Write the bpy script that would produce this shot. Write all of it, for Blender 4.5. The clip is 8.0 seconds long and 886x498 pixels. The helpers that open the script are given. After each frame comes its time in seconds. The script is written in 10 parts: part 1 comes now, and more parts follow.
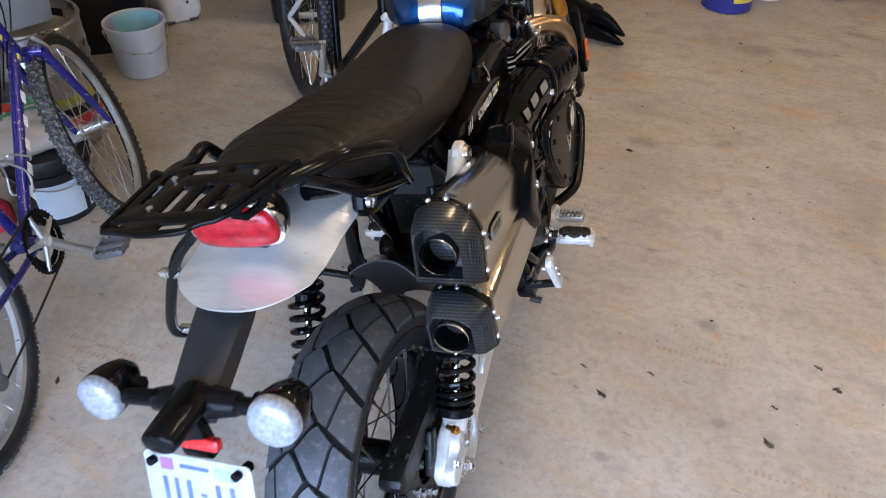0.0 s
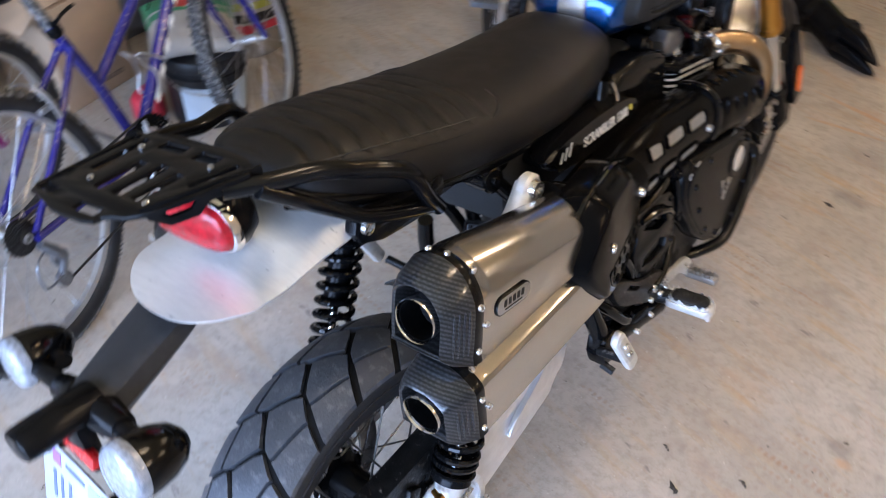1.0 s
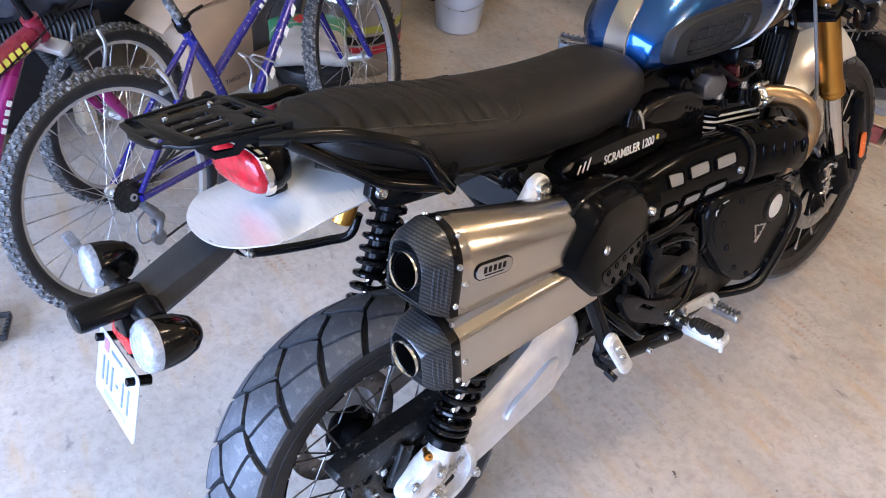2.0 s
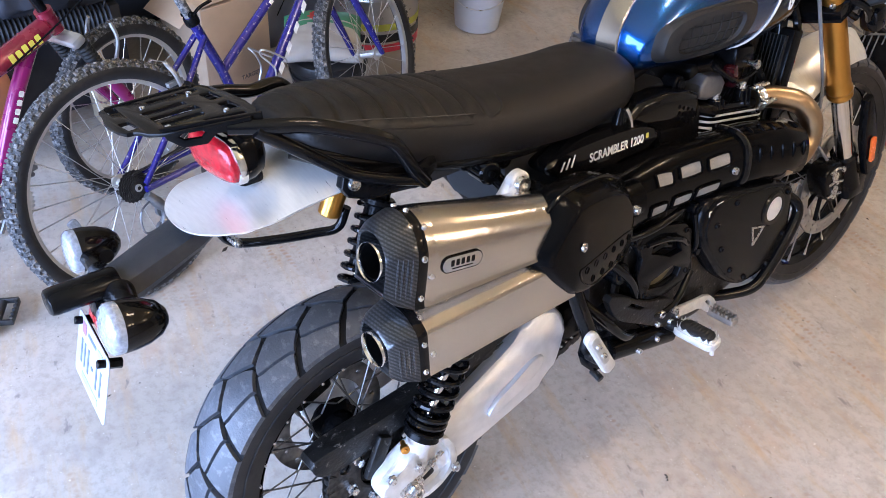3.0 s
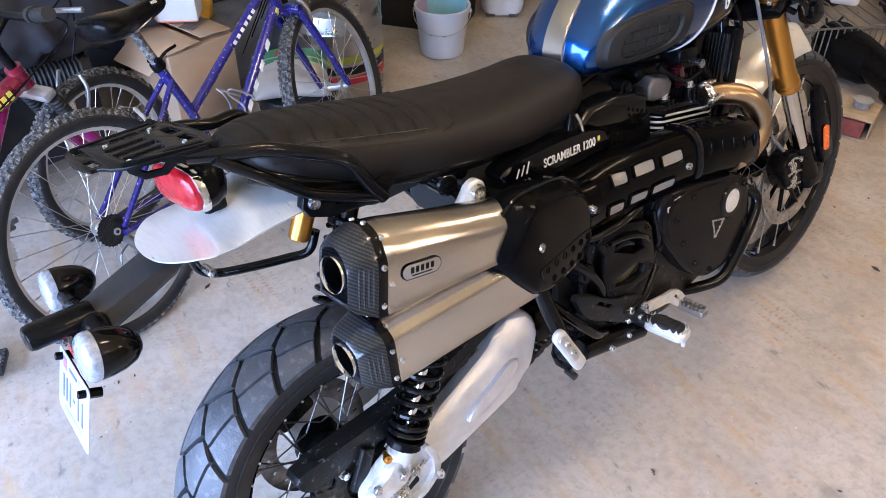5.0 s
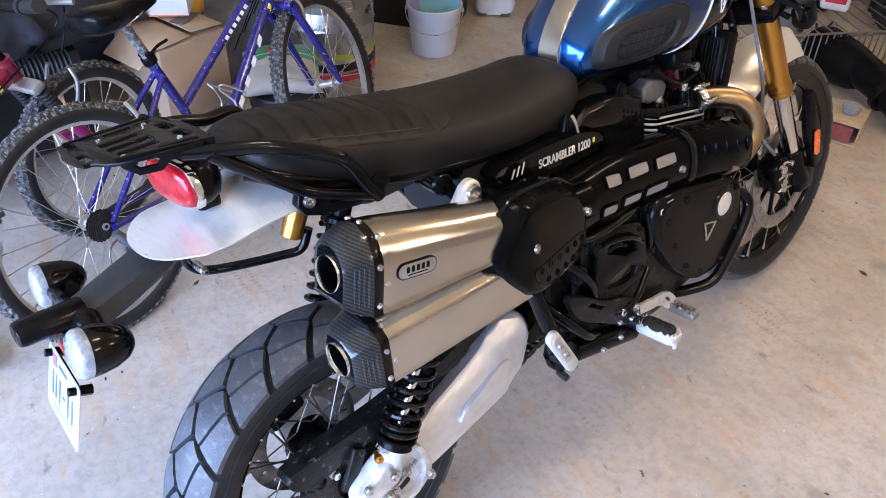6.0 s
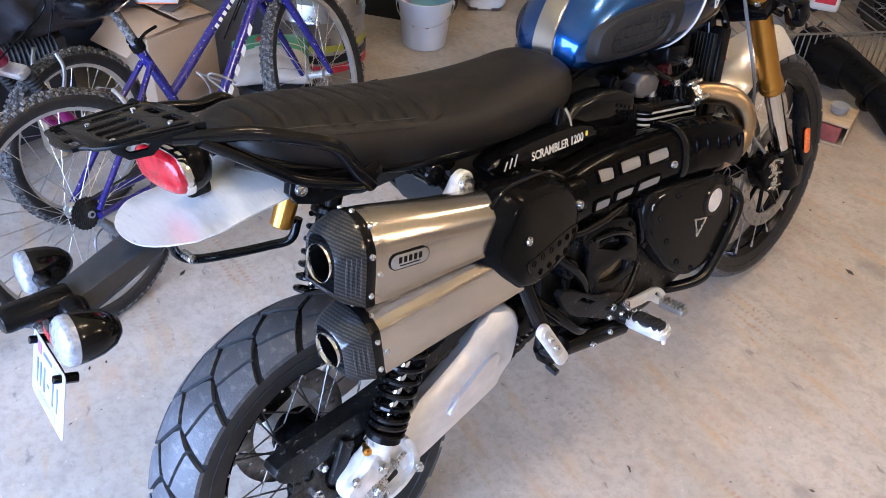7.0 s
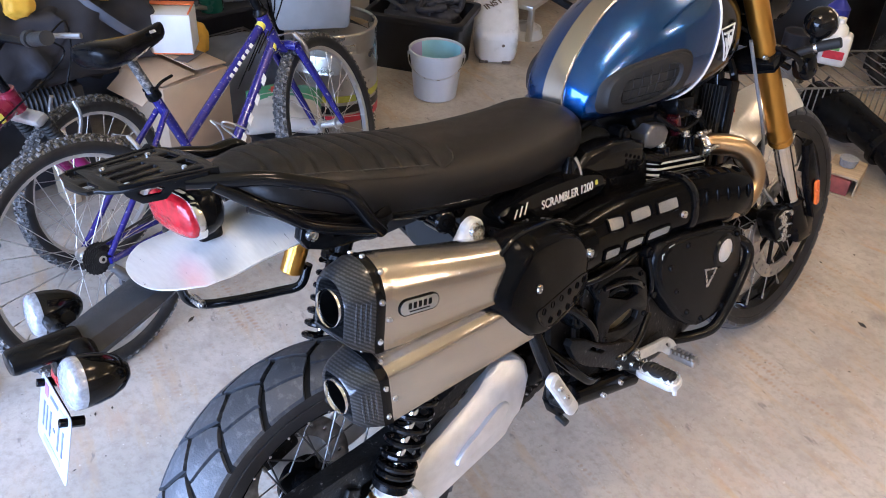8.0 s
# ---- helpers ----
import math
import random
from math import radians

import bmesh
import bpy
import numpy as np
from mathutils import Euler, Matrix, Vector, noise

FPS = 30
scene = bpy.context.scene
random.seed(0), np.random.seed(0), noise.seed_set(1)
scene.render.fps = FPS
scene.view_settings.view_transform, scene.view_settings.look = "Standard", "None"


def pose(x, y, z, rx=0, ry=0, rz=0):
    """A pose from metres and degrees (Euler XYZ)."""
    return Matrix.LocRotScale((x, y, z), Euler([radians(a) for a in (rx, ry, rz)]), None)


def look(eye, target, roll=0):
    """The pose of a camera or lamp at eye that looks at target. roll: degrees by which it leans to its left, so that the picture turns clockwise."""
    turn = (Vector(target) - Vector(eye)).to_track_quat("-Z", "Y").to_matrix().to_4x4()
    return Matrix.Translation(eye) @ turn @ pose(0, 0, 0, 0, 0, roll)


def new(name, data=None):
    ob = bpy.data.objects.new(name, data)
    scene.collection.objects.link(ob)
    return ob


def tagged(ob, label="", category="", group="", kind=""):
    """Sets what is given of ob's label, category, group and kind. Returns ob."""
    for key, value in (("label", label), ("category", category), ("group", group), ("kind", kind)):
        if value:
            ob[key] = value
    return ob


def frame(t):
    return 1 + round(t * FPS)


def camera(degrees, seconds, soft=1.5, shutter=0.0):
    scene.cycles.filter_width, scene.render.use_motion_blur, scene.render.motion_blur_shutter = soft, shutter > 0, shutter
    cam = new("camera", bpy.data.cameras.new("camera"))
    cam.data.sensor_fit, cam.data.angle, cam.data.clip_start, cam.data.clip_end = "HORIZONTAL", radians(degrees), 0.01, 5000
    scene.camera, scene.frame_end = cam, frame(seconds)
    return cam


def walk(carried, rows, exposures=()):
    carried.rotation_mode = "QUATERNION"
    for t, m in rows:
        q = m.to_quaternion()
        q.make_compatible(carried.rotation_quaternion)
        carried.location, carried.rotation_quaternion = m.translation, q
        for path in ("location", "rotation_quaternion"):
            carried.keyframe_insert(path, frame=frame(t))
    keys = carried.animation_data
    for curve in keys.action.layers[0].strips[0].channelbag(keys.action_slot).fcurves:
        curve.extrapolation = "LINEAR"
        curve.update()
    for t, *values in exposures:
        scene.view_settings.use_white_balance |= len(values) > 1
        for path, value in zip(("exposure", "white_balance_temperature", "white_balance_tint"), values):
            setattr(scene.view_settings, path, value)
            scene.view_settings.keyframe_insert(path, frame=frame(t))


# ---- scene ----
cam = camera(56.0, 8.0, soft=0.3, shutter=0.4)
PATH = [
    (0, (0.3403, -0.9420, 1.6510), (0.0066, 0.1818, 0.7152), 0.96),
    (0.5, (0.3355, -0.7296, 1.6260), (-0.0409, 0.3365, 0.6402), 2.49),
    (1, (0.4588, -0.5590, 1.6080), (-0.1726, 0.3381, 0.5851), 4.74),
    (1.2, (0.5205, -0.5334, 1.6142), (-0.1734, 0.2989, 0.5770), 7.63),
    (2.3, (0.7470, -0.6143, 1.6639), (-0.0995, 0.1740, 0.7088), 5.24),
    (2.5, (0.7576, -0.5880, 1.6685), (-0.0927, 0.1923, 0.7104), 5.82),
    (3, (0.7808, -0.5339, 1.6528), (-0.0824, 0.2158, 0.6818), 4.79),
    (3.5, (0.8014, -0.5250, 1.6563), (-0.0712, 0.2082, 0.6810), 4.06),
    (4, (0.8316, -0.5323, 1.6557), (-0.0426, 0.2030, 0.6835), 3.59),
    (4.5, (0.8442, -0.5357, 1.6587), (-0.0325, 0.2234, 0.7074), 3.31),
    (5, (0.8617, -0.5323, 1.6621), (-0.0226, 0.2454, 0.7331), 0.40),
    (6.5, (0.8395, -0.5442, 1.6548), (-0.0126, 0.2617, 0.7197), 2.88),
    (7, (0.8379, -0.5454, 1.6470), (-0.0075, 0.2673, 0.7116), 3.46),
    (7.5, (0.8393, -0.5452, 1.6460), (-0.0265, 0.2888, 0.7488), 3.42),
    (8, (0.8391, -0.5492, 1.6415), (-0.0597, 0.2856, 0.7781), 3.40),
]
walk(cam, [(t, look(eye, target, roll)) for t, eye, target, roll in PATH], exposures=[(0.0, -0.06, 5600, 22), (1.0, 0.15, 5430, 24), (2.3, 0.48, 5290, 27), (8.0, 0.46, 5320, 26.5)])

# ---- world and light ----
LEAN = -11.39
world = bpy.data.worlds.new("sky")
scene.world = world
world.use_nodes = True
wn = world.node_tree.nodes
sky = wn.new("ShaderNodeTexSky")
sky.sky_type = "NISHITA"
sky.sun_disc = False
sky.sun_elevation = radians(38)
sky.sun_rotation = radians(200)
wn["Background"].inputs["Strength"].default_value = 0.12
world.node_tree.links.new(sky.outputs["Color"], wn["Background"].inputs["Color"])

sun_data = bpy.data.lights.new("sun", "SUN")
sun_data.energy, sun_data.angle, sun_data.color = 3.0, radians(0.5), (1.0, 0.95, 0.88)
sun_ob = new("sun", sun_data)
sun_ob.matrix_world = look((-4, 14, 12), (0, 0, 0))

# daylight that comes in by the open garage door behind the camera
door_data = bpy.data.lights.new("door_daylight", "AREA")
door_data.shape, door_data.size, door_data.size_y = "RECTANGLE", 3.7, 2.1
door_data.energy, door_data.color = 314, (0.595, 0.79, 0.985)
door_ob = new("door_daylight", door_data)
door_ob.matrix_world = look((0.05, -3.0, 1.15), (0.05, 1, -1.9))

# ceiling tubes
TUBES = [(0.2, 0.5), (0.2, 2.6), (2.1, 0.5), (2.1, 2.6)]


# ---- materials ----
def nodes_of(m):
    m.use_nodes = True
    return m.node_tree.nodes, m.node_tree.links, m.node_tree.nodes["Principled BSDF"]


def mat(name, col, rough=0.5, metal=0.0, var=0.12, scale=18.0, bump=0.0, bscale=250.0, coat=0.0, rvar=0.12,
        dirt=None, damount=0.45, dscale=7.0, stretch=(1, 1, 1), alpha=None, trans=0.0, sheen=0.0, spec=0.5, dlo=0.5, dhi=0.72):
    """Principled surface with grain at two scales, an optional stain colour and fine relief."""
    m = bpy.data.materials.new(name)
    n, l, p = nodes_of(m)
    tc = n.new("ShaderNodeTexCoord")
    mp = n.new("ShaderNodeMapping")
    mp.inputs["Scale"].default_value = stretch
    l.new(tc.outputs["Object"], mp.inputs["Vector"])
    fine = n.new("ShaderNodeTexNoise")
    fine.inputs["Scale"].default_value = scale
    fine.inputs["Detail"].default_value = 6
    l.new(mp.outputs["Vector"], fine.inputs["Vector"])
    ramp = n.new("ShaderNodeValToRGB")
    ramp.color_ramp.elements[0].position, ramp.color_ramp.elements[1].position = 0.3, 0.7
    ramp.color_ramp.elements[0].color = (*[c * (1 - var) for c in col], 1)
    ramp.color_ramp.elements[1].color = (*[min(1, c * (1 + var)) for c in col], 1)
    l.new(fine.outputs["Fac"], ramp.inputs["Fac"])
    colour = ramp.outputs["Color"]
    if dirt:
        big = n.new("ShaderNodeTexNoise")
        big.inputs["Scale"].default_value = dscale
        big.inputs["Detail"].default_value = 9
        big.inputs["Roughness"].default_value = 0.65
        l.new(tc.outputs["Object"], big.inputs["Vector"])
        r2 = n.new("ShaderNodeMapRange")
        r2.inputs["From Min"].default_value, r2.inputs["From Max"].default_value = dlo, dhi
        r2.inputs["To Max"].default_value = damount
        l.new(big.outputs["Fac"], r2.inputs["Value"])
        mix = n.new("ShaderNodeMix")
        mix.data_type = "RGBA"
        l.new(r2.outputs["Result"], mix.inputs["Factor"])
        l.new(colour, mix.inputs[6])
        mix.inputs[7].default_value = (*dirt, 1)
        colour = mix.outputs[2]
    l.new(colour, p.inputs["Base Color"])
    rr = n.new("ShaderNodeMapRange")
    rr.inputs["To Min"].default_value, rr.inputs["To Max"].default_value = max(0.02, rough - rvar), min(1, rough + rvar)
    l.new(fine.outputs["Fac"], rr.inputs["Value"])
    l.new(rr.outputs["Result"], p.inputs["Roughness"])
    p.inputs["Metallic"].default_value = metal
    p.inputs["Coat Weight"].default_value = coat
    p.inputs["Coat Roughness"].default_value = 0.04
    p.inputs["Transmission Weight"].default_value = trans
    p.inputs["Sheen Weight"].default_value = sheen
    p.inputs["Specular IOR Level"].default_value = spec
    if bump:
        bn = n.new("ShaderNodeTexNoise")
        bn.inputs["Scale"].default_value = bscale
        bn.inputs["Detail"].default_value = 4
        l.new(mp.outputs["Vector"], bn.inputs["Vector"])
        b = n.new("ShaderNodeBump")
        b.inputs["Strength"].default_value = bump
        b.inputs["Distance"].default_value = 0.002
        l.new(bn.outputs["Fac"], b.inputs["Height"])
        l.new(b.outputs["Normal"], p.inputs["Normal"])
    return m


def carbon_weave(name):
    m = bpy.data.materials.new(name)
    n, l, p = nodes_of(m)
    tc = n.new("ShaderNodeTexCoord")
    mp = n.new("ShaderNodeMapping")
    mp.inputs["Rotation"].default_value = (radians(38), radians(0), radians(0))
    l.new(tc.outputs["Object"], mp.inputs["Vector"])
    bands = n.new("ShaderNodeTexWave")
    bands.wave_type, bands.bands_direction = "BANDS", "Z"
    bands.inputs["Scale"].default_value = 62
    bands.inputs["Distortion"].default_value = 0.6
    l.new(mp.outputs["Vector"], bands.inputs["Vector"])
    ch = n.new("ShaderNodeTexChecker")
    ch.inputs["Scale"].default_value = 260
    ch.inputs["Color1"].default_value = (0.55, 0.55, 0.55, 1)
    ch.inputs["Color2"].default_value = (1, 1, 1, 1)
    l.new(mp.outputs["Vector"], ch.inputs["Vector"])
    ramp = n.new("ShaderNodeValToRGB")
    ramp.color_ramp.elements[0].color = (0.003, 0.003, 0.003, 1)
    ramp.color_ramp.elements[1].color = (0.036, 0.037, 0.040, 1)
    l.new(bands.outputs["Fac"], ramp.inputs["Fac"])
    mix = n.new("ShaderNodeMix")
    mix.data_type, mix.blend_type = "RGBA", "MULTIPLY"
    mix.inputs["Factor"].default_value = 1.0
    l.new(ramp.outputs["Color"], mix.inputs[6])
    l.new(ch.outputs["Color"], mix.inputs[7])
    l.new(mix.outputs[2], p.inputs["Base Color"])
    p.inputs["Roughness"].default_value = 0.30
    p.inputs["Metallic"].default_value = 0.0
    p.inputs["Specular IOR Level"].default_value = 0.3
    p.inputs["Coat Weight"].default_value = 0.6
    p.inputs["Coat Roughness"].default_value = 0.05
    return m


def concrete(name):
    """Trowelled garage slab: pale tan cement, pores, rusty streaks, grey scuffs and dark oil spots."""
    m = bpy.data.materials.new(name)
    n, l, p = nodes_of(m)
    tc = n.new("ShaderNodeTexCoord")

    def noise_node(scale, detail=6, stretch=(1, 1, 1), turn=0.0, rough=0.6):
        mp = n.new("ShaderNodeMapping")
        mp.vector_type = "TEXTURE"
        mp.inputs["Scale"].default_value = [1 / q for q in stretch]
        mp.inputs["Rotation"].default_value = (0, 0, turn)
        l.new(tc.outputs["Object"], mp.inputs["Vector"])
        t = n.new("ShaderNodeTexNoise")
        t.inputs["Scale"].default_value, t.inputs["Detail"].default_value, t.inputs["Roughness"].default_value = scale, detail, rough
        l.new(mp.outputs["Vector"], t.inputs["Vector"])
        return t.outputs["Fac"]

    def stain(colour, fac, lo, hi, col, amount):
        r = n.new("ShaderNodeMapRange")
        r.inputs["From Min"].default_value, r.inputs["From Max"].default_value, r.inputs["To Max"].default_value = lo, hi, amount
        l.new(fac, r.inputs["Value"])
        mix = n.new("ShaderNodeMix")
        mix.data_type = "RGBA"
        l.new(r.outputs["Result"], mix.inputs["Factor"])
        l.new(colour, mix.inputs[6])
        mix.inputs[7].default_value = (*col, 1)
        return mix.outputs[2]

    ramp = n.new("ShaderNodeValToRGB")
    ramp.color_ramp.elements[0].position, ramp.color_ramp.elements[1].position = 0.28, 0.72
    ramp.color_ramp.elements[0].color = (0.37, 0.326, 0.272, 1)
    ramp.color_ramp.elements[1].color = (0.565, 0.524, 0.470, 1)
    base = noise_node(2.2, 10)
    l.new(base, ramp.inputs["Fac"])
    c = ramp.outputs["Color"]
    c = stain(c, noise_node(42, 9, (1, 1, 1), 0.0, 0.75), 0.47, 0.70, (0.25, 0.205, 0.165), 0.6)
    c = stain(c, noise_node(2.4, 9, (1.5, 3.2, 1), radians(-13)), 0.55, 0.72, (0.44, 0.28, 0.17), 0.5)
    c = stain(c, noise_node(4.0, 10, (0.8, 4.0, 1), radians(-13)), 0.53, 0.72, (0.47, 0.31, 0.14), 0.62)
    c = stain(c, noise_node(9, 8), 0.49, 0.66, (0.31, 0.265, 0.23), 0.55)
    c = stain(c, noise_node(1.3, 9), 0.52, 0.72, (0.29, 0.265, 0.25), 0.5)
    c = stain(c, noise_node(11, 6, (1, 2.2, 1), radians(-20)), 0.645, 0.70, (0.19, 0.165, 0.15), 0.7)
    # short rows of small rust dots left by tyres
    mp = n.new("ShaderNodeMapping")
    mp.inputs["Rotation"].default_value = (0, 0, radians(5))
    l.new(tc.outputs["Object"], mp.inputs["Vector"])
    warp = n.new("ShaderNodeTexNoise")
    warp.inputs["Scale"].default_value, warp.inputs["Detail"].default_value = 26, 2
    l.new(mp.outputs["Vector"], warp.inputs["Vector"])
    sep = n.new("ShaderNodeSeparateXYZ")
    l.new(mp.outputs["Vector"], sep.inputs["Vector"])

    def math_node(op, a, b):
        q = n.new("ShaderNodeMath")
        q.operation = op
        for k, v in enumerate((a, b)):
            if isinstance(v, (int, float)):
                q.inputs[k].default_value = v
            elif v is not None:
                l.new(v, q.inputs[k])
        return q.outputs[0]

    shift = math_node("MULTIPLY", warp.outputs["Fac"], 5.0)
    sx = math_node("SINE", math_node("ADD", math_node("MULTIPLY", sep.outputs["X"], 2 * math.pi / 0.0165), shift), None)
    sy = math_node("SINE", math_node("ADD", math_node("MULTIPLY", sep.outputs["Y"], 2 * math.pi / 0.037), shift), None)
    grid = math_node("MULTIPLY", math_node("ADD", math_node("MULTIPLY", sx, 0.5), 0.62), math_node("MAXIMUM", sy, 0.0))
    band = n.new("ShaderNodeMapRange")
    band.inputs["From Min"].default_value, band.inputs["From Max"].default_value = 0.53, 0.66
    l.new(noise_node(2.6, 5, (0.9, 1.6, 1), radians(5), 0.6), band.inputs["Value"])
    c = stain(c, math_node("MULTIPLY", grid, band.outputs["Result"]), 0.1, 1.0, (0.34, 0.205, 0.12), 0.7)

    def patch(colour, at, size, turn, col, amount):
        """One stain with a ragged edge lying at a place of its own."""
        mp_ = n.new("ShaderNodeMapping")
        mp_.vector_type = "TEXTURE"
        mp_.inputs["Location"].default_value = (*at, 0)
        mp_.inputs["Rotation"].default_value = (0, 0, radians(turn))
        mp_.inputs["Scale"].default_value = (*size, 1)
        l.new(tc.outputs["Object"], mp_.inputs["Vector"])
        ball_ = n.new("ShaderNodeTexGradient")
        ball_.gradient_type = "SPHERICAL"
        l.new(mp_.outputs["Vector"], ball_.inputs["Vector"])
        edge = math_node("MULTIPLY", noise_node(30, 6), math_node("MULTIPLY", ball_.outputs["Fac"], 2.0))
        return stain(colour, edge, 0.22, 0.75, col, amount)

    rust, soot_ = (0.50, 0.27, 0.10), (0.20, 0.18, 0.165)
    for at, size, turn in (((0.85, 2.325), (0.17, 0.055), -10), ((0.14, 2.44), (0.26, 0.022), -8), ((0.58, 2.64), (0.14, 0.020), 3), ((0.96, 2.62), (0.20, 0.014), -5), ((0.14, 2.29), (0.22, 0.018), 10), ((0.60, 0.90), (0.035, 0.025), 0)):
        c = patch(c, at, size, turn, rust, 0.5)
    for at, size, turn in (((0.586, 1.985), (0.085, 0.05), 22), ((0.68, 2.88), (0.16, 0.10), 0), ((1.158, 3.209), (0.12, 0.05), -12), ((0.90, 2.93), (0.12, 0.07), 0), ((0.29, 1.90), (0.10, 0.07), 0), ((0.578, 0.939), (0.055, 0.04), 0), ((0.625, 0.583), (0.04, 0.03), 0), ((0.353, 0.387), (0.04, 0.025), 0)):
        c = patch(c, at, size, turn, soot_, 0.55)
    c = stain(c, noise_node(46, 3), 0.71, 0.745, (0.06, 0.05, 0.045), 0.85)
    c = stain(c, noise_node(95, 3), 0.69, 0.72, (0.72, 0.69, 0.64), 0.7)
    l.new(c, p.inputs["Base Color"])
    rr = n.new("ShaderNodeMapRange")
    rr.inputs["To Min"].default_value, rr.inputs["To Max"].default_value = 0.42, 0.72
    l.new(base, rr.inputs["Value"])
    l.new(rr.outputs["Result"], p.inputs["Roughness"])
    bm_ = n.new("ShaderNodeBump")
    bm_.inputs["Strength"].default_value, bm_.inputs["Distance"].default_value = 0.25, 0.002
    l.new(noise_node(70, 8), bm_.inputs["Height"])
    l.new(bm_.outputs["Normal"], p.inputs["Normal"])
    return m


def glow(name, col, strength):
    m = bpy.data.materials.new(name)
    n, l, p = nodes_of(m)
    p.inputs["Emission Color"].default_value = (*col, 1)
    p.inputs["Emission Strength"].default_value = strength
    return m


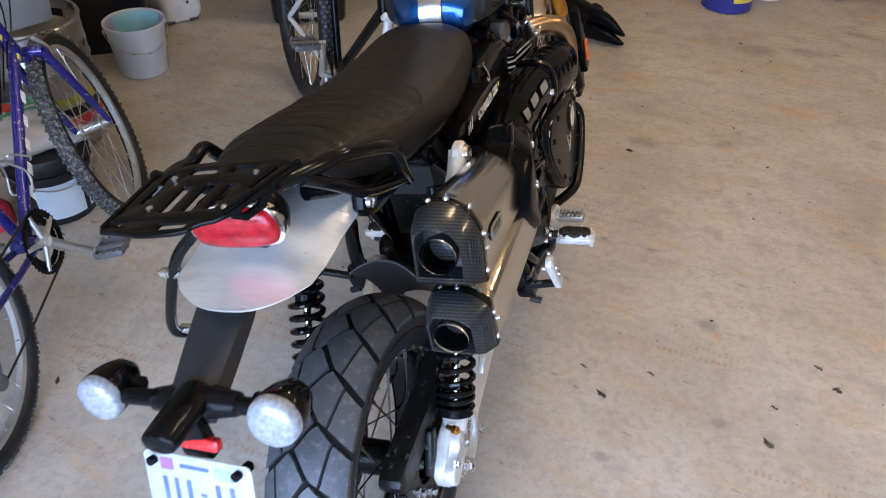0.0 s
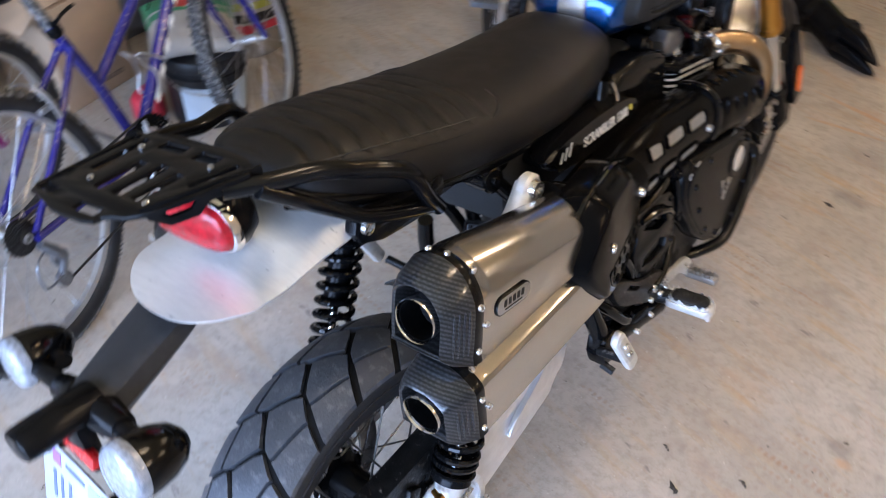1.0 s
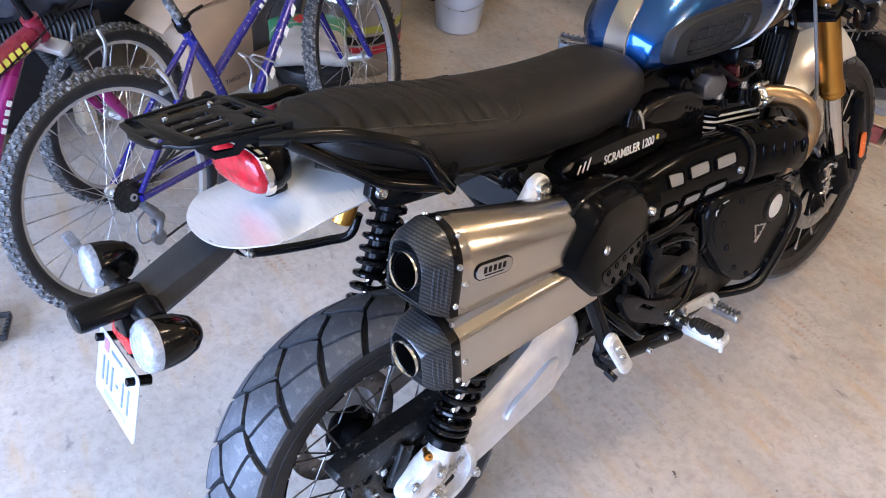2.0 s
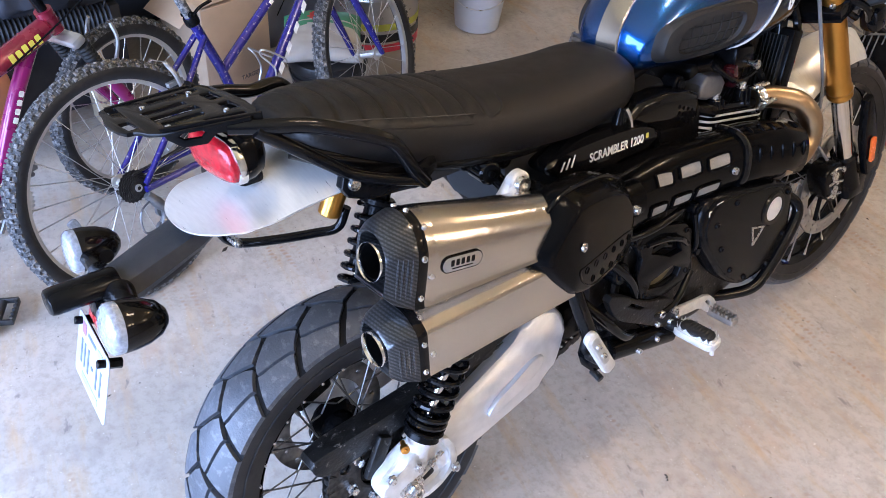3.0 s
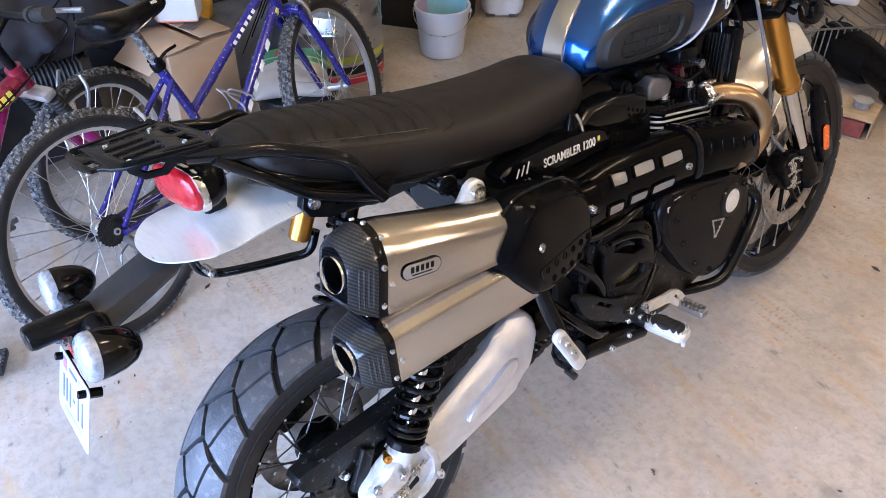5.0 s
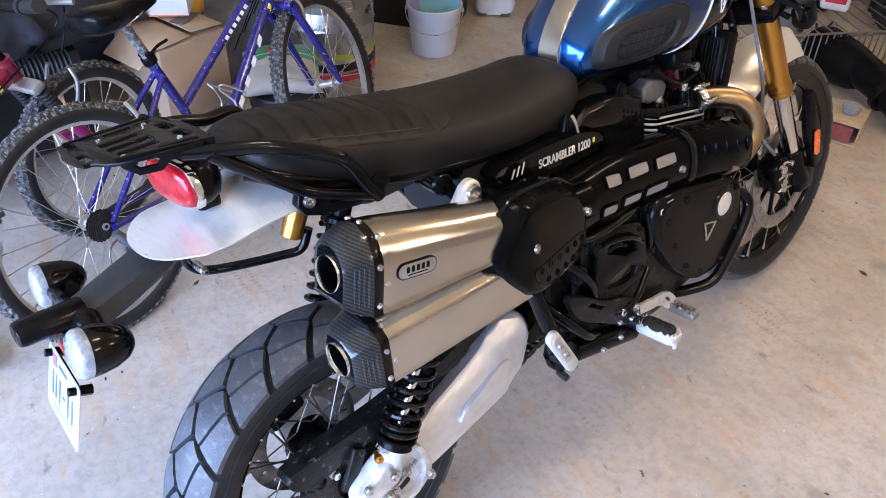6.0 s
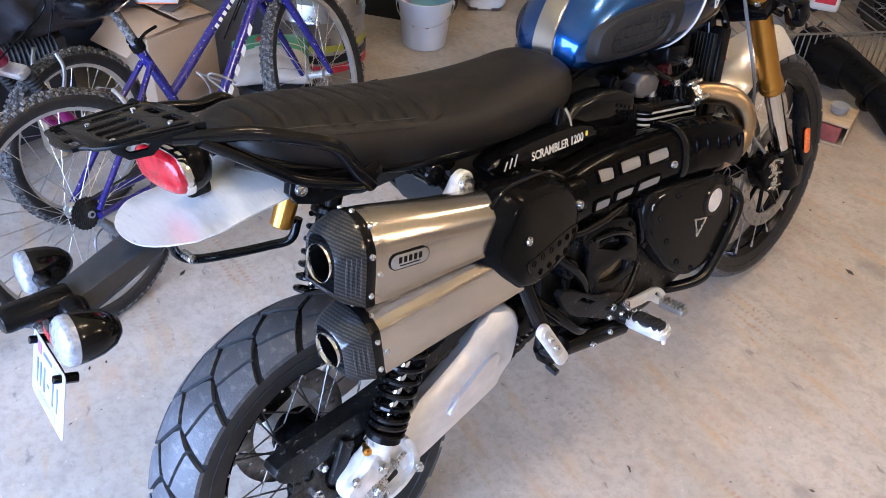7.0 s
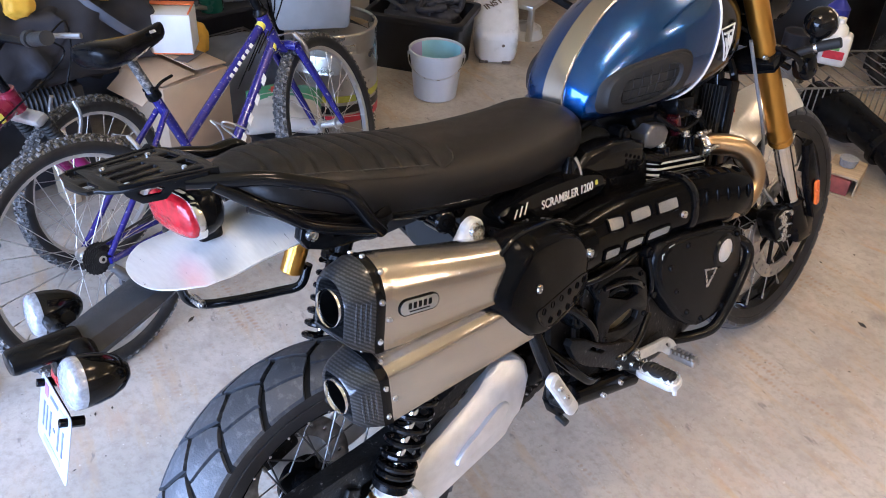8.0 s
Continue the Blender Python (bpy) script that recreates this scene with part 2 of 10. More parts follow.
M = dict(
    floor=concrete("concrete"),
    wall=mat("wall_board", (0.40, 0.325, 0.225), 0.8, var=0.06, scale=4, bump=0.15, dirt=(0.24, 0.19, 0.14), damount=0.4, dscale=2),
    ceiling=mat("ceiling_board", (0.74, 0.57, 0.30), 0.75, var=0.12, scale=3, bump=0.1, stretch=(1, 5, 1)),
    asphalt=mat("driveway", (0.16, 0.155, 0.15), 0.9, var=0.3, scale=60, bump=0.3),
    gloss=mat("black_gloss", (0.0035, 0.0035, 0.0038), 0.09, var=0.2, rvar=0.02, dirt=(0.03, 0.028, 0.025), damount=0.06, dscale=30, spec=0.25),
    satin=mat("black_satin", (0.0042, 0.0042, 0.0046), 0.22, var=0.2, scale=40, dirt=(0.025, 0.023, 0.021), damount=0.08, dscale=20, spec=0.11, rvar=0.02),
    matt=mat("black_matt", (0.0026, 0.0026, 0.0028), 0.15, var=0.15, scale=60, spec=0.06, rvar=0.03),
    grime=mat("grimy_black", (0.007, 0.0068, 0.0066), 0.4, var=0.4, scale=50, bump=0.5, bscale=160, dirt=(0.26, 0.24, 0.22), damount=0.55, dscale=70, dlo=0.60, dhi=0.68, spec=0.25),
    dark=mat("dark_cavity", (0.012, 0.012, 0.012), 0.75, var=0.3, scale=30, bump=0.3),
    plastic=mat("grey_black_plastic", (0.022, 0.023, 0.026), 0.42, var=0.15, scale=80, bump=0.25, bscale=1200, dirt=(0.10, 0.095, 0.09), damount=0.3, dscale=12, spec=0.4),
    rubber=mat("tyre_rubber", (0.060, 0.065, 0.076), 0.5, var=0.2, scale=12, bump=0.35, bscale=220, dirt=(0.27, 0.275, 0.29), damount=0.38, dscale=70, dlo=0.53, dhi=0.74),
    rubber_dark=mat("tyre_groove", (0.010, 0.010, 0.0105), 0.85, var=0.25, scale=35, bump=0.1, spec=0.2),
    sidewall=mat("tyre_sidewall", (0.014, 0.014, 0.015), 0.5, var=0.2, scale=60, bump=0.1, dirt=(0.08, 0.075, 0.07), damount=0.25, dscale=20, spec=0.35),
    rubber_soft=mat("soft_rubber", (0.012, 0.012, 0.012), 0.6, var=0.2, scale=60, bump=0.25, bscale=700, spec=0.35),
    vinyl=mat("seat_vinyl", (0.0115, 0.0103, 0.0097), 0.46, var=0.15, scale=30, bump=0.3, bscale=650, dirt=(0.017, 0.015, 0.0135), damount=0.4, dscale=5, spec=0.25),
    stitch=mat("stitching", (0.05, 0.046, 0.042), 0.8, var=0.2),
    blue=mat("blue_metallic", (0.003, 0.058, 0.225), 0.25, 0.9, var=0.2, scale=900, coat=1.0, rvar=0.03),
    paint_black=mat("tank_black", (0.004, 0.004, 0.0043), 0.14, var=0.15, rvar=0.03, spec=0.3),
    white_line=mat("white_line", (0.75, 0.75, 0.73), 0.4, var=0.03),
    alu=mat("brushed_aluminium", (0.92, 0.91, 0.89), 0.30, 0.60, var=0.04, scale=40, bump=0.03, bscale=300, stretch=(1, 7, 1), rvar=0.06, dirt=(0.74, 0.73, 0.72), damount=0.2, dscale=30),
    alu_cast=mat("cast_aluminium", (0.74, 0.73, 0.71), 0.5, 0.5, var=0.1, scale=60, bump=0.25, bscale=500, dirt=(0.32, 0.29, 0.26), damount=0.35, dscale=25),
    alu_arm=mat("swingarm_aluminium", (0.80, 0.80, 0.81), 0.36, 0.80, var=0.07, scale=35, bump=0.05, stretch=(6, 1, 1), dirt=(0.6, 0.58, 0.56), damount=0.25, dscale=16),
    steel=mat("brushed_steel", (0.60, 0.58, 0.555), 0.19, 1.0, var=0.02, scale=60, stretch=(3, 0.6, 3), rvar=0.0),
    chrome=mat("bright_steel", (0.72, 0.71, 0.70), 0.14, 1.0, var=0.05, rvar=0.06),
    bolt=mat("zinc_bolt", (0.62, 0.61, 0.60), 0.28, 1.0, var=0.12, scale=200),
    badge_metal=mat("badge_metal", (0.42, 0.41, 0.39), 0.4, 0.8, var=0.1, scale=60),
    gold=mat("gold_anodised", (0.60, 0.31, 0.055), 0.28, 0.95, var=0.03, scale=30, rvar=0.0),
    bronze=mat("heat_tinted_pipe", (0.44, 0.325, 0.20), 0.30, 1.0, var=0.05, scale=14, dirt=(0.30, 0.20, 0.16), damount=0.4, dscale=5, rvar=0.02),
    mesh_grey=mat("woven_grille", (0.32, 0.31, 0.29), 0.6, 0.3, var=0.3, scale=700, bump=0.6, bscale=800),
    carbon=carbon_weave("carbon_fibre"),
    # near-black: soot in the exhaust bores, painted shade in the vent holes
    soot_shade=mat("soot_shade", (0.0015, 0.0015, 0.0015), 0.9, var=0.3, spec=0.05),
    red=mat("red_lens", (0.34, 0.006, 0.012), 0.2, var=0.35, scale=90, coat=0.25, rvar=0.05, bump=0.5, bscale=170, spec=0.35),
    reflector=mat("red_reflector", (0.55, 0.015, 0.015), 0.25, var=0.2, scale=150, coat=0.4),
    orange=mat("amber_reflector", (0.85, 0.16, 0.02), 0.25, var=0.12, scale=150, coat=0.4),
    clear=mat("frosted_clear_lens", (0.27, 0.285, 0.32), 0.12, var=0.25, scale=160, coat=0.8, bump=1.0, bscale=130, rvar=0.08),
    plate=mat("plate_white", (0.43, 0.455, 0.52), 0.35, var=0.08, scale=40, coat=0.2, dirt=(0.36, 0.37, 0.39), damount=0.45, dscale=60),
    ink_blue=mat("plate_blue", (0.10, 0.13, 0.24), 0.45, var=0.3, scale=60),
    ink_green=mat("plate_green", (0.30, 0.40, 0.36), 0.5, var=0.3),
    sticker=mat("purple_sticker", (0.30, 0.12, 0.50), 0.4),
    grey_dark=mat("dark_grey_cast", (0.17, 0.17, 0.178), 0.34, 0.5, var=0.15, scale=60, bump=0.08),
    copper=mat("copper_fitting", (0.75, 0.38, 0.08), 0.3, 1.0),
    wine=mat("wine_red_cap", (0.05, 0.005, 0.008), 0.25, coat=0.5),
    chainm=mat("greasy_chain", (0.05, 0.046, 0.042), 0.42, 0.7, var=0.5, scale=120, bump=0.3),
    iron=mat("worn_disc", (0.42, 0.41, 0.40), 0.33, 1.0, var=0.15, scale=60),
    bike_blue=mat("violet_blue_paint", (0.019, 0.016, 0.18), 0.22, 0.2, var=0.08, scale=25, coat=0.7, dirt=(0.46, 0.43, 0.44), damount=0.9, dscale=95, dlo=0.60, dhi=0.65),
    bike_red=mat("raspberry_paint", (0.20, 0.008, 0.026), 0.28, 0.15, var=0.2, scale=9, coat=0.6),
    bike_magenta=mat("magenta_paint", (0.24, 0.007, 0.11), 0.28, 0.15, var=0.2, scale=9, coat=0.6),
    bike_white=mat("white_frame_paint", (0.60, 0.60, 0.59), 0.35, var=0.2, coat=0.5, dirt=(0.2, 0.17, 0.14), damount=0.5, dscale=18),
    knob=mat("knobbly_rubber", (0.050, 0.049, 0.050), 0.8, var=0.45, scale=120, bump=0.6, bscale=140, dirt=(0.30, 0.285, 0.27), damount=0.8, dscale=105, dlo=0.47, dhi=0.64),
    knob_base=mat("dusty_rubber", (0.036, 0.036, 0.037), 0.85, var=0.4, scale=60, bump=0.5, bscale=140, dirt=(0.25, 0.24, 0.23), damount=0.75, dscale=95, dlo=0.48, dhi=0.66),
    rim_alu=mat("rim_aluminium", (0.62, 0.62, 0.61), 0.35, 0.8, var=0.1, dirt=(0.4, 0.38, 0.35), damount=0.3, dscale=15),
    muddy_alu=mat("muddy_aluminium", (0.34, 0.335, 0.33), 0.42, 0.7, var=0.2, scale=60, dirt=(0.24, 0.21, 0.18), damount=0.8, dscale=60),
    spoke_dark=mat("dull_spoke", (0.22, 0.215, 0.21), 0.35, 1.0, var=0.3, scale=60),
    spoke=mat("spoke_steel", (0.62, 0.61, 0.60), 0.3, 1.0, var=0.15, scale=60),
    decal_white=mat("decal_white", (0.74, 0.73, 0.70), 0.5, var=0.15, scale=60),
    decal_yellow=mat("decal_yellow", (0.72, 0.62, 0.08), 0.5),
    card=mat("cardboard", (0.44, 0.315, 0.205), 0.85, var=0.08, scale=9, bump=0.12, bscale=120, dirt=(0.28, 0.21, 0.15), damount=0.4, dscale=6),
    card_ink=mat("carton_print", (0.10, 0.08, 0.07), 0.8),
    carton_white=mat("white_carton", (0.76, 0.75, 0.73), 0.6, var=0.04),
    carton_orange=mat("orange_carton_edge", (0.80, 0.20, 0.05), 0.6),
    keg=mat("keg_steel", (0.46, 0.44, 0.40), 0.30, 0.95, var=0.12, scale=12, bump=0.1, dirt=(0.22, 0.19, 0.16), damount=0.5, dscale=6),
    tote=mat("grey_tote", (0.20, 0.205, 0.215), 0.5, var=0.08, bump=0.1),
    bucket=mat("pale_grey_bucket", (0.50, 0.515, 0.56), 0.42, var=0.05, scale=8, bump=0.05, dirt=(0.40, 0.40, 0.42), damount=0.3, dscale=5),
    bucket_in=mat("bucket_mauve_inside", (0.42, 0.36, 0.58), 0.5, var=0.06),
    bucket_teal=mat("bucket_teal_inside", (0.30, 0.62, 0.70), 0.5, var=0.06),
    pail=mat("black_pail", (0.010, 0.010, 0.011), 0.4, var=0.2, spec=0.4),
    label_paper=mat("pale_blue_label", (0.56, 0.64, 0.72), 0.5, var=0.08, scale=14),
    sack=mat("white_sack", (0.42, 0.385, 0.34), 0.55, var=0.1, scale=9, bump=0.3, bscale=30),
    sack_green=mat("green_sack_print", (0.04, 0.20, 0.09), 0.5, var=0.2),
    sack_red=mat("red_sack_print", (0.45, 0.03, 0.02), 0.5, var=0.2),
    bag=mat("black_nylon", (0.030, 0.032, 0.041), 0.6, var=0.3, scale=8, bump=0.4, bscale=40, spec=0.35),
    bag_grey=mat("slate_nylon", (0.11, 0.122, 0.155), 0.65, var=0.25, scale=8, bump=0.4, bscale=40),
    yellow=mat("yellow_nylon", (0.72, 0.40, 0.03), 0.6, var=0.12, bump=0.2),
    poly_white=mat("white_poly_bag", (0.66, 0.68, 0.72), 0.3, var=0.07, bump=0.35, bscale=22),
    hose=mat("corrugated_hose", (0.012, 0.012, 0.013), 0.5, var=0.2),
    terracotta=mat("rusty_orange_disc", (0.42, 0.15, 0.06), 0.6, var=0.25, scale=12, dirt=(0.3, 0.2, 0.15), damount=0.4),
    jug=mat("white_jug", (0.74, 0.74, 0.72), 0.35, var=0.04),
    jug_red=mat("red_label", (0.50, 0.03, 0.05), 0.5, var=0.2, scale=30),
    jug_green=mat("green_label", (0.12, 0.32, 0.10), 0.5, var=0.3, scale=30),
    pail_blue=mat("blue_pail", (0.03, 0.035, 0.26), 0.4, var=0.08),
    wire=mat("wire_rack", (0.27, 0.26, 0.25), 0.4, 0.8, var=0.2),
    timber=mat("raw_timber", (0.42, 0.33, 0.22), 0.75, var=0.18, scale=10, stretch=(1, 12, 12), bump=0.2),
    brick_red=mat("dusty_red_block", (0.26, 0.07, 0.065), 0.8, var=0.25, scale=25),
    orange_box=mat("orange_print", (0.80, 0.22, 0.04), 0.5),
    paper_mix=mat("coloured_paper", (0.45, 0.42, 0.46), 0.6, var=0.5, scale=14),
    teal=mat("dark_green_bottle", (0.01, 0.09, 0.075), 0.25),
    tube_glow=glow("tube_glow", (1.0, 0.775, 0.44), 80.0),
    grit=mat("dry_leaf_grit", (0.06, 0.045, 0.032), 0.9, var=0.5, scale=40),
    lime=mat("lime_band", (0.42, 0.44, 0.05), 0.5, var=0.1),
    gold_plate=mat("dull_gold_plate", (0.34, 0.29, 0.17), 0.35, 0.8, var=0.15, scale=30),
    enamel=mat("white_enamel", (0.75, 0.74, 0.71), 0.4, var=0.03),
)


# ---- mesh helpers ----
def V(*a):
    return Vector(a)


def link_mesh(name, bm, materials, parent=None, smooth=38):
    me = bpy.data.meshes.new(name)
    bmesh.ops.recalc_face_normals(bm, faces=bm.faces)
    bm.to_mesh(me)
    bm.free()
    for m in (materials if isinstance(materials, (list, tuple)) else [materials]):
        me.materials.append(m)
    if smooth:
        for p in me.polygons:
            p.use_smooth = True
        me.set_sharp_from_angle(angle=radians(smooth))
    ob = new(name, me)
    if parent:
        ob.parent = parent
    return ob


def part(name, bm, material, parent, label="", smooth=38):
    ob = link_mesh(name, bm, material, parent, smooth)
    return tagged(ob, label)


def thing(name, label, category, group="", at=None):
    ob = new(name)
    ob.empty_display_size = 0.1
    if at is not None:
        ob.matrix_world = at
    return tagged(ob, label, category, group)


def again(name, ob, parent, m=None, label=""):
    """Another object on the same mesh."""
    o = new(name, ob.data)
    o.parent = parent
    if m is not None:
        o.matrix_local = m
    return tagged(o, label)


def merge(bm, tmp):
    me = bpy.data.meshes.new("tmp")
    tmp.to_mesh(me)
    tmp.free()
    bm.from_mesh(me)
    bpy.data.meshes.remove(me)
    return bm


def spline(pts, n=6, closed=False):
    pts = [Vector(p) for p in pts]
    if len(pts) < 3:
        return pts
    out, k = [], len(pts)
    for i in range(k if closed else k - 1):
        p0 = pts[i - 1] if (i > 0 or closed) else pts[0] * 2 - pts[1]
        p1, p2 = pts[i], pts[(i + 1) % k]
        p3 = pts[(i + 2) % k] if (i + 2 < k or closed) else pts[-1] * 2 - pts[-2]
        for j in range(n):
            t = j / n
            out.append(0.5 * (2 * p1 + (p2 - p0) * t + (2 * p0 - 5 * p1 + 4 * p2 - p3) * t * t + (3 * p1 - p0 - 3 * p2 + p3) * t ** 3))
    if not closed:
        out.append(pts[-1])
    return out


def loft(bm, rings, cap=True, closed=False, mi=0):
    vs = [[bm.verts.new(p) for p in r] for r in rings]
    k = len(vs[0])
    for i in range(len(vs) if closed else len(vs) - 1):
        a, b = vs[i], vs[(i + 1) % len(vs)]
        for j in range(k):
            f = bm.faces.new((a[j], a[(j + 1) % k], b[(j + 1) % k], b[j]))
            f.material_index = mi
    if cap and not closed:
        for r in (vs[0], vs[-1]):
            f = bm.faces.new(r)
            f.material_index = mi
    return bm


def tube(bm, pts, r, seg=10, closed=False, n=6, smooth=True, flat=1.0, mi=0):
    """A round bar along a smoothed path; r is one radius or one for each point."""
    rs = r if isinstance(r, (list, tuple)) else None
    path = spline(pts, n, closed) if smooth and len(pts) > 2 else [Vector(p) for p in pts]
    k = len(path)
    rings, up = [], None
    for i, p in enumerate(path):
        a = path[(i - 1) % k] if (i > 0 or closed) else p
        b = path[(i + 1) % k] if (i < k - 1 or closed) else p
        d = (b - a).normalized()
        if up is None:
            up = d.orthogonal().normalized()
        up = (up - d * up.dot(d)).normalized()
        side = d.cross(up)
        if rs:
            u = i / max(1, k - 1) * (len(rs) - 1)
            q = rs[int(u)] + (rs[min(len(rs) - 1, int(u) + 1)] - rs[int(u)]) * (u - int(u))
        else:
            q = r
        rings.append([p + up * q * math.cos(2 * math.pi * j / seg) + side * q * flat * math.sin(2 * math.pi * j / seg) for j in range(seg)])
    return loft(bm, rings, not closed, closed, mi)


def rod(bm, a, b, r, r2=None, seg=14, bevel=0.0, mi=0):
    """A cylinder or cone with softened rims."""
    a, b = Vector(a), Vector(b)
    d = (b - a).normalized()
    r2 = r if r2 is None else r2
    if not bevel:
        return tube(bm, [a, b], [r, r2], seg, smooth=False, mi=mi)
    return lathe(bm, [(0, 0), (r - bevel, 0), (r, bevel), (r2, (b - a).length - bevel), (r2 - bevel, (b - a).length), (0, (b - a).length)], a, d, seg, mi)


def lathe(bm, profile, at, axis, seg=24, mi=0):
    """Turn a profile of (radius, height) round an axis."""
    at, axis = Vector(at), Vector(axis).normalized()
    u = axis.orthogonal().normalized()
    w = axis.cross(u)
    rows = []
    for r, h in profile:
        if r <= 1e-6:
            rows.append([bm.verts.new(at + axis * h)])
        else:
            rows.append([bm.verts.new(at + axis * h + (u * math.cos(2 * math.pi * j / seg) + w * math.sin(2 * math.pi * j / seg)) * r) for j in range(seg)])
    for a, b in zip(rows, rows[1:]):
        for j in range(seg):
            k = (j + 1) % seg
            if len(a) == 1 and len(b) == 1:
                continue
            if len(a) == 1:
                f = bm.faces.new((a[0], b[k], b[j]))
            elif len(b) == 1:
                f = bm.faces.new((a[j], a[k], b[0]))
            else:
                f = bm.faces.new((a[j], a[k], b[k], b[j]))
            f.material_index = mi
    return bm


def box(bm, centre, size, bevel=0.004, turn=(0, 0, 0), seg=2, taper=None, mi=0):
    t = bmesh.new()
    bmesh.ops.create_cube(t, size=1.0)
    for v in t.verts:
        if taper and v.co.z > 0:
            v.co.x *= taper
            v.co.y *= taper
        v.co = Vector((v.co.x * size[0], v.co.y * size[1], v.co.z * size[2]))
    if bevel:
        bmesh.ops.bevel(t, geom=t.edges[:], offset=min(bevel, min(size) * 0.45), segments=seg, profile=0.5, affect="EDGES", clamp_overlap=True)
    for f in t.faces:
        f.material_index = mi
    bmesh.ops.transform(t, matrix=pose(*centre, *turn), verts=t.verts)
    return merge(bm, t)


AX = {"x": lambda a, b, h: (h, a, b), "y": lambda a, b, h: (a, h, b), "z": lambda a, b, h: (a, b, h)}


def prism(bm, outline, axis, lo, hi, bevel=0.004, seg=2, round_n=0, m=None, mi=0):
    """A plate or block cut to an outline, with softened edges. axis x: the outline is (y, z); y: (x, z); z: (x, y)."""
    if round_n:
        outline = [(p[0], p[1]) for p in spline([(*q, 0) for q in outline], round_n, True)]
    t = bmesh.new()
    a = [t.verts.new(AX[axis](*p, lo)) for p in outline]
    b = [t.verts.new(AX[axis](*p, hi)) for p in outline]
    k = len(a)
    for j in range(k):
        t.faces.new((a[j], a[(j + 1) % k], b[(j + 1) % k], b[j]))
    fa, fb = t.faces.new(a), t.faces.new(b)
    if bevel:
        es = [e for f in (fa, fb) for e in f.edges]
        bmesh.ops.bevel(t, geom=es, offset=bevel, segments=seg, profile=0.5, affect="EDGES", clamp_overlap=True)
    for f in t.faces:
        f.material_index = mi
    if m is not None:
        bmesh.ops.transform(t, matrix=m, verts=t.verts)
    return merge(bm, t)


def bolt(bm, at, axis, r=0.006, h=0.005):
    """A socket-head screw."""
    lathe(bm, [(0, h * 0.35), (r * 0.5, h * 0.35), (r * 0.55, h), (r * 0.85, h), (r, h * 0.7), (r, -h)], at, axis, 12)
    return bm


def holed(name, outlines, thick, m, bevel=0.0015):
    """A sheet with cut-outs: the first outline is the edge, the others are holes; (x, y) in its own plane, then set by m."""
    cu = bpy.data.curves.new(name, "CURVE")
    cu.dimensions, cu.fill_mode, cu.extrude, cu.bevel_depth, cu.bevel_resolution = "2D", "BOTH", thick / 2, bevel, 1
    for o in outlines:
        s = cu.splines.new("POLY")
        s.points.add(len(o) - 1)
        for q, p in zip(s.points, o):
            q.co = (p[0], p[1], 0, 1)
        s.use_cyclic_u = True
    ob = bpy.data.objects.new(name, cu)
    scene.collection.objects.link(ob)
    me = bpy.data.meshes.new_from_object(ob.evaluated_get(bpy.context.evaluated_depsgraph_get()))
    bpy.data.objects.remove(ob)
    bpy.data.curves.remove(cu)
    bm = bmesh.new()
    bm.from_mesh(me)
    bpy.data.meshes.remove(me)
    bmesh.ops.remove_doubles(bm, verts=bm.verts, dist=0.00005)
    bmesh.ops.transform(bm, matrix=m, verts=bm.verts)
    return bm


def letters(text, size, depth, m, width=None, bold=0.024):
    cu = bpy.data.curves.new("letters", "FONT")
    cu.body, cu.size, cu.extrude, cu.align_x, cu.align_y, cu.offset = text, size, depth, "LEFT", "CENTER", size * bold
    ob = bpy.data.objects.new("letters", cu)
    scene.collection.objects.link(ob)
    me = bpy.data.meshes.new_from_object(ob.evaluated_get(bpy.context.evaluated_depsgraph_get()))
    bpy.data.objects.remove(ob)
    bpy.data.curves.remove(cu)
    bm = bmesh.new()
    bm.from_mesh(me)
    bpy.data.meshes.remove(me)
    if width:
        k = width / max(v.co.x for v in bm.verts)
        for v in bm.verts:
            v.co.x *= k
    bmesh.ops.transform(bm, matrix=m, verts=bm.verts)
    return bm


def soften(outline, times=2):
    """Cut the corners of a closed outline until it runs round."""
    for _ in range(times):
        out = []
        for a, b in zip(outline, outline[1:] + outline[:1]):
            out += [(a[0] * 0.75 + b[0] * 0.25, a[1] * 0.75 + b[1] * 0.25), (a[0] * 0.25 + b[0] * 0.75, a[1] * 0.25 + b[1] * 0.75)]
        outline = out
    return outline


def slot(cx, cy, lx, ly, r=None, turn=0.0, n=4):
    """A rounded oblong outline."""
    r = min(lx, ly) / 2 * 0.999 if r is None else r
    out = []
    for sx, sy, a0 in ((1, 1, 0), (-1, 1, 90), (-1, -1, 180), (1, -1, 270)):
        for j in range(n + 1):
            a = radians(a0 + 90 * j / n)
            out.append((sx * (lx / 2 - r) + r * math.cos(a), sy * (ly / 2 - r) + r * math.sin(a)))
    c, s = math.cos(radians(turn)), math.sin(radians(turn))
    return [(cx + c * x - s * y, cy + s * x + c * y) for x, y in out]


def frame_m(origin, right, up):
    """The matrix that sets a sheet's x along right and its y along up."""
    x = Vector(right).normalized()
    y = (Vector(up) - x * x.dot(Vector(up))).normalized()
    z = x.cross(y)
    return Matrix(((x.x, y.x, z.x, origin[0]), (x.y, y.y, z.y, origin[1]), (x.z, y.z, z.z, origin[2]), (0, 0, 0, 1)))


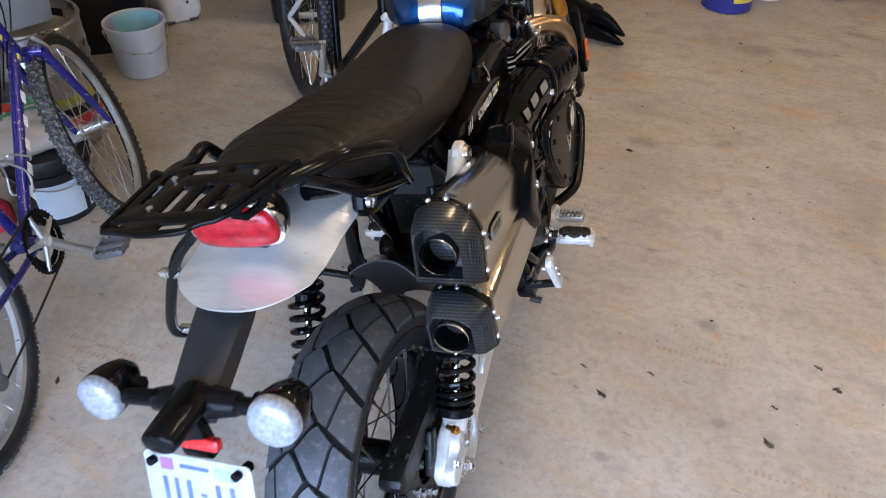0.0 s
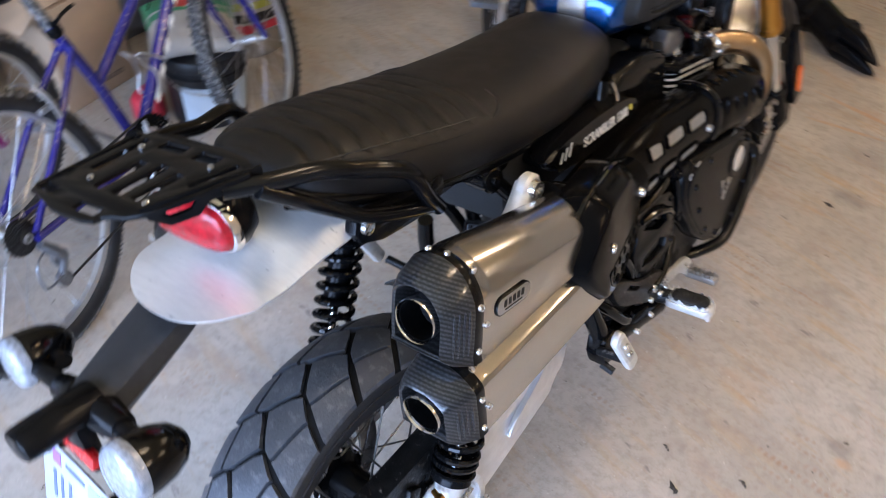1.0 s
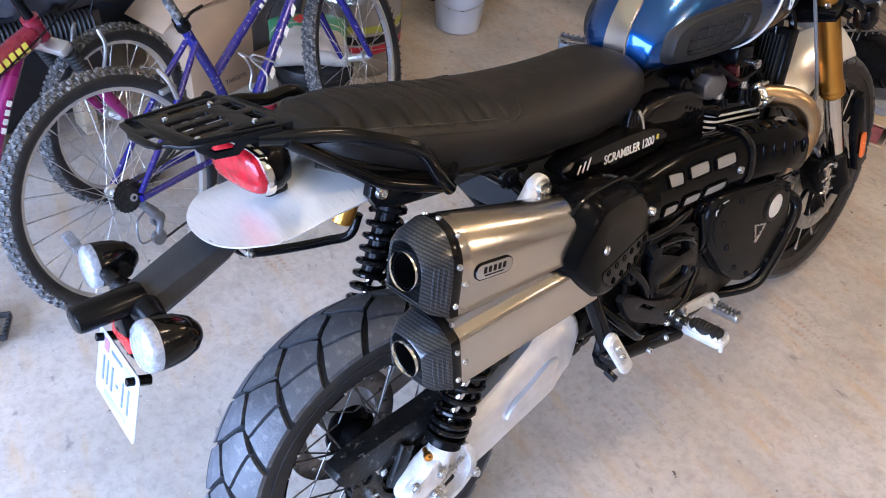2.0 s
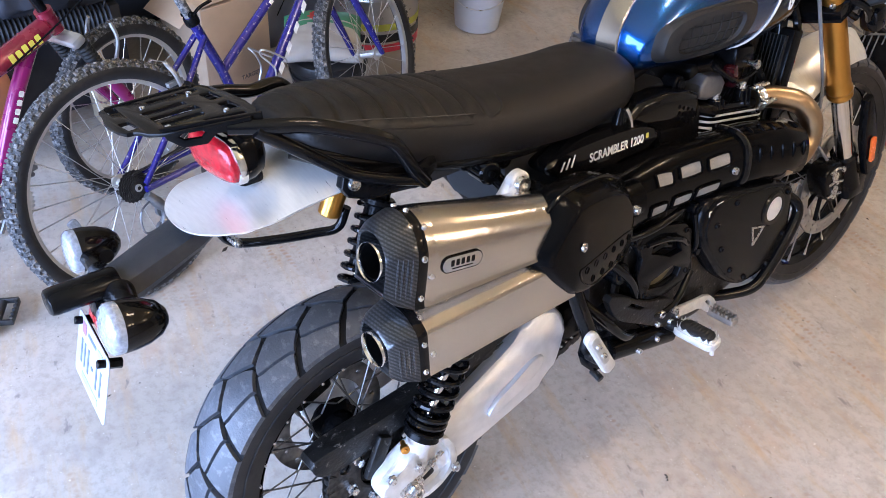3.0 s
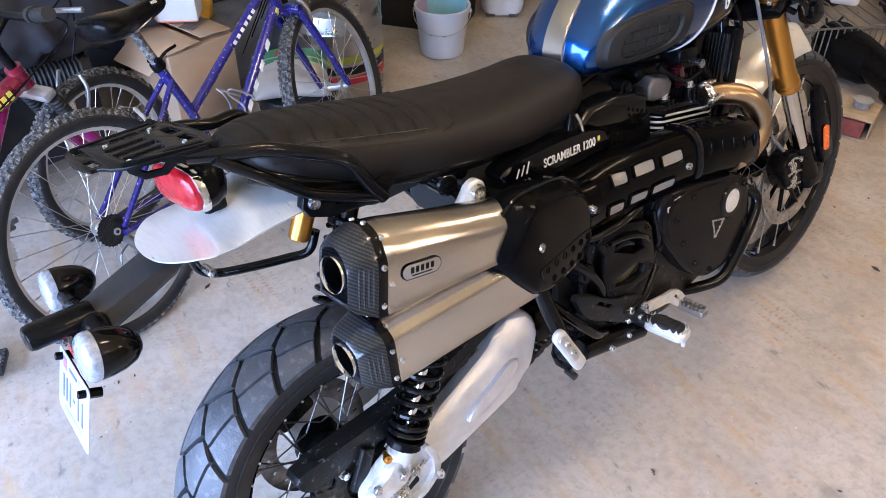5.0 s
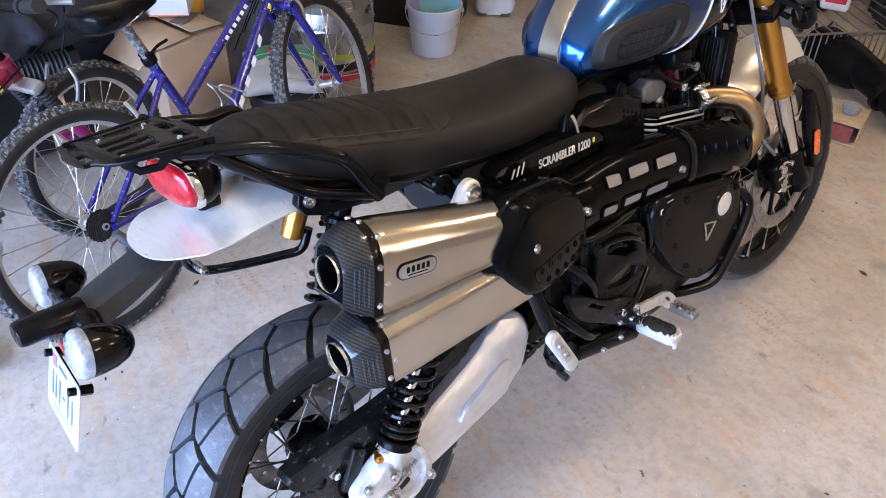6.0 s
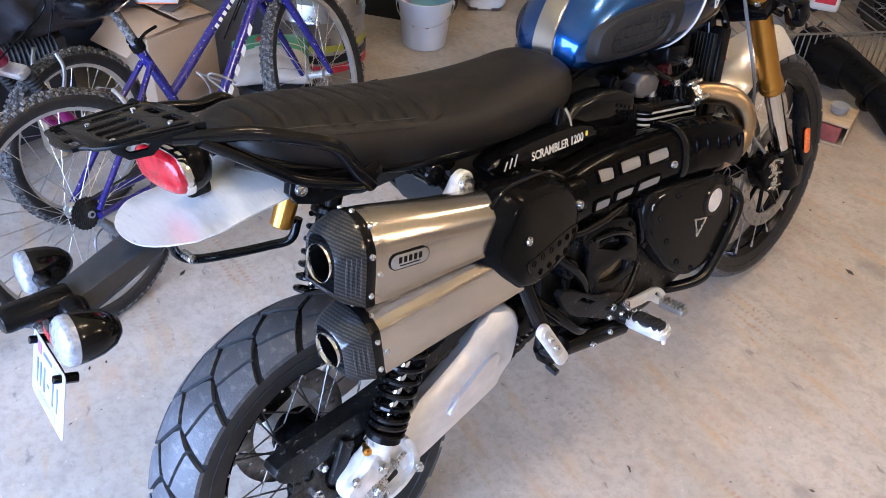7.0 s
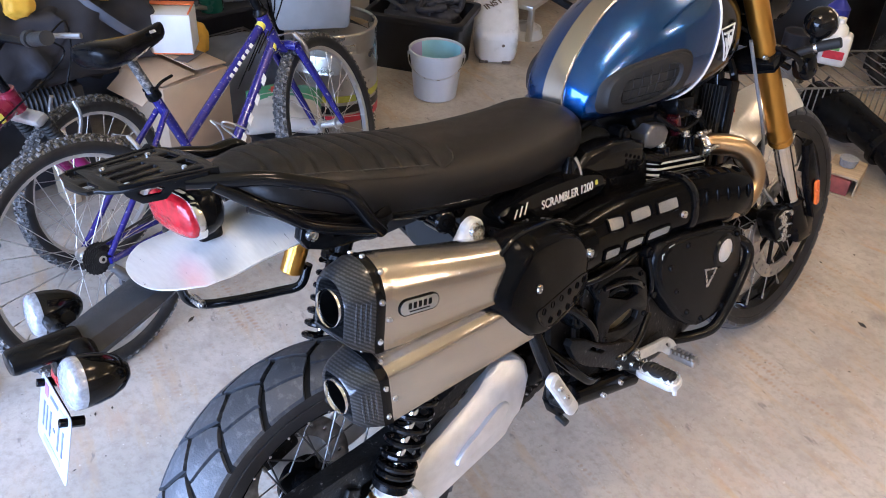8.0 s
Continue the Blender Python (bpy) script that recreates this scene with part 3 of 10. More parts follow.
def super_ring(cx, cz, hw, hz, n, seg, y):
    out = []
    for j in range(seg):
        a = 2 * math.pi * j / seg
        c, s = math.cos(a), math.sin(a)
        out.append(Vector((cx + hw * math.copysign(abs(c) ** (2 / n), c), y, cz + hz * math.copysign(abs(s) ** (2 / n), s))))
    return out


def lerp_table(rows, y):
    """Smooth values between rows (y, a, b, ...)."""
    if y <= rows[0][0]:
        return rows[0][1:]
    for i in range(len(rows) - 1):
        if y <= rows[i + 1][0]:
            t = (y - rows[i][0]) / (rows[i + 1][0] - rows[i][0])
            r0, r1, r2, r3 = rows[max(0, i - 1)], rows[i], rows[i + 1], rows[min(len(rows) - 1, i + 2)]
            out = []
            for k in range(1, len(rows[0])):
                m1 = (r2[k] - r0[k]) / (r2[0] - r0[0]) * (r2[0] - r1[0])
                m2 = (r3[k] - r1[k]) / (r3[0] - r1[0]) * (r2[0] - r1[0])
                out.append((2 * t ** 3 - 3 * t * t + 1) * r1[k] + (t ** 3 - 2 * t * t + t) * m1 + (-2 * t ** 3 + 3 * t * t) * r2[k] + (t ** 3 - t * t) * m2)
            return tuple(out)
    return rows[-1][1:]


# ---- the garage ----
def structure(name, bm, material, label, smooth=None):
    return tagged(link_mesh(name, bm, material, None, smooth), label, name.split("_")[0], kind="structure")


X0, X1, Y0, Y1, HIGH = -2.75, 3.6, -2.9, 4.6, 2.55
bm = bmesh.new()
box(bm, ((X0 + X1) / 2, (Y0 + Y1) / 2, -0.06), (X1 - X0 + 0.24, Y1 - Y0 + 0.24, 0.12), 0)
structure("floor", bm, M["floor"], "stained tan concrete garage slab with rusty streaks")
bm = bmesh.new()
box(bm, (0, 0, -0.16), (400, 400, 0.12), 0)
structure("ground", bm, M["asphalt"], "dark asphalt driveway outside the garage")
for name, c, s in (("wall_west", (X0 - 0.06, (Y0 + Y1) / 2, HIGH / 2), (0.12, Y1 - Y0 + 0.24, HIGH)), ("wall_east", (X1 + 0.06, (Y0 + Y1) / 2, HIGH / 2), (0.12, Y1 - Y0 + 0.24, HIGH)),
                   ("wall_north", ((X0 + X1) / 2, Y1 + 0.06, HIGH / 2), (X1 - X0, 0.12, HIGH))):
    bm = bmesh.new()
    box(bm, c, s, 0)
    structure(name, bm, M["wall"], "plain beige garage wall")
# the wall with the open garage door
bm = bmesh.new()
box(bm, ((X1 + 2.0) / 2, Y0 - 0.06, HIGH / 2), (X1 - 2.0, 0.12, HIGH), 0)
box(bm, ((X0 - 1.9) / 2, Y0 - 0.06, HIGH / 2), (-1.9 - X0, 0.12, HIGH), 0)
box(bm, (0.05, Y0 - 0.06, (HIGH + 2.2) / 2), (3.9, 0.12, HIGH - 2.2), 0)
structure("wall_south", bm, M["wall"], "plain garage wall round the open door")
bm = bmesh.new()
box(bm, ((X0 + X1) / 2, (Y0 + Y1) / 2, HIGH + 0.06), (X1 - X0 + 0.24, Y1 - Y0 + 0.24, 0.12), 0)
structure("ceiling", bm, M["ceiling"], "bare golden plywood board ceiling")
for x, y in TUBES:
    lamp = thing("ceiling_light", "hanging white batten light with two glowing tubes", "ceiling light", "ceiling strip lights", pose(x, y, HIGH - 0.17))
    bm = bmesh.new()
    box(bm, (0, 0, 0), (0.036, 0.64, 0.06), 0.006)
    for dy in (-0.2, 0.2):
        rod(bm, (0, dy, 0.02), (0, dy, 0.17), 0.005, seg=8)
    part("housing", bm, M["enamel"], lamp)
    for dx in (-0.045, 0.045):
        bm = bmesh.new()
        rod(bm, (dx, -0.29, -0.012), (dx, 0.29, -0.012), 0.013, seg=10)
        part("tube", bm, M["tube_glow"], lamp, "glowing fluorescent tube")


# ---- the motorcycle (x right, y ahead of the rear axle, z up, then leaned on its stand) ----
moto = thing("motorcycle", "blue and black scrambler motorcycle leaning on its side stand", "motorcycle", at=pose(0, 0, 0, 0, LEAN, 0))
XC = -0.012


def block_mesh(parent, grid, nu, nv, deep, pitches):
    """One raised tread block, repeated round the wheel."""
    bm = bmesh.new()
    top = {q: bm.verts.new((x, r * math.cos(p), r * math.sin(p))) for q, (x, r, p) in grid.items()}
    for a in range(nu - 1):
        for b in range(nv - 1):
            bm.faces.new((top[a, b], top[a + 1, b], top[a + 1, b + 1], top[a, b + 1]))
    ring = [(a, 0) for a in range(nu)] + [(nu - 1, b) for b in range(1, nv)] + [(a, nv - 1) for a in range(nu - 2, -1, -1)] + [(0, b) for b in range(nv - 2, 0, -1)]
    base = {}
    for q in ring:
        x, r, p = grid[q]
        base[q] = bm.verts.new((x, (r - deep * 1.05) * math.cos(p), (r - deep * 1.05) * math.sin(p)))
    for j in range(len(ring)):
        q, s = ring[j], ring[(j + 1) % len(ring)]
        bm.faces.new((top[q], top[s], base[s], base[q]))
    first = part("tread_block", bm, M["rubber"], parent, "", 30)
    for i in range(1, pitches):
        again("tread_block", first, parent, Matrix.Rotation(2 * math.pi * i / pitches, 4, "X"))


def wheel_tyre(parent, R, half, crown, pitches, name_rim, rim_r, seg=96, rows_x=(-1, -0.5, 0, 0.5, 1), skew=0.55, gap=0.0045, deep=0.0065, zigzag=False):
    """Tyre carcass with grooves and raised tread blocks; the wheel turns about the x axis through the origin."""
    sect = R - rim_r

    def crown_at(u):
        # u from -1 (left edge of the tread) to 1: place and radius on the tread face
        return u * half, R - crown * abs(u) ** 2.2

    bm = bmesh.new()
    prof = [(-half * 0.80, rim_r - 0.004), (-half * 0.92, rim_r + sect * 0.22), (-half * 1.0, rim_r + sect * 0.48)]
    us = [-1 + 2 * j / 14 for j in range(15)]
    prof += [(crown_at(u)[0], crown_at(u)[1] - deep) for u in us]
    prof += [(half * 1.0, rim_r + sect * 0.48), (half * 0.92, rim_r + sect * 0.22), (half * 0.80, rim_r - 0.004)]
    rings = [[Vector((x, r * math.cos(2 * math.pi * i / seg), r * math.sin(2 * math.pi * i / seg))) for i in range(seg)] for x, r in prof]
    vs = [[bm.verts.new(p) for p in r] for r in rings]
    for a in range(len(vs) - 1):
        for i in range(seg):
            f = bm.faces.new((vs[a][i], vs[a][(i + 1) % seg], vs[a + 1][(i + 1) % seg], vs[a + 1][i]))
            f.material_index = 1 if 3 <= a <= len(vs) - 5 else 0
    # the sidewall's raised ring
    for s in (-1, 1):
        tube(bm, [(s * half * 0.965, (rim_r + sect * 0.34) * math.cos(2 * math.pi * i / 48), (rim_r + sect * 0.34) * math.sin(2 * math.pi * i / 48)) for i in range(48)], 0.0022, 5, True, smooth=False)
    tyre = part("tyre", bm, [M["sidewall"], M["rubber_dark"]], parent, "worn black dual-sport tyre with dusty tread blocks", 30)
    # tread blocks: one mesh for each row, then turned round the wheel
    for side, outer in ((1, 0), (1, 1), (-1, 0), (-1, 1)) if zigzag else ():
        nu, nv = 6, 7
        grid = {}
        for a in range(nu):
            for b in range(nv):
                f = b / (nv - 1)
                zig = -0.18 + 0.42 * abs(2 * f - 1) + 0.0030 / half
                mid = 0.64 - 0.17 * f
                lo_, hi_ = (mid + 0.0023 / half, 1.0) if outer else (zig, mid - 0.0023 / half)
                u = lo_ + (hi_ - lo_) * a / (nu - 1)
                w_ = 0.0027 + 0.0052 * max(0, min(1, (u - 0.22) / 0.35))
                ph = (f + 0.5 * max(0, (u - 0.24) / 0.76) + (0.5 if side < 0 else 0)) * 2 * math.pi / pitches + (w_ / R) * (1 if b == 0 else -1 if b == nv - 1 else 0)
                x, r = crown_at(side * u)
                grid[a, b] = (x, r, ph)
        block_mesh(parent, grid, nu, nv, deep, pitches)
    for k in range(0 if zigzag else len(rows_x) - 1):
        u0, u1 = rows_x[k], rows_x[k + 1]
        nu, nv = 5, 5
        grid = {}
        for a in range(nu):
            for b in range(nv):
                gu = u0 + (u1 - u0) * a / (nu - 1)
                ph = (0.5 if k % 2 else 0.0) + b / (nv - 1) + skew * abs(gu)
                saw = (0.05 + 0.055 * max(0, 1 - abs(abs(gu) - 0.42) / 0.4)) * (4 * abs((ph % 1) - 0.5) - 1) if abs(gu) < 0.99 else 0.0
                wide = gap * (0.75 + 0.65 * abs(gu))
                iu = wide * 0.9 / half * (1 if a == 0 else -1 if a == nu - 1 else 0)
                if (a == 0 and abs(u0) == 1) or (a == nu - 1 and abs(u1) == 1):
                    iu = 0
                ph = ph * 2 * math.pi / pitches + (wide / R) * (1 if b == 0 else -1 if b == nv - 1 else 0)
                x, r = crown_at(gu + iu + saw)
                grid[a, b] = (x, r, ph)
        block_mesh(parent, grid, nu, nv, deep, pitches)
    return tyre


def spokes(parent, mat_, n, hub_r, hub_x, rim_r, rim_x, r=0.0017):
    """Crossed wire spokes, each one a part."""
    bm = bmesh.new()
    rod(bm, (0, 0, 0), (0, 0, 1), r, seg=6)
    rod(bm, (0, 0, 0.93), (0, 0, 1), r * 2.0, seg=6)
    first = part("spoke", bm, mat_, parent)
    for i in range(n):
        side = 1 if i % 2 else -1
        cross = 1 if (i // 2) % 2 else -1
        a = 2 * math.pi * i / n
        h = a + cross * 0.95
        p = Vector((side * hub_x, hub_r * math.cos(h), hub_r * math.sin(h)))
        q = Vector((side * rim_x, rim_r * math.cos(a), rim_r * math.sin(a)))
        d = q - p
        m = Matrix.Translation(p) @ d.to_track_quat("Z", "Y").to_matrix().to_4x4() @ Matrix.Diagonal((1, 1, d.length, 1))
        if i == 0:
            first.matrix_local = m
        else:
            again("spoke", first, parent, m)


def rim_profile(parent, r, half, m, label="", depth=0.024):
    bm = bmesh.new()
    prof = [(half, r), (half, r - 0.006), (half - 0.006, r - 0.010), (half - 0.010, r - depth * 0.8), (half * 0.55, r - depth), (-half * 0.55, r - depth), (-half + 0.010, r - depth * 0.8),
            (-half + 0.006, r - 0.010), (-half, r - 0.006), (-half, r), (-half + 0.006, r), (0, r - 0.014), (half - 0.006, r)]
    seg = 72
    rings = [[Vector((x, q * math.cos(2 * math.pi * i / seg), q * math.sin(2 * math.pi * i / seg))) for i in range(seg)] for x, q in prof]
    loft(bm, rings, closed=True)
    return part("rim", bm, m, parent, label)


# rear wheel
bm = bmesh.new()
lathe(bm, [(0.012, -0.09), (0.03, -0.09), (0.034, -0.07), (0.055, -0.062), (0.055, -0.052), (0.036, -0.045), (0.034, 0.045), (0.055, 0.052), (0.06, 0.062), (0.045, 0.075), (0.03, 0.085), (0.012, 0.085)], (0, 0, 0), (1, 0, 0), 28)
rear = part("rear_wheel", bm, M["satin"], moto, "black spoked rear wheel with a wide dual-sport tyre")
rear.matrix_local = pose(0, 0, 0.322)
wheel_tyre(rear, 0.322, 0.076, 0.032, 21, "rim", 0.226, rows_x=(-1, -0.42, 0.0, 0.42, 1), deep=0.0085, zigzag=True)
rim_profile(rear, 0.229, 0.060, M["gloss"], "gloss black alloy rim")
for i in range(32):
    a = 2 * math.pi * (i + 0.5) / 32
    if i == 0:
        bm = bmesh.new()
        rod(bm, (0.0575, 0.2205 * math.cos(a), 0.2205 * math.sin(a)), (0.0625, 0.2205 * math.cos(a), 0.2205 * math.sin(a)), 0.0026, seg=8)
        nip = part("spoke_nipple", bm, M["bolt"], rear)
    else:
        again("spoke_nipple", nip, rear, Matrix.Rotation(2 * math.pi * i / 32, 4, "X"))
spokes(rear, M["spoke_dark"], 32, 0.05, 0.05, 0.212, 0.052, 0.0019)
# sprocket, carrier bolts and disc
bm = bmesh.new()
ring = []
for i in range(42 * 4):
    a = 2 * math.pi * i / (42 * 4)
    ring.append(((0.108 if i % 4 in (0, 1) else 0.101) * math.cos(a), (0.108 if i % 4 in (0, 1) else 0.101) * math.sin(a)))
holes = [[(0.078 * math.cos(a) + 0.013 * math.cos(b), 0.078 * math.sin(a) + 0.013 * math.sin(b)) for b in [2 * math.pi * k / 10 for k in range(10)]] for a in [2 * math.pi * (i + 0.5) / 6 for i in range(6)]]
merge(bm, holed("sprocket", [ring, [(0.04 * math.cos(2 * math.pi * k / 24), 0.04 * math.sin(2 * math.pi * k / 24)) for k in range(24)]] + holes, 0.005, frame_m((0.098, 0, 0), (0, 1, 0), (0, 0, 1)), 0.0005))
part("sprocket", bm, M["chainm"], rear, "dark greasy rear sprocket")
bm = bmesh.new()
lathe(bm, [(0.03, 0.07), (0.068, 0.07), (0.07, 0.094), (0.03, 0.094)], (0, 0, 0), (1, 0, 0), 30)
part("sprocket_carrier", bm, M["satin"], rear)
for i in range(6):
    a = 2 * math.pi * i / 6 + 0.2
    bm = bmesh.new()
    lathe(bm, [(0.011, 0.0), (0.011, 0.006), (0.008, 0.008), (0.008, 0.016), (0.0, 0.016)], (0.1, 0.062 * math.cos(a), 0.062 * math.sin(a)), (1, 0, 0), 6)
    part("bolt", bm, M["bolt"], rear)
bm = bmesh.new()
circ = lambda r, k=48: [(r * math.cos(2 * math.pi * i / k), r * math.sin(2 * math.pi * i / k)) for i in range(k)]
drill = lambda rr, n, d: [[(rr * math.cos(a) + d * math.cos(b), rr * math.sin(a) + d * math.sin(b)) for b in [2 * math.pi * k / 8 for k in range(8)]] for a in [2 * math.pi * i / n for i in range(n)]]
merge(bm, holed("disc", [circ(0.127), circ(0.085)] + drill(0.106, 18, 0.005), 0.005, frame_m((-0.085, 0, 0), (0, 1, 0), (0, 0, 1)), 0.0004))
part("brake_disc", bm, M["spoke_dark"], rear)

# front wheel
bm = bmesh.new()
lathe(bm, [(0.01, -0.08), (0.026, -0.08), (0.03, -0.05), (0.045, -0.045), (0.045, -0.036), (0.026, -0.03), (0.026, 0.03), (0.045, 0.036), (0.045, 0.045), (0.03, 0.05), (0.026, 0.08), (0.01, 0.08)], (0, 0, 0), (1, 0, 0), 24)
front = part("front_wheel", bm, M["satin"], moto, "tall black spoked front wheel")
front.matrix_local = pose(0, 1.57, 0.345)
wheel_tyre(front, 0.345, 0.046, 0.020, 34, "rim", 0.277, rows_x=(-1, -0.35, 0.35, 1), gap=0.0032, deep=0.008)
rim_profile(front, 0.280, 0.036, M["gloss"], "gloss black alloy rim")
spokes(front, M["spoke"], 36, 0.042, 0.04, 0.262, 0.03, 0.0018)
for s in (-1, 1):
    bm = bmesh.new()
    merge(bm, holed("disc", [circ(0.16), circ(0.122)] + drill(0.134, 24, 0.0045) + drill(0.148, 24, 0.0045), 0.005, frame_m((s * 0.068, 0, 0), (0, 1, 0), (0, 0, 1)), 0.0004))
    part("brake_disc", bm, M["iron"], front, "drilled steel brake disc")
    for i in range(8):
        a = 2 * math.pi * i / 8
        bm = bmesh.new()
        tube(bm, [(s * 0.062, 0.05 * math.cos(a), 0.05 * math.sin(a)), (s * 0.066, 0.126 * math.cos(a + 0.35), 0.126 * math.sin(a + 0.35))], 0.006, 6, smooth=False)
        part("carrier_arm", bm, M["satin"], front)
    bm = bmesh.new()
    lathe(bm, [(0.02, 0), (0.056, 0), (0.056, 0.006), (0.02, 0.006)], (s * 0.058, 0, 0), (s, 0, 0), 24)
    part("disc_carrier", bm, M["satin"], front)

# swingarm
ARM = [(0.10, 0.287), (0.155, 0.299), (0.23, 0.3175), (0.312, 0.3375), (0.355, 0.350), (0.385, 0.370), (0.404, 0.398), (0.418, 0.436), (0.428, 0.472), (0.424, 0.494), (0.402, 0.500), (0.352, 0.486), (0.315, 0.462), (0.256, 0.434), (0.18, 0.399), (0.10, 0.362)]
ARM_LOW = [(0.0, 0.265), (0.155, 0.299), (0.312, 0.3375), (0.385, 0.370), (0.418, 0.436), (0.45, 0.46)]
ARM_TOP = [(0.0, 0.315), (0.18, 0.399), (0.315, 0.462), (0.402, 0.500), (0.45, 0.50)]
SWAGE = [(0.225, 0.345), (0.290, 0.362), (0.345, 0.382), (0.368, 0.408), (0.362, 0.424), (0.335, 0.420), (0.280, 0.390), (0.238, 0.368)]
for s in (1, -1):
    bm = bmesh.new()
    prism(bm, ARM, "x", min(s * 0.104, s * 0.157), max(s * 0.104, s * 0.157), 0.010, 5, round_n=2)
    for v in bm.verts:
        # the upper shoulder slopes inwards
        lo, hi = lerp_table(ARM_LOW, v.co.y)[0], lerp_table(ARM_TOP, v.co.y)[0]
        h = max(0.0, ((v.co.z - lo) / max(0.02, hi - lo) - 0.52) / 0.48)
        v.co.x -= s * 0.030 * min(1.2, h) ** 1.4 * max(0, (abs(v.co.x) - 0.104) / 0.053)
    prism(bm, SWAGE, "x", min(s * 0.148, s * 0.1584), max(s * 0.148, s * 0.1584), 0.0040, 4, round_n=3)
    arm = part("swingarm", bm, M["alu_arm"], moto, "brushed aluminium swingarm with a pressed swage")
    # bowl-shaped axle block: plate, raised rim, and the limb that carries the shock
    lo, hi = (lambda a, b: (min(s * a, s * b), max(s * a, s * b)))(0.126, 0.150)
    bm = bmesh.new()
    prism(bm, [(-0.036, 0.322), (-0.030, 0.342), (-0.012, 0.354), (0.020, 0.374), (0.040, 0.386), (0.075, 0.378), (0.106, 0.378), (0.122, 0.352), (0.137, 0.312), (0.130, 0.286), (0.110, 0.268), (0.080, 0.256), (0.034, 0.251), (-0.004, 0.268), (-0.026, 0.294)], "x", lo, hi, 0.006, 3, round_n=2)
    lo, hi = (lambda a, b: (min(s * a, s * b), max(s * a, s * b)))(0.145, 0.164)
    prism(bm, [(0.118, 0.366), (0.128, 0.346), (0.138, 0.314), (0.132, 0.287), (0.112, 0.268), (0.080, 0.255), (0.050, 0.251), (0.050, 0.259), (0.078, 0.264), (0.104, 0.276), (0.120, 0.292), (0.124, 0.314), (0.116, 0.342), (0.106, 0.364)], "x", lo, hi, 0.003, 2, round_n=2)
    lo, hi = (lambda a, b: (min(s * a, s * b), max(s * a, s * b)))(0.145, 0.170)
    prism(bm, [(-0.037, 0.318), (-0.032, 0.338), (-0.016, 0.346), (0.006, 0.352), (0.022, 0.372), (0.042, 0.378), (0.060, 0.366), (0.064, 0.342), (0.052, 0.322), (0.030, 0.326), (0.012, 0.322), (-0.004, 0.304), (-0.024, 0.300)], "x", lo, hi, 0.005, 3, round_n=2)
    cast = part("axle_casting", bm, M["alu_cast"], arm, "pale cast aluminium axle block")
    bm = bmesh.new()
    lathe(bm, [(0.021, 0), (0.021, 0.004), (0.014, 0.005), (0.014, 0.018), (0.007, 0.018), (0.007, 0.008), (0, 0.008)], (s * 0.162, 0.034, 0.289), (s, 0, 0), 6)
    lathe(bm, [(0.026, 0), (0.026, 0.008), (0.022, 0.011), (0, 0.011)], (s * 0.151, 0.034, 0.289), (s, 0, 0), 20)
    part("axle_nut", bm, M["bolt"], arm, "steel axle nut")
    # dark inlay on the uncut plate: painted shade of the adjuster recess
    bm = bmesh.new()
    prism(bm, slot(0.060, 0.286, 0.060, 0.016, 0.006, turn=18), "x", min(s * 0.149, s * 0.1512), max(s * 0.149, s * 0.1512), 0.0005)
    part("slot_shade", bm, M["dark"], arm)
    bm = bmesh.new()
    rod(bm, (s * 0.158, 0.055, 0.306), (s * 0.158, 0.108, 0.334), 0.0045, seg=8)
    rod(bm, (s * 0.158, 0.078, 0.318), (s * 0.158, 0.086, 0.322), 0.0085, seg=6)
    part("adjuster_bolt", bm, M["bolt"], arm)
    for q in ((0.044, 0.345), (0.126, 0.290), (-0.014, 0.352)):
        bm = bmesh.new()
        lathe(bm, [(0.0105, 0), (0.0105, 0.004), (0.007, 0.005), (0.007, 0.010), (0, 0.010)], (s * 0.168, *q), (s, 0, 0), 6)
        part("bolt", bm, M["bolt"], arm)
bm = bmesh.new()
box(bm, (0, 0.50, 0.43), (0.26, 0.10, 0.09), 0.02)
rod(bm, (-0.17, 0.54, 0.43), (0.17, 0.54, 0.43), 0.03, seg=20, bevel=0.004)
part("swingarm_pivot", bm, M["satin"], moto)
bm = bmesh.new()
lathe(bm, [(0, 0.010), (0.004, 0.010), (0.0045, 0.006), (0.0085, 0.005), (0.0085, -0.004), (0.005, -0.006), (0.005, -0.02)], (0.166, 0.022, 0.402), (1, -0.4, 0.1), 10)
part("adjuster", bm, M["copper"], moto, "orange-gold adjuster knob")


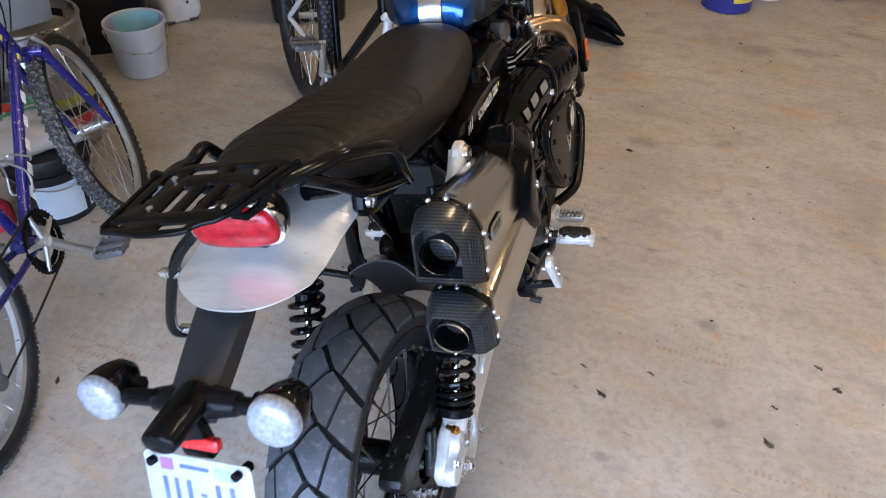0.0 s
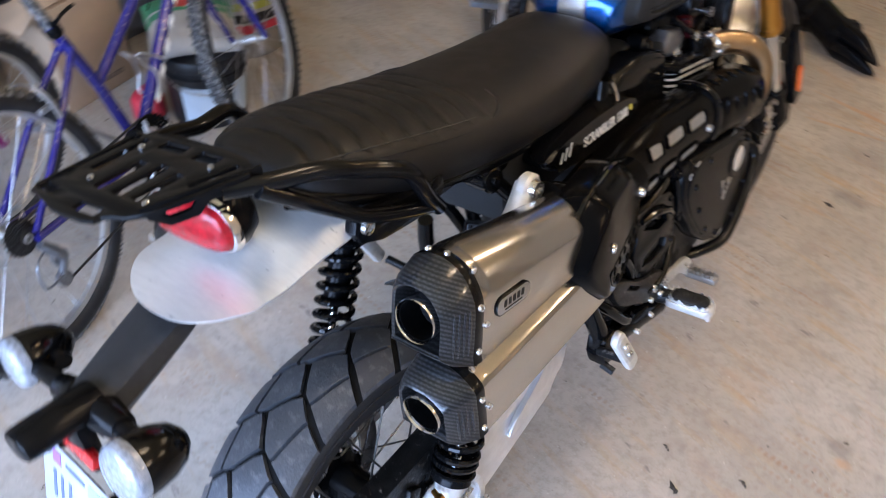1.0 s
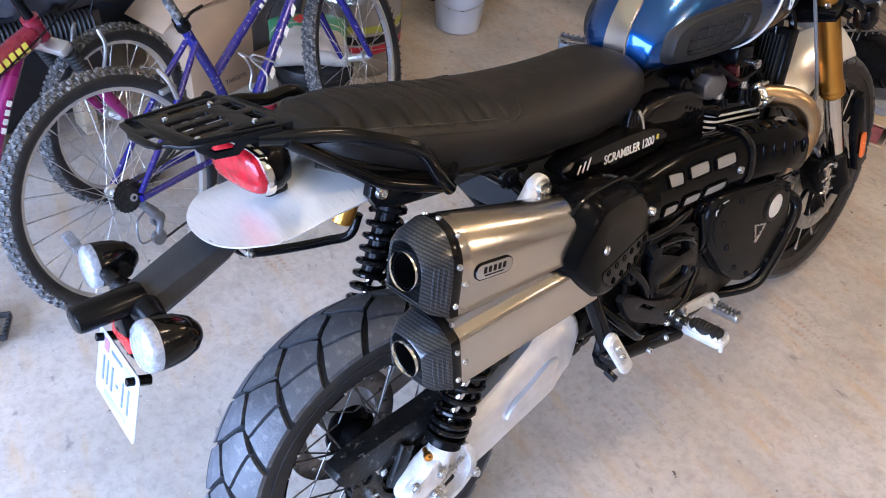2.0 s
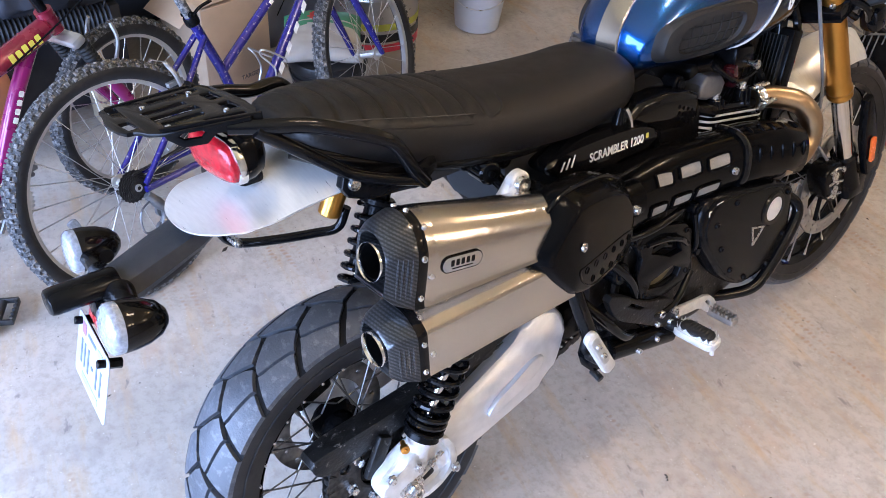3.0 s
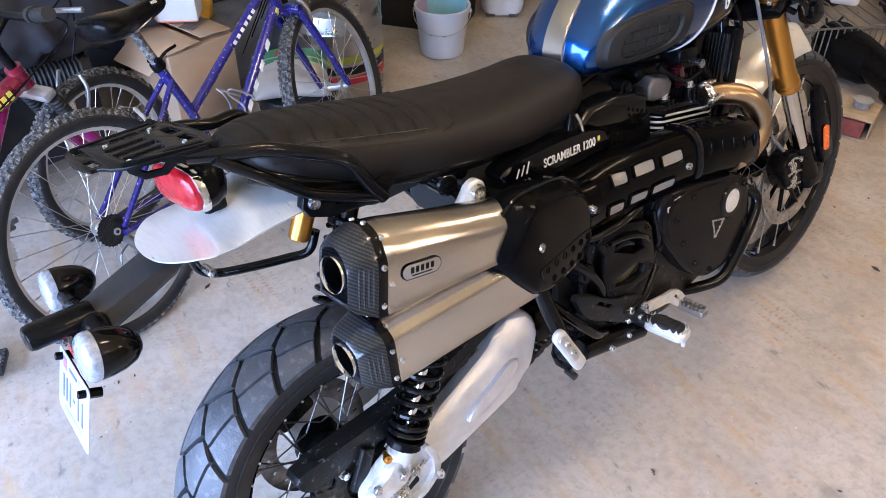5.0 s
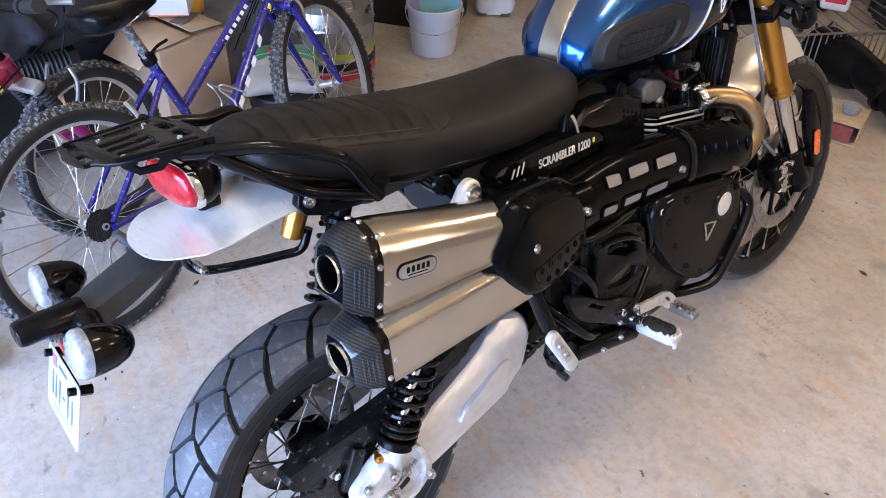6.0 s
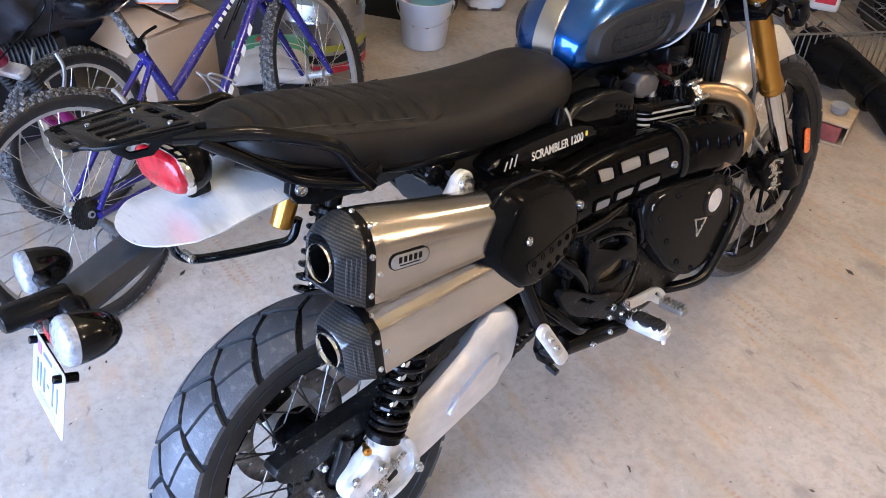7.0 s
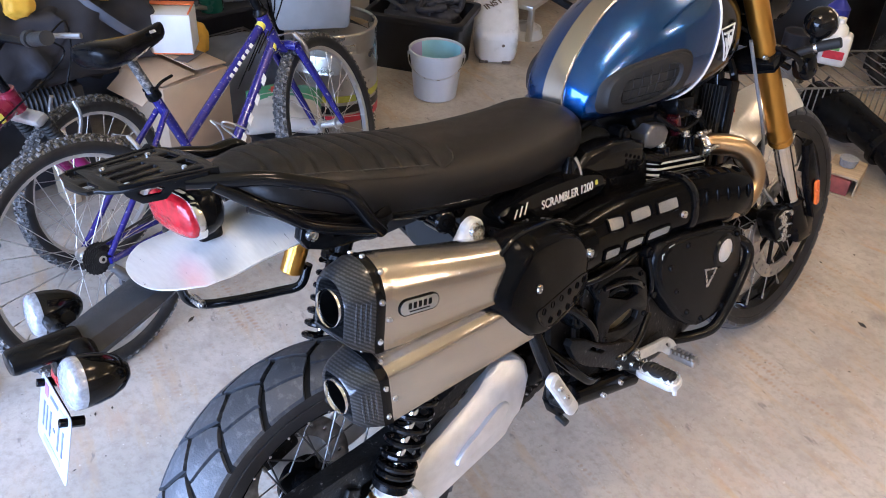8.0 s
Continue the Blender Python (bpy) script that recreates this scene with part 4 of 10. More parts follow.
# shocks
def shock(s):
    low, top = Vector((s * 0.150, 0.049, 0.356)), Vector((s * 0.168, 0.292, 0.838))
    d = (top - low).normalized()
    L = (top - low).length
    u = d.orthogonal().normalized()
    w = d.cross(u)
    bm = bmesh.new()
    rod(bm, low + d * 0.03, low + d * 0.26, 0.0085, seg=14)
    sh = part("shock_absorber", bm, M["chrome"], moto, "twin-spring rear shock with a bright rod")
    bm = bmesh.new()
    turns, pts = 12.5, []
    for i in range(int(turns * 16) + 1):
        w_t = i / 16
        a = 2 * math.pi * w_t
        h = 0.066 + 0.014 * min(w_t, 2) + 0.0262 * max(0, w_t - 2)
        pts.append(low + d * h + (u * math.cos(a) + w * math.sin(a)) * 0.0325)
    tube(bm, pts, 0.0062, 8, smooth=False)
    part("spring", bm, M["gloss"], sh, "gloss black coil spring")
    bm = bmesh.new()
    rod(bm, low + d * 0.235, low + d * (L - 0.05), 0.0225, seg=20, bevel=0.003)
    rod(bm, low + d * 0.375, low + d * 0.392, 0.037, seg=24, bevel=0.004)
    part("damper_body", bm, M["satin"], sh)
    bm = bmesh.new()
    rod(bm, low + d * 0.044, low + d * 0.056, 0.034, 0.031, seg=24)
    rod(bm, low + d * 0.056, low + d * 0.063, 0.038, seg=24, bevel=0.003)
    part("spring_seat", bm, M["satin"], sh)
    bm = bmesh.new()
    rod(bm, low - d * 0.004, low + d * 0.046, 0.019, 0.027, seg=18, bevel=0.002)
    rod(bm, low + V(-0.02, 0, 0), low + V(0.02, 0, 0), 0.019, seg=20, bevel=0.003)
    part("lower_clevis", bm, M["alu_cast"], sh, "pale cast lower clevis")
    # top mount
    bm = bmesh.new()
    rod(bm, top + V(s * -0.008, 0, -0.004), top + V(s * 0.012, 0, -0.004), 0.0225, seg=24, bevel=0.004)
    tube(bm, [top, top - d * 0.03 + V(0, -0.01, 0), top - d * 0.06 + V(0, -0.028, 0)], [0.018, 0.017, 0.016], 14)
    for x0, x1, k in ((0.146, 0.156, 0.0), (0.155, 0.168, -0.007), (0.167, 0.177, 0.0)):
        prism(bm, [(0.252, 0.762), (0.254, 0.796 + k), (0.270, 0.805 + k), (0.296, 0.802 + k), (0.308, 0.785), (0.296, 0.762)], "x", min(s * x0, s * x1), max(s * x0, s * x1), 0.003, round_n=2)
    part("upper_clevis", bm, M["alu_cast"], sh, "pale cast upper shock mount")
    bm = bmesh.new()
    lathe(bm, [(0.0, 0.004), (0.007, 0.004), (0.008, 0.010), (0.014, 0.009), (0.016, 0.0), (0, 0)], top + V(s * 0.012, 0, -0.004), (s, 0, 0), 18)
    part("bolt", bm, M["bolt"], sh)
    # piggy-back reservoir
    a, b = Vector((s * 0.178, 0.118, 0.700)), Vector((s * 0.160, 0.180, 0.842))
    e = (b - a).normalized()
    bm = bmesh.new()
    lathe(bm, [(0, 0), (0.0195, 0), (0.0222, 0.003), (0.0222, 0.097), (0.0205, 0.100), (0.0, 0.100)], a, e, 26)
    part("reservoir", bm, M["gold"], sh, "gold anodised shock reservoir")
    bm = bmesh.new()
    lathe(bm, [(0, 0.100), (0.0205, 0.100), (0.0205, 0.126), (0.018, 0.130), (0, 0.130)], a, e, 26)
    part("reservoir_head", bm, M["alu_cast"], sh)
    bm = bmesh.new()
    ring = [((0.0165 if k % 2 else 0.0150) * math.cos(2 * math.pi * k / 28), (0.0165 if k % 2 else 0.0150) * math.sin(2 * math.pi * k / 28)) for k in range(28)]
    prism(bm, ring, "z", 0, 0.02, 0.002, m=Matrix.Translation(a + e * 0.130) @ e.to_track_quat("Z", "Y").to_matrix().to_4x4())
    part("adjuster_cap", bm, M["satin"], sh, "ribbed black adjuster cap")


shock(1)
shock(-1)


# ---- exhaust ----
ROUND_TOP = [(-0.85, 0.80), (-0.35, 0.99), (0.12, 0.98), (0.58, 0.80), (0.90, 0.44), (1.0, 0.10), (1.0, -0.82), (0.88, -1.0), (-0.85, -1.0), (-1.0, -0.82), (-1.0, 0.40)]
FLAT_TOP = [(-0.92, 0.62), (-0.72, 0.96), (-0.20, 1.0), (0.40, 0.94), (0.84, 0.66), (0.97, 0.50), (1.0, 0.30), (1.0, -0.80), (0.86, -1.0), (-0.82, -1.0), (-1.0, -0.78), (-1.0, 0.40)]


def muffler(tail, nose, sec, hw, hz, shrink, label):
    """Brushed canister with a folded section, carbon end cap and outlet; it narrows towards the nose."""
    tail, nose = Vector(tail), Vector(nose)
    d = (nose - tail).normalized()
    up = Vector((0, -d.z, d.y))
    sec = [(p.x, p.y) for p in spline([(*q, 0) for q in sec], 3, True)]
    ringat = lambda p, k=1.0, kz=1.0, ox=0.0, oz=0.0: [p + Vector((a * hw * k + ox, 0, 0)) + up * (b * hz * kz + oz) for a, b in sec]
    bm = bmesh.new()
    L = (nose - tail).length
    rings = [ringat(tail + d * h, k, k) for h, k in ((0.008, 0.97), (0.010, 1.0), (0.030, 1.0), (0.0325, 0.993), (0.036, 1.0))]
    rings += [ringat(tail + d * (L * q), 1 + (shrink[0] - 1) * q, 1 + (shrink[1] - 1) * q) for q in (0.5, 1.0)]
    loft(bm, rings)
    body = part("muffler", bm, M["steel"], moto, label)
    bm = bmesh.new()
    loft(bm, [ringat(tail + d * 0.015, 1.006, 1.006), ringat(tail + d * 0.014, 1.018, 1.018), ringat(tail, 1.018, 1.018), ringat(tail - d * 0.003, 1.0, 1.0)])
    part("cap_band", bm, M["gloss"], body, "black band round the end cap")
    bm = bmesh.new()
    loft(bm, [ringat(tail + d * 0.004, 1.0, 1.0), ringat(tail - d * 0.002, 1.006, 1.006), ringat(tail - d * 0.006, 0.985, 0.985), ringat(tail - d * 0.030, 0.86, 0.84, -0.004, -0.002), ringat(tail - d * 0.041, 0.735, 0.68, -0.006, -0.003),
              ringat(tail - d * 0.0425, 0.705, 0.64, -0.006, -0.003), ringat(tail - d * 0.040, 0.675, 0.60, -0.005, -0.003), ringat(tail - d * 0.006, 0.63, 0.54, -0.005, -0.003)])
    cap = part("end_cap", bm, M["carbon"], body, "glossy carbon-fibre end cap")
    # pressed ridges down the cap's outer flank
    for k in range(4):
        q = 0.009 + 0.0065 * k
        f = 0.985 - 0.125 * (q - 0.006) / 0.024
        base = tail - d * q + Vector((hw * f - 0.004 * (q - 0.006) / 0.024, 0, 0))
        bm = bmesh.new()
        tube(bm, [base + up * hz * b for b in (0.22, -0.05, -0.35, -0.72)], [0.0008, 0.0024, 0.0024, 0.0008], 6, n=3)
        part("ridge", bm, M["carbon"], cap)
    o = tail - d * 0.014 + Vector((-0.004, 0, 0)) - up * 0.004
    bm = bmesh.new()
    lathe(bm, [(0.0265, -0.03), (0.0265, 0.031), (0.0282, 0.034), (0.0296, 0.031), (0.0288, 0.02), (0.0288, -0.03)], o, -d, 36)
    part("outlet", bm, M["chrome"], body, "bright steel outlet ring")
    bm = bmesh.new()
    lathe(bm, [(0, -0.028), (0.0261, -0.028), (0.0263, 0.028), (0.0256, 0.028), (0.0254, -0.026), (0.0, -0.026)], o, -d, 30)
    part("outlet_bore", bm, M["soot_shade"], body)
    for a, b, h in ((1.02, 0.20, 0.007), (1.0, -0.28, 0.023), (1.02, -0.74, 0.007), (0.62, 0.80, 0.016), (0.0, 1.01, 0.007), (-0.55, 0.96, 0.007)):
        bm = bmesh.new()
        p = tail + d * h + Vector((a * hw, 0, 0)) + up * b * hz
        nrm = Vector((a if abs(a) > 0.9 else a * 0.7, 0, 0)) + up * (b if abs(b) > 0.77 else 0.2 * b)
        lathe(bm, [(0, 0.0026), (0.0018, 0.0026), (0.0022, 0.0038), (0.0042, 0.0030), (0.0048, -0.002)], p, nrm, 10)
        part("rivet", bm, M["bolt"], body)
    return body, tail, d, up


muf, tail, d, up = muffler((0.243, 0.0, 0.852), (0.232, 0.345, 0.780), ROUND_TOP, 0.0515, 0.0640, (0.88, 0.60), "upper brushed steel silencer with a maker's badge")
bm = bmesh.new()
o = Vector((0.2942, 0.040, 0.838))
prism(bm, slot(0.036, 0, 0.078, 0.026), "z", 0, 0.0016, 0.0006, m=frame_m(o, d + Vector((-0.012, 0, 0)), up))
badge = part("badge", bm, M["gloss"], muf, "oblong dull metal silencer badge with dark lettering")
bm = bmesh.new()
prism(bm, slot(0.036, 0, 0.0745, 0.0225), "z", 0.0016, 0.0021, 0.0002, m=frame_m(o, d + Vector((-0.012, 0, 0)), up))
part("badge_face", bm, M["badge_metal"], badge)
for k in range(5):
    bm = bmesh.new()
    prism(bm, slot(0.0165 + 0.0098 * k, 0.0018, 0.0062, 0.0098, 0.001), "z", 0.0021, 0.0026, 0, m=frame_m(o, d + Vector((-0.012, 0, 0)), up))
    part("badge_mark", bm, M["gloss"], badge)
bm = bmesh.new()
prism(bm, slot(0.036, -0.0068, 0.040, 0.0016, 0.0005), "z", 0.0021, 0.0026, 0, m=frame_m(o, d + Vector((-0.012, 0, 0)), up))
part("badge_line", bm, M["gloss"], badge)
muffler((0.241, -0.010, 0.711), (0.238, 0.315, 0.704), FLAT_TOP, 0.0515, 0.0530, (0.94, 0.94), "lower brushed steel silencer")


# header pipes
bm = bmesh.new()
tube(bm, [(0.10, 1.06, 0.742), (0.12, 1.105, 0.740), (0.158, 1.152, 0.724), (0.182, 1.176, 0.684), (0.188, 1.172, 0.636), (0.188, 1.13, 0.602), (0.19, 1.05, 0.605)], 0.0255, 18)
tube(bm, [(-0.10, 1.06, 0.742), (-0.09, 1.12, 0.72), (-0.06, 1.14, 0.66), (0.0, 1.13, 0.61), (0.09, 1.10, 0.59), (0.16, 1.04, 0.60)], 0.0255, 18)
pipe = part("header_pipe", bm, M["bronze"], moto, "heat-tinted bronze exhaust header pipe")
for s in (1, -1):
    bm = bmesh.new()
    lathe(bm, [(0.026, 0), (0.031, 0), (0.0315, 0.004), (0.030, 0.007), (0.0275, 0.009), (0.0275, 0.016), (0.030, 0.018), (0.030, 0.022), (0.026, 0.024)], (s * 0.10, 1.055, 0.742), (0.2 * s, 1, 0), 26)
    part("pipe_clamp", bm, M["bolt"], pipe, "bright exhaust clamp with studs")
    for a in (0.1, 1.25, 3.8):
        bm = bmesh.new()
        q = Vector((s * 0.10 + 0.036 * math.cos(a), 1.045, 0.742 + 0.036 * math.sin(a)))
        rod(bm, q - V(0, 0.01, 0), q + V(0.006 * s, 0.042, 0), 0.0042, seg=8)
        for k in range(3):
            rod(bm, q + V(0.001 * s, 0.002 + 0.011 * k, 0), q + V(0.002 * s, 0.009 + 0.011 * k, 0), 0.0085 - 0.0008 * k, seg=6 if k else 12)
        part("stud", bm, M["bolt"], pipe)


def shield_ring(y, cx, cz, hw, hz, n=2.6, seg=32):
    return super_ring(cx, cz, hw, hz, n, seg, y)


# front heat shield, ribbed, round both pipes
bm = bmesh.new()
rows = [(0.905, 0.150, 0.668, 0.054, 0.062), (0.910, 0.150, 0.668, 0.058, 0.066), (0.97, 0.153, 0.658, 0.060, 0.067), (1.04, 0.158, 0.645, 0.061, 0.067), (1.115, 0.164, 0.630, 0.060, 0.065), (1.120, 0.164, 0.629, 0.057, 0.062), (1.10, 0.164, 0.632, 0.05, 0.055)]
loft(bm, [shield_ring(*r) for r in rows])
hs = part("heat_shield", bm, M["matt"], moto, "matt black ribbed heat shield round the header pipes")
for k in range(10):
    y = 0.945 + 0.038 * (k % 5)
    cx, cz, hw, hz = lerp_table([r for r in rows[:5]], y)
    bm = bmesh.new()
    pts = []
    for a in [radians(q) for q in (range(60, 86, 6) if k < 5 else range(0, 26, 6))]:
        c, s_ = math.cos(a), math.sin(a)
        pts.append((cx + (hw - 0.001) * math.copysign(abs(c) ** (2 / 2.6), c), y, cz + (hz - 0.001) * math.copysign(abs(s_) ** (2 / 2.6), s_)))
    tube(bm, pts, [0.002, 0.0042, 0.0048, 0.0042, 0.002], 8, smooth=False)
    part("rib", bm, M["matt"], hs)
bm = bmesh.new()
loft(bm, [shield_ring(0.898, 0.150, 0.669, 0.058, 0.066), shield_ring(0.903, 0.150, 0.669, 0.062, 0.070), shield_ring(0.913, 0.150, 0.667, 0.062, 0.070), shield_ring(0.918, 0.150, 0.666, 0.058, 0.066)])
part("clamp_band", bm, M["gloss"], hs)

# middle heat shield with woven grilles
MID = [(0.400, 0.190, 0.712, 0.058, 0.066), (0.50, 0.170, 0.704, 0.056, 0.064), (0.57, 0.158, 0.698, 0.055, 0.064), (0.68, 0.151, 0.695, 0.055, 0.066), (0.79, 0.149, 0.683, 0.055, 0.063), (0.906, 0.150, 0.668, 0.055, 0.061)]
bm = bmesh.new()
ys = [0.400 + 0.02 * i for i in range(26)] + [0.906]
loft(bm, [shield_ring(y, *lerp_table(MID, y)) for y in ys])
mid = part("heat_shield", bm, M["matt"], moto, "matt black exhaust heat shield with woven grilles")


def on_shield(y, z, out=0.0):
    cx, cz, hw, hz = lerp_table(MID, y)
    t = min(0.98, abs((z - cz) / hz))
    return Vector((cx + hw * (1 - t ** 2.6) ** (1 / 2.6) + out, y, z))


def grille(y0, y1, z0, drop, h):
    """A rounded oblong window in the shield: raised frame and woven inlay."""
    bm = bmesh.new()
    nu, nv = 10, 5
    g = [[bm.verts.new(on_shield(y0 + (y1 - y0) * i / nu, z0 + drop * i / nu - h * j / nv + (0.004 if (i in (0, nu) and j == 0) else 0) * -1, 0.0012)) for j in range(nv + 1)] for i in range(nu + 1)]
    for i in range(nu):
        for j in range(nv):
            bm.faces.new((g[i][j], g[i + 1][j], g[i + 1][j + 1], g[i][j + 1]))
    ob = part("grille", bm, M["mesh_grey"], mid, "grey woven mesh inlay")
    bm = bmesh.new()
    c = [(0.1, 0), (0.9, 0), (1, 0.25), (1, 0.75), (0.9, 1), (0.1, 1), (0, 0.75), (0, 0.25)]
    tube(bm, [on_shield(y0 + (y1 - y0) * a, z0 + drop * a - h * b, 0.002) for a, b in c], 0.0026, 6, True, n=3)
    part("grille_frame", bm, M["matt"], ob)


for y0, y1, zt in ((0.614, 0.662, 0.746), (0.684, 0.752, 0.738), (0.776, 0.848, 0.724)):
    grille(y0, y1, zt, -0.008, 0.026)
for y0, y1, zt in ((0.597, 0.650, 0.686), (0.668, 0.730, 0.679), (0.744, 0.822, 0.670)):
    grille(y0, y1, zt, -0.009, 0.025)

# the broad rear guard over the link pipe
def guard_x(y):
    """How far out the guard's face stands."""
    return 0.300 - 0.067 * min(1, max(0, (y - 0.30) / 0.24))


OUT = [(0.294, 0.842), (0.325, 0.842), (0.36, 0.835), (0.43, 0.818), (0.488, 0.788), (0.528, 0.748), (0.543, 0.712), (0.532, 0.668), (0.50, 0.646), (0.437, 0.632), (0.36, 0.630), (0.303, 0.650), (0.272, 0.678), (0.242, 0.712), (0.222, 0.744), (0.220, 0.768), (0.236, 0.792), (0.264, 0.822)]
OUT = [(p.x, p.y) for p in spline([(*q, 0) for q in OUT], 3, True)]
cy, cz = 0.375, 0.735
bm = bmesh.new()
rings = []
for back, k in ((0.078, 0.95), (0.060, 0.99), (0.046, 1.0), (0.034, 0.995), (0.027, 0.98), (0.004, 0.85), (0.0, 0.81), (-0.0012, 0.76), (-0.0015, 0.40)):
    rings.append([Vector((guard_x(cy + (y - cy) * k) - back, cy + (y - cy) * k, cz + (z - cz) * k)) for y, z in OUT])
loft(bm, rings)
guard = part("exhaust_guard", bm, M["matt"], moto, "broad satin black exhaust guard with perforated corner")
bm = bmesh.new()
tube(bm, [Vector((guard_x(y) - 0.033, cy + (y - cy) * 1.004, cz + (z - cz) * 1.004)) for y, z in OUT], 0.0042, 8, True, smooth=False)
part("rolled_rim", bm, M["gloss"], guard)
for y, z in ((0.323, 0.750), (0.519, 0.722)):
    bm = bmesh.new()
    lathe(bm, [(0.0, 0.003), (0.0035, 0.003), (0.004, 0.006), (0.0075, 0.005), (0.009, -0.004)], (guard_x(y), y, z), (1, 0.25, 0), 14)
    part("bolt", bm, M["bolt"], guard)
bm = bmesh.new()
lathe(bm, [(0.0, 0.003), (0.0035, 0.003), (0.004, 0.006), (0.0075, 0.005), (0.009, -0.004)], (0.206, 0.866, 0.668), (1, 0, 0), 14)
part("bolt", bm, M["bolt"], guard)
# the pressed vent panel with its two rows of holes
PANEL = soften([(0.308, 0.712), (0.345, 0.708), (0.492, 0.698), (0.512, 0.684), (0.490, 0.648), (0.400, 0.648), (0.352, 0.654), (0.320, 0.680)], 2)
bm = bmesh.new()
pc = (0.41, 0.678)
loft(bm, [[Vector((guard_x(pc[0] + (y - pc[0]) * k) + out, pc[0] + (y - pc[0]) * k, pc[1] + (z - pc[1]) * k)) for y, z in PANEL] for out, k in ((-0.004, 1.0), (0.0022, 0.985), (0.0028, 0.95), (0.0005, 0.90), (0.0004, 0.6))])
panel = part("vent_panel", bm, M["satin"], guard, "perforated vent panel")
# raised near-black discs; each hole's shade is put into their colour
for y, z in ((0.338, 0.697), (0.369, 0.694), (0.401, 0.690), (0.432, 0.687), (0.463, 0.683), (0.490, 0.681), (0.359, 0.669), (0.392, 0.664), (0.424, 0.660), (0.455, 0.658), (0.482, 0.657)):
    bm = bmesh.new()
    lathe(bm, [(0.0, 0.0010), (0.0050, 0.0010), (0.0062, 0.0020), (0.0070, -0.002)], (guard_x(y) + 0.0004, y, z), (1, 0.27, 0), 14)
    part("vent_hole", bm, M["soot_shade"], panel)
bm = bmesh.new()
tube(bm, [(0.19, 0.30, 0.80), (0.20, 0.42, 0.74), (0.195, 0.55, 0.72)], 0.04, 14)
part("link_pipe", bm, M["matt"], moto)


# ---- engine ----
bm = bmesh.new()
prism(bm, [(0.60, 0.33), (0.58, 0.55), (0.66, 0.64), (0.80, 0.66), (1.05, 0.62), (1.12, 0.54), (1.13, 0.40), (1.05, 0.32), (0.85, 0.28), (0.70, 0.28)], "x", -0.17, 0.165, 0.02, 3)
engine = part("engine", bm, M["grime"], moto, "black parallel-twin engine block")
COVER = [(0.765, 0.570), (0.785, 0.620), (0.85, 0.622), (0.95, 0.604), (1.05, 0.580), (1.100, 0.545), (1.118, 0.480), (1.110, 0.400), (1.045, 0.350), (0.940, 0.350), (0.870, 0.400), (0.815, 0.470), (0.782, 0.520)]
COVER = [(p.x, p.y) for p in spline([(*q, 0) for q in COVER], 3, True)]
bm = bmesh.new()
cc = (0.945, 0.475)
loft(bm, [[Vector((x, cc[0] + (a - cc[0]) * k, cc[1] + (b - cc[1]) * k)) for a, b in COVER] for x, k in ((0.15, 1.0), (0.172, 1.0), (0.175, 0.985), (0.178, 1.0), (0.194, 0.995), (0.206, 0.965), (0.207, 0.955), (0.2075, 0.90), (0.2105, 0.885), (0.2115, 0.84))])
cover = part("clutch_cover", bm, M["satin"], engine, "satin black clutch cover")
for a, b in ((0.815, 0.560), (0.880, 0.592), (0.842, 0.488), (0.888, 0.412), (0.950, 0.366), (1.04, 0.364), (1.09, 0.43), (1.085, 0.545)):
    bm = bmesh.new()
    lathe(bm, [(0.016, -0.03), (0.016, 0.004), (0.0135, 0.007), (0.0, 0.007)], (0.2035, cc[0] + (a - cc[0]) * 0.97, cc[1] + (b - cc[1]) * 0.97), (1, 0, 0), 14)
    part("screw_boss", bm, M["satin"], engine)
    bm = bmesh.new()
    bolt(bm, (0.2105, cc[0] + (a - cc[0]) * 0.97, cc[1] + (b - cc[1]) * 0.97), (1, 0, 0), 0.007, 0.005)
    part("bolt", bm, M["satin"], engine)
bm = bmesh.new()
lathe(bm, [(0.043, -0.01), (0.043, 0.006), (0.039, 0.010), (0.030, 0.010), (0.029, 0.007)], (0.206, 1.028, 0.520), (1, 0, 0), 36)
part("badge_ring", bm, M["gloss"], engine)
bm = bmesh.new()
lathe(bm, [(0.0, 0.011), (0.010, 0.0105), (0.0285, 0.0085), (0.029, 0.004)], (0.206, 1.028, 0.520), (1, 0, 0), 36)
part("round_badge", bm, M["alu"], engine, "round brushed aluminium cover badge")
bm = bmesh.new()
merge(bm, holed("tri", [[(-0.026, 0.018), (0.026, 0.018), (0.003, -0.028), (-0.003, -0.028)], [(-0.020, 0.0145), (0.020, 0.0145), (0.0, -0.022)]], 0.002, frame_m((0.2125, 0.972, 0.476), (0, 1, -0.28), (0, 0.28, 1)), 0.0003))
part("triangle_badge", bm, M["bolt"], engine, "small triangular outline badge")
bm = bmesh.new()
for o, w_, h_ in (((0.2085, 0.800, 0.590), 0.020, 0.020), ((0.2085, 0.824, 0.600), 0.020, 0.020)):
    merge(bm, holed("tag", [slot(0, 0, w_, h_, 0.001), slot(0, 0, w_ - 0.004, h_ - 0.004, 0.001)], 0.0008, frame_m(o, (0, 1, 0.05), (0, 0.15, 1)), 0.0002))
    prism(bm, slot(0, 0.002, 0.013, 0.003, 0.0005), "z", 0, 0.0006, 0, m=frame_m(o, (0, 1, 0.05), (0, 0.15, 1)))
    prism(bm, slot(0, -0.004, 0.010, 0.003, 0.0005), "z", 0, 0.0006, 0, m=frame_m(o, (0, 1, 0.05), (0, 0.15, 1)))
part("cover_sticker", bm, M["decal_white"], engine, "small white warning sticker")

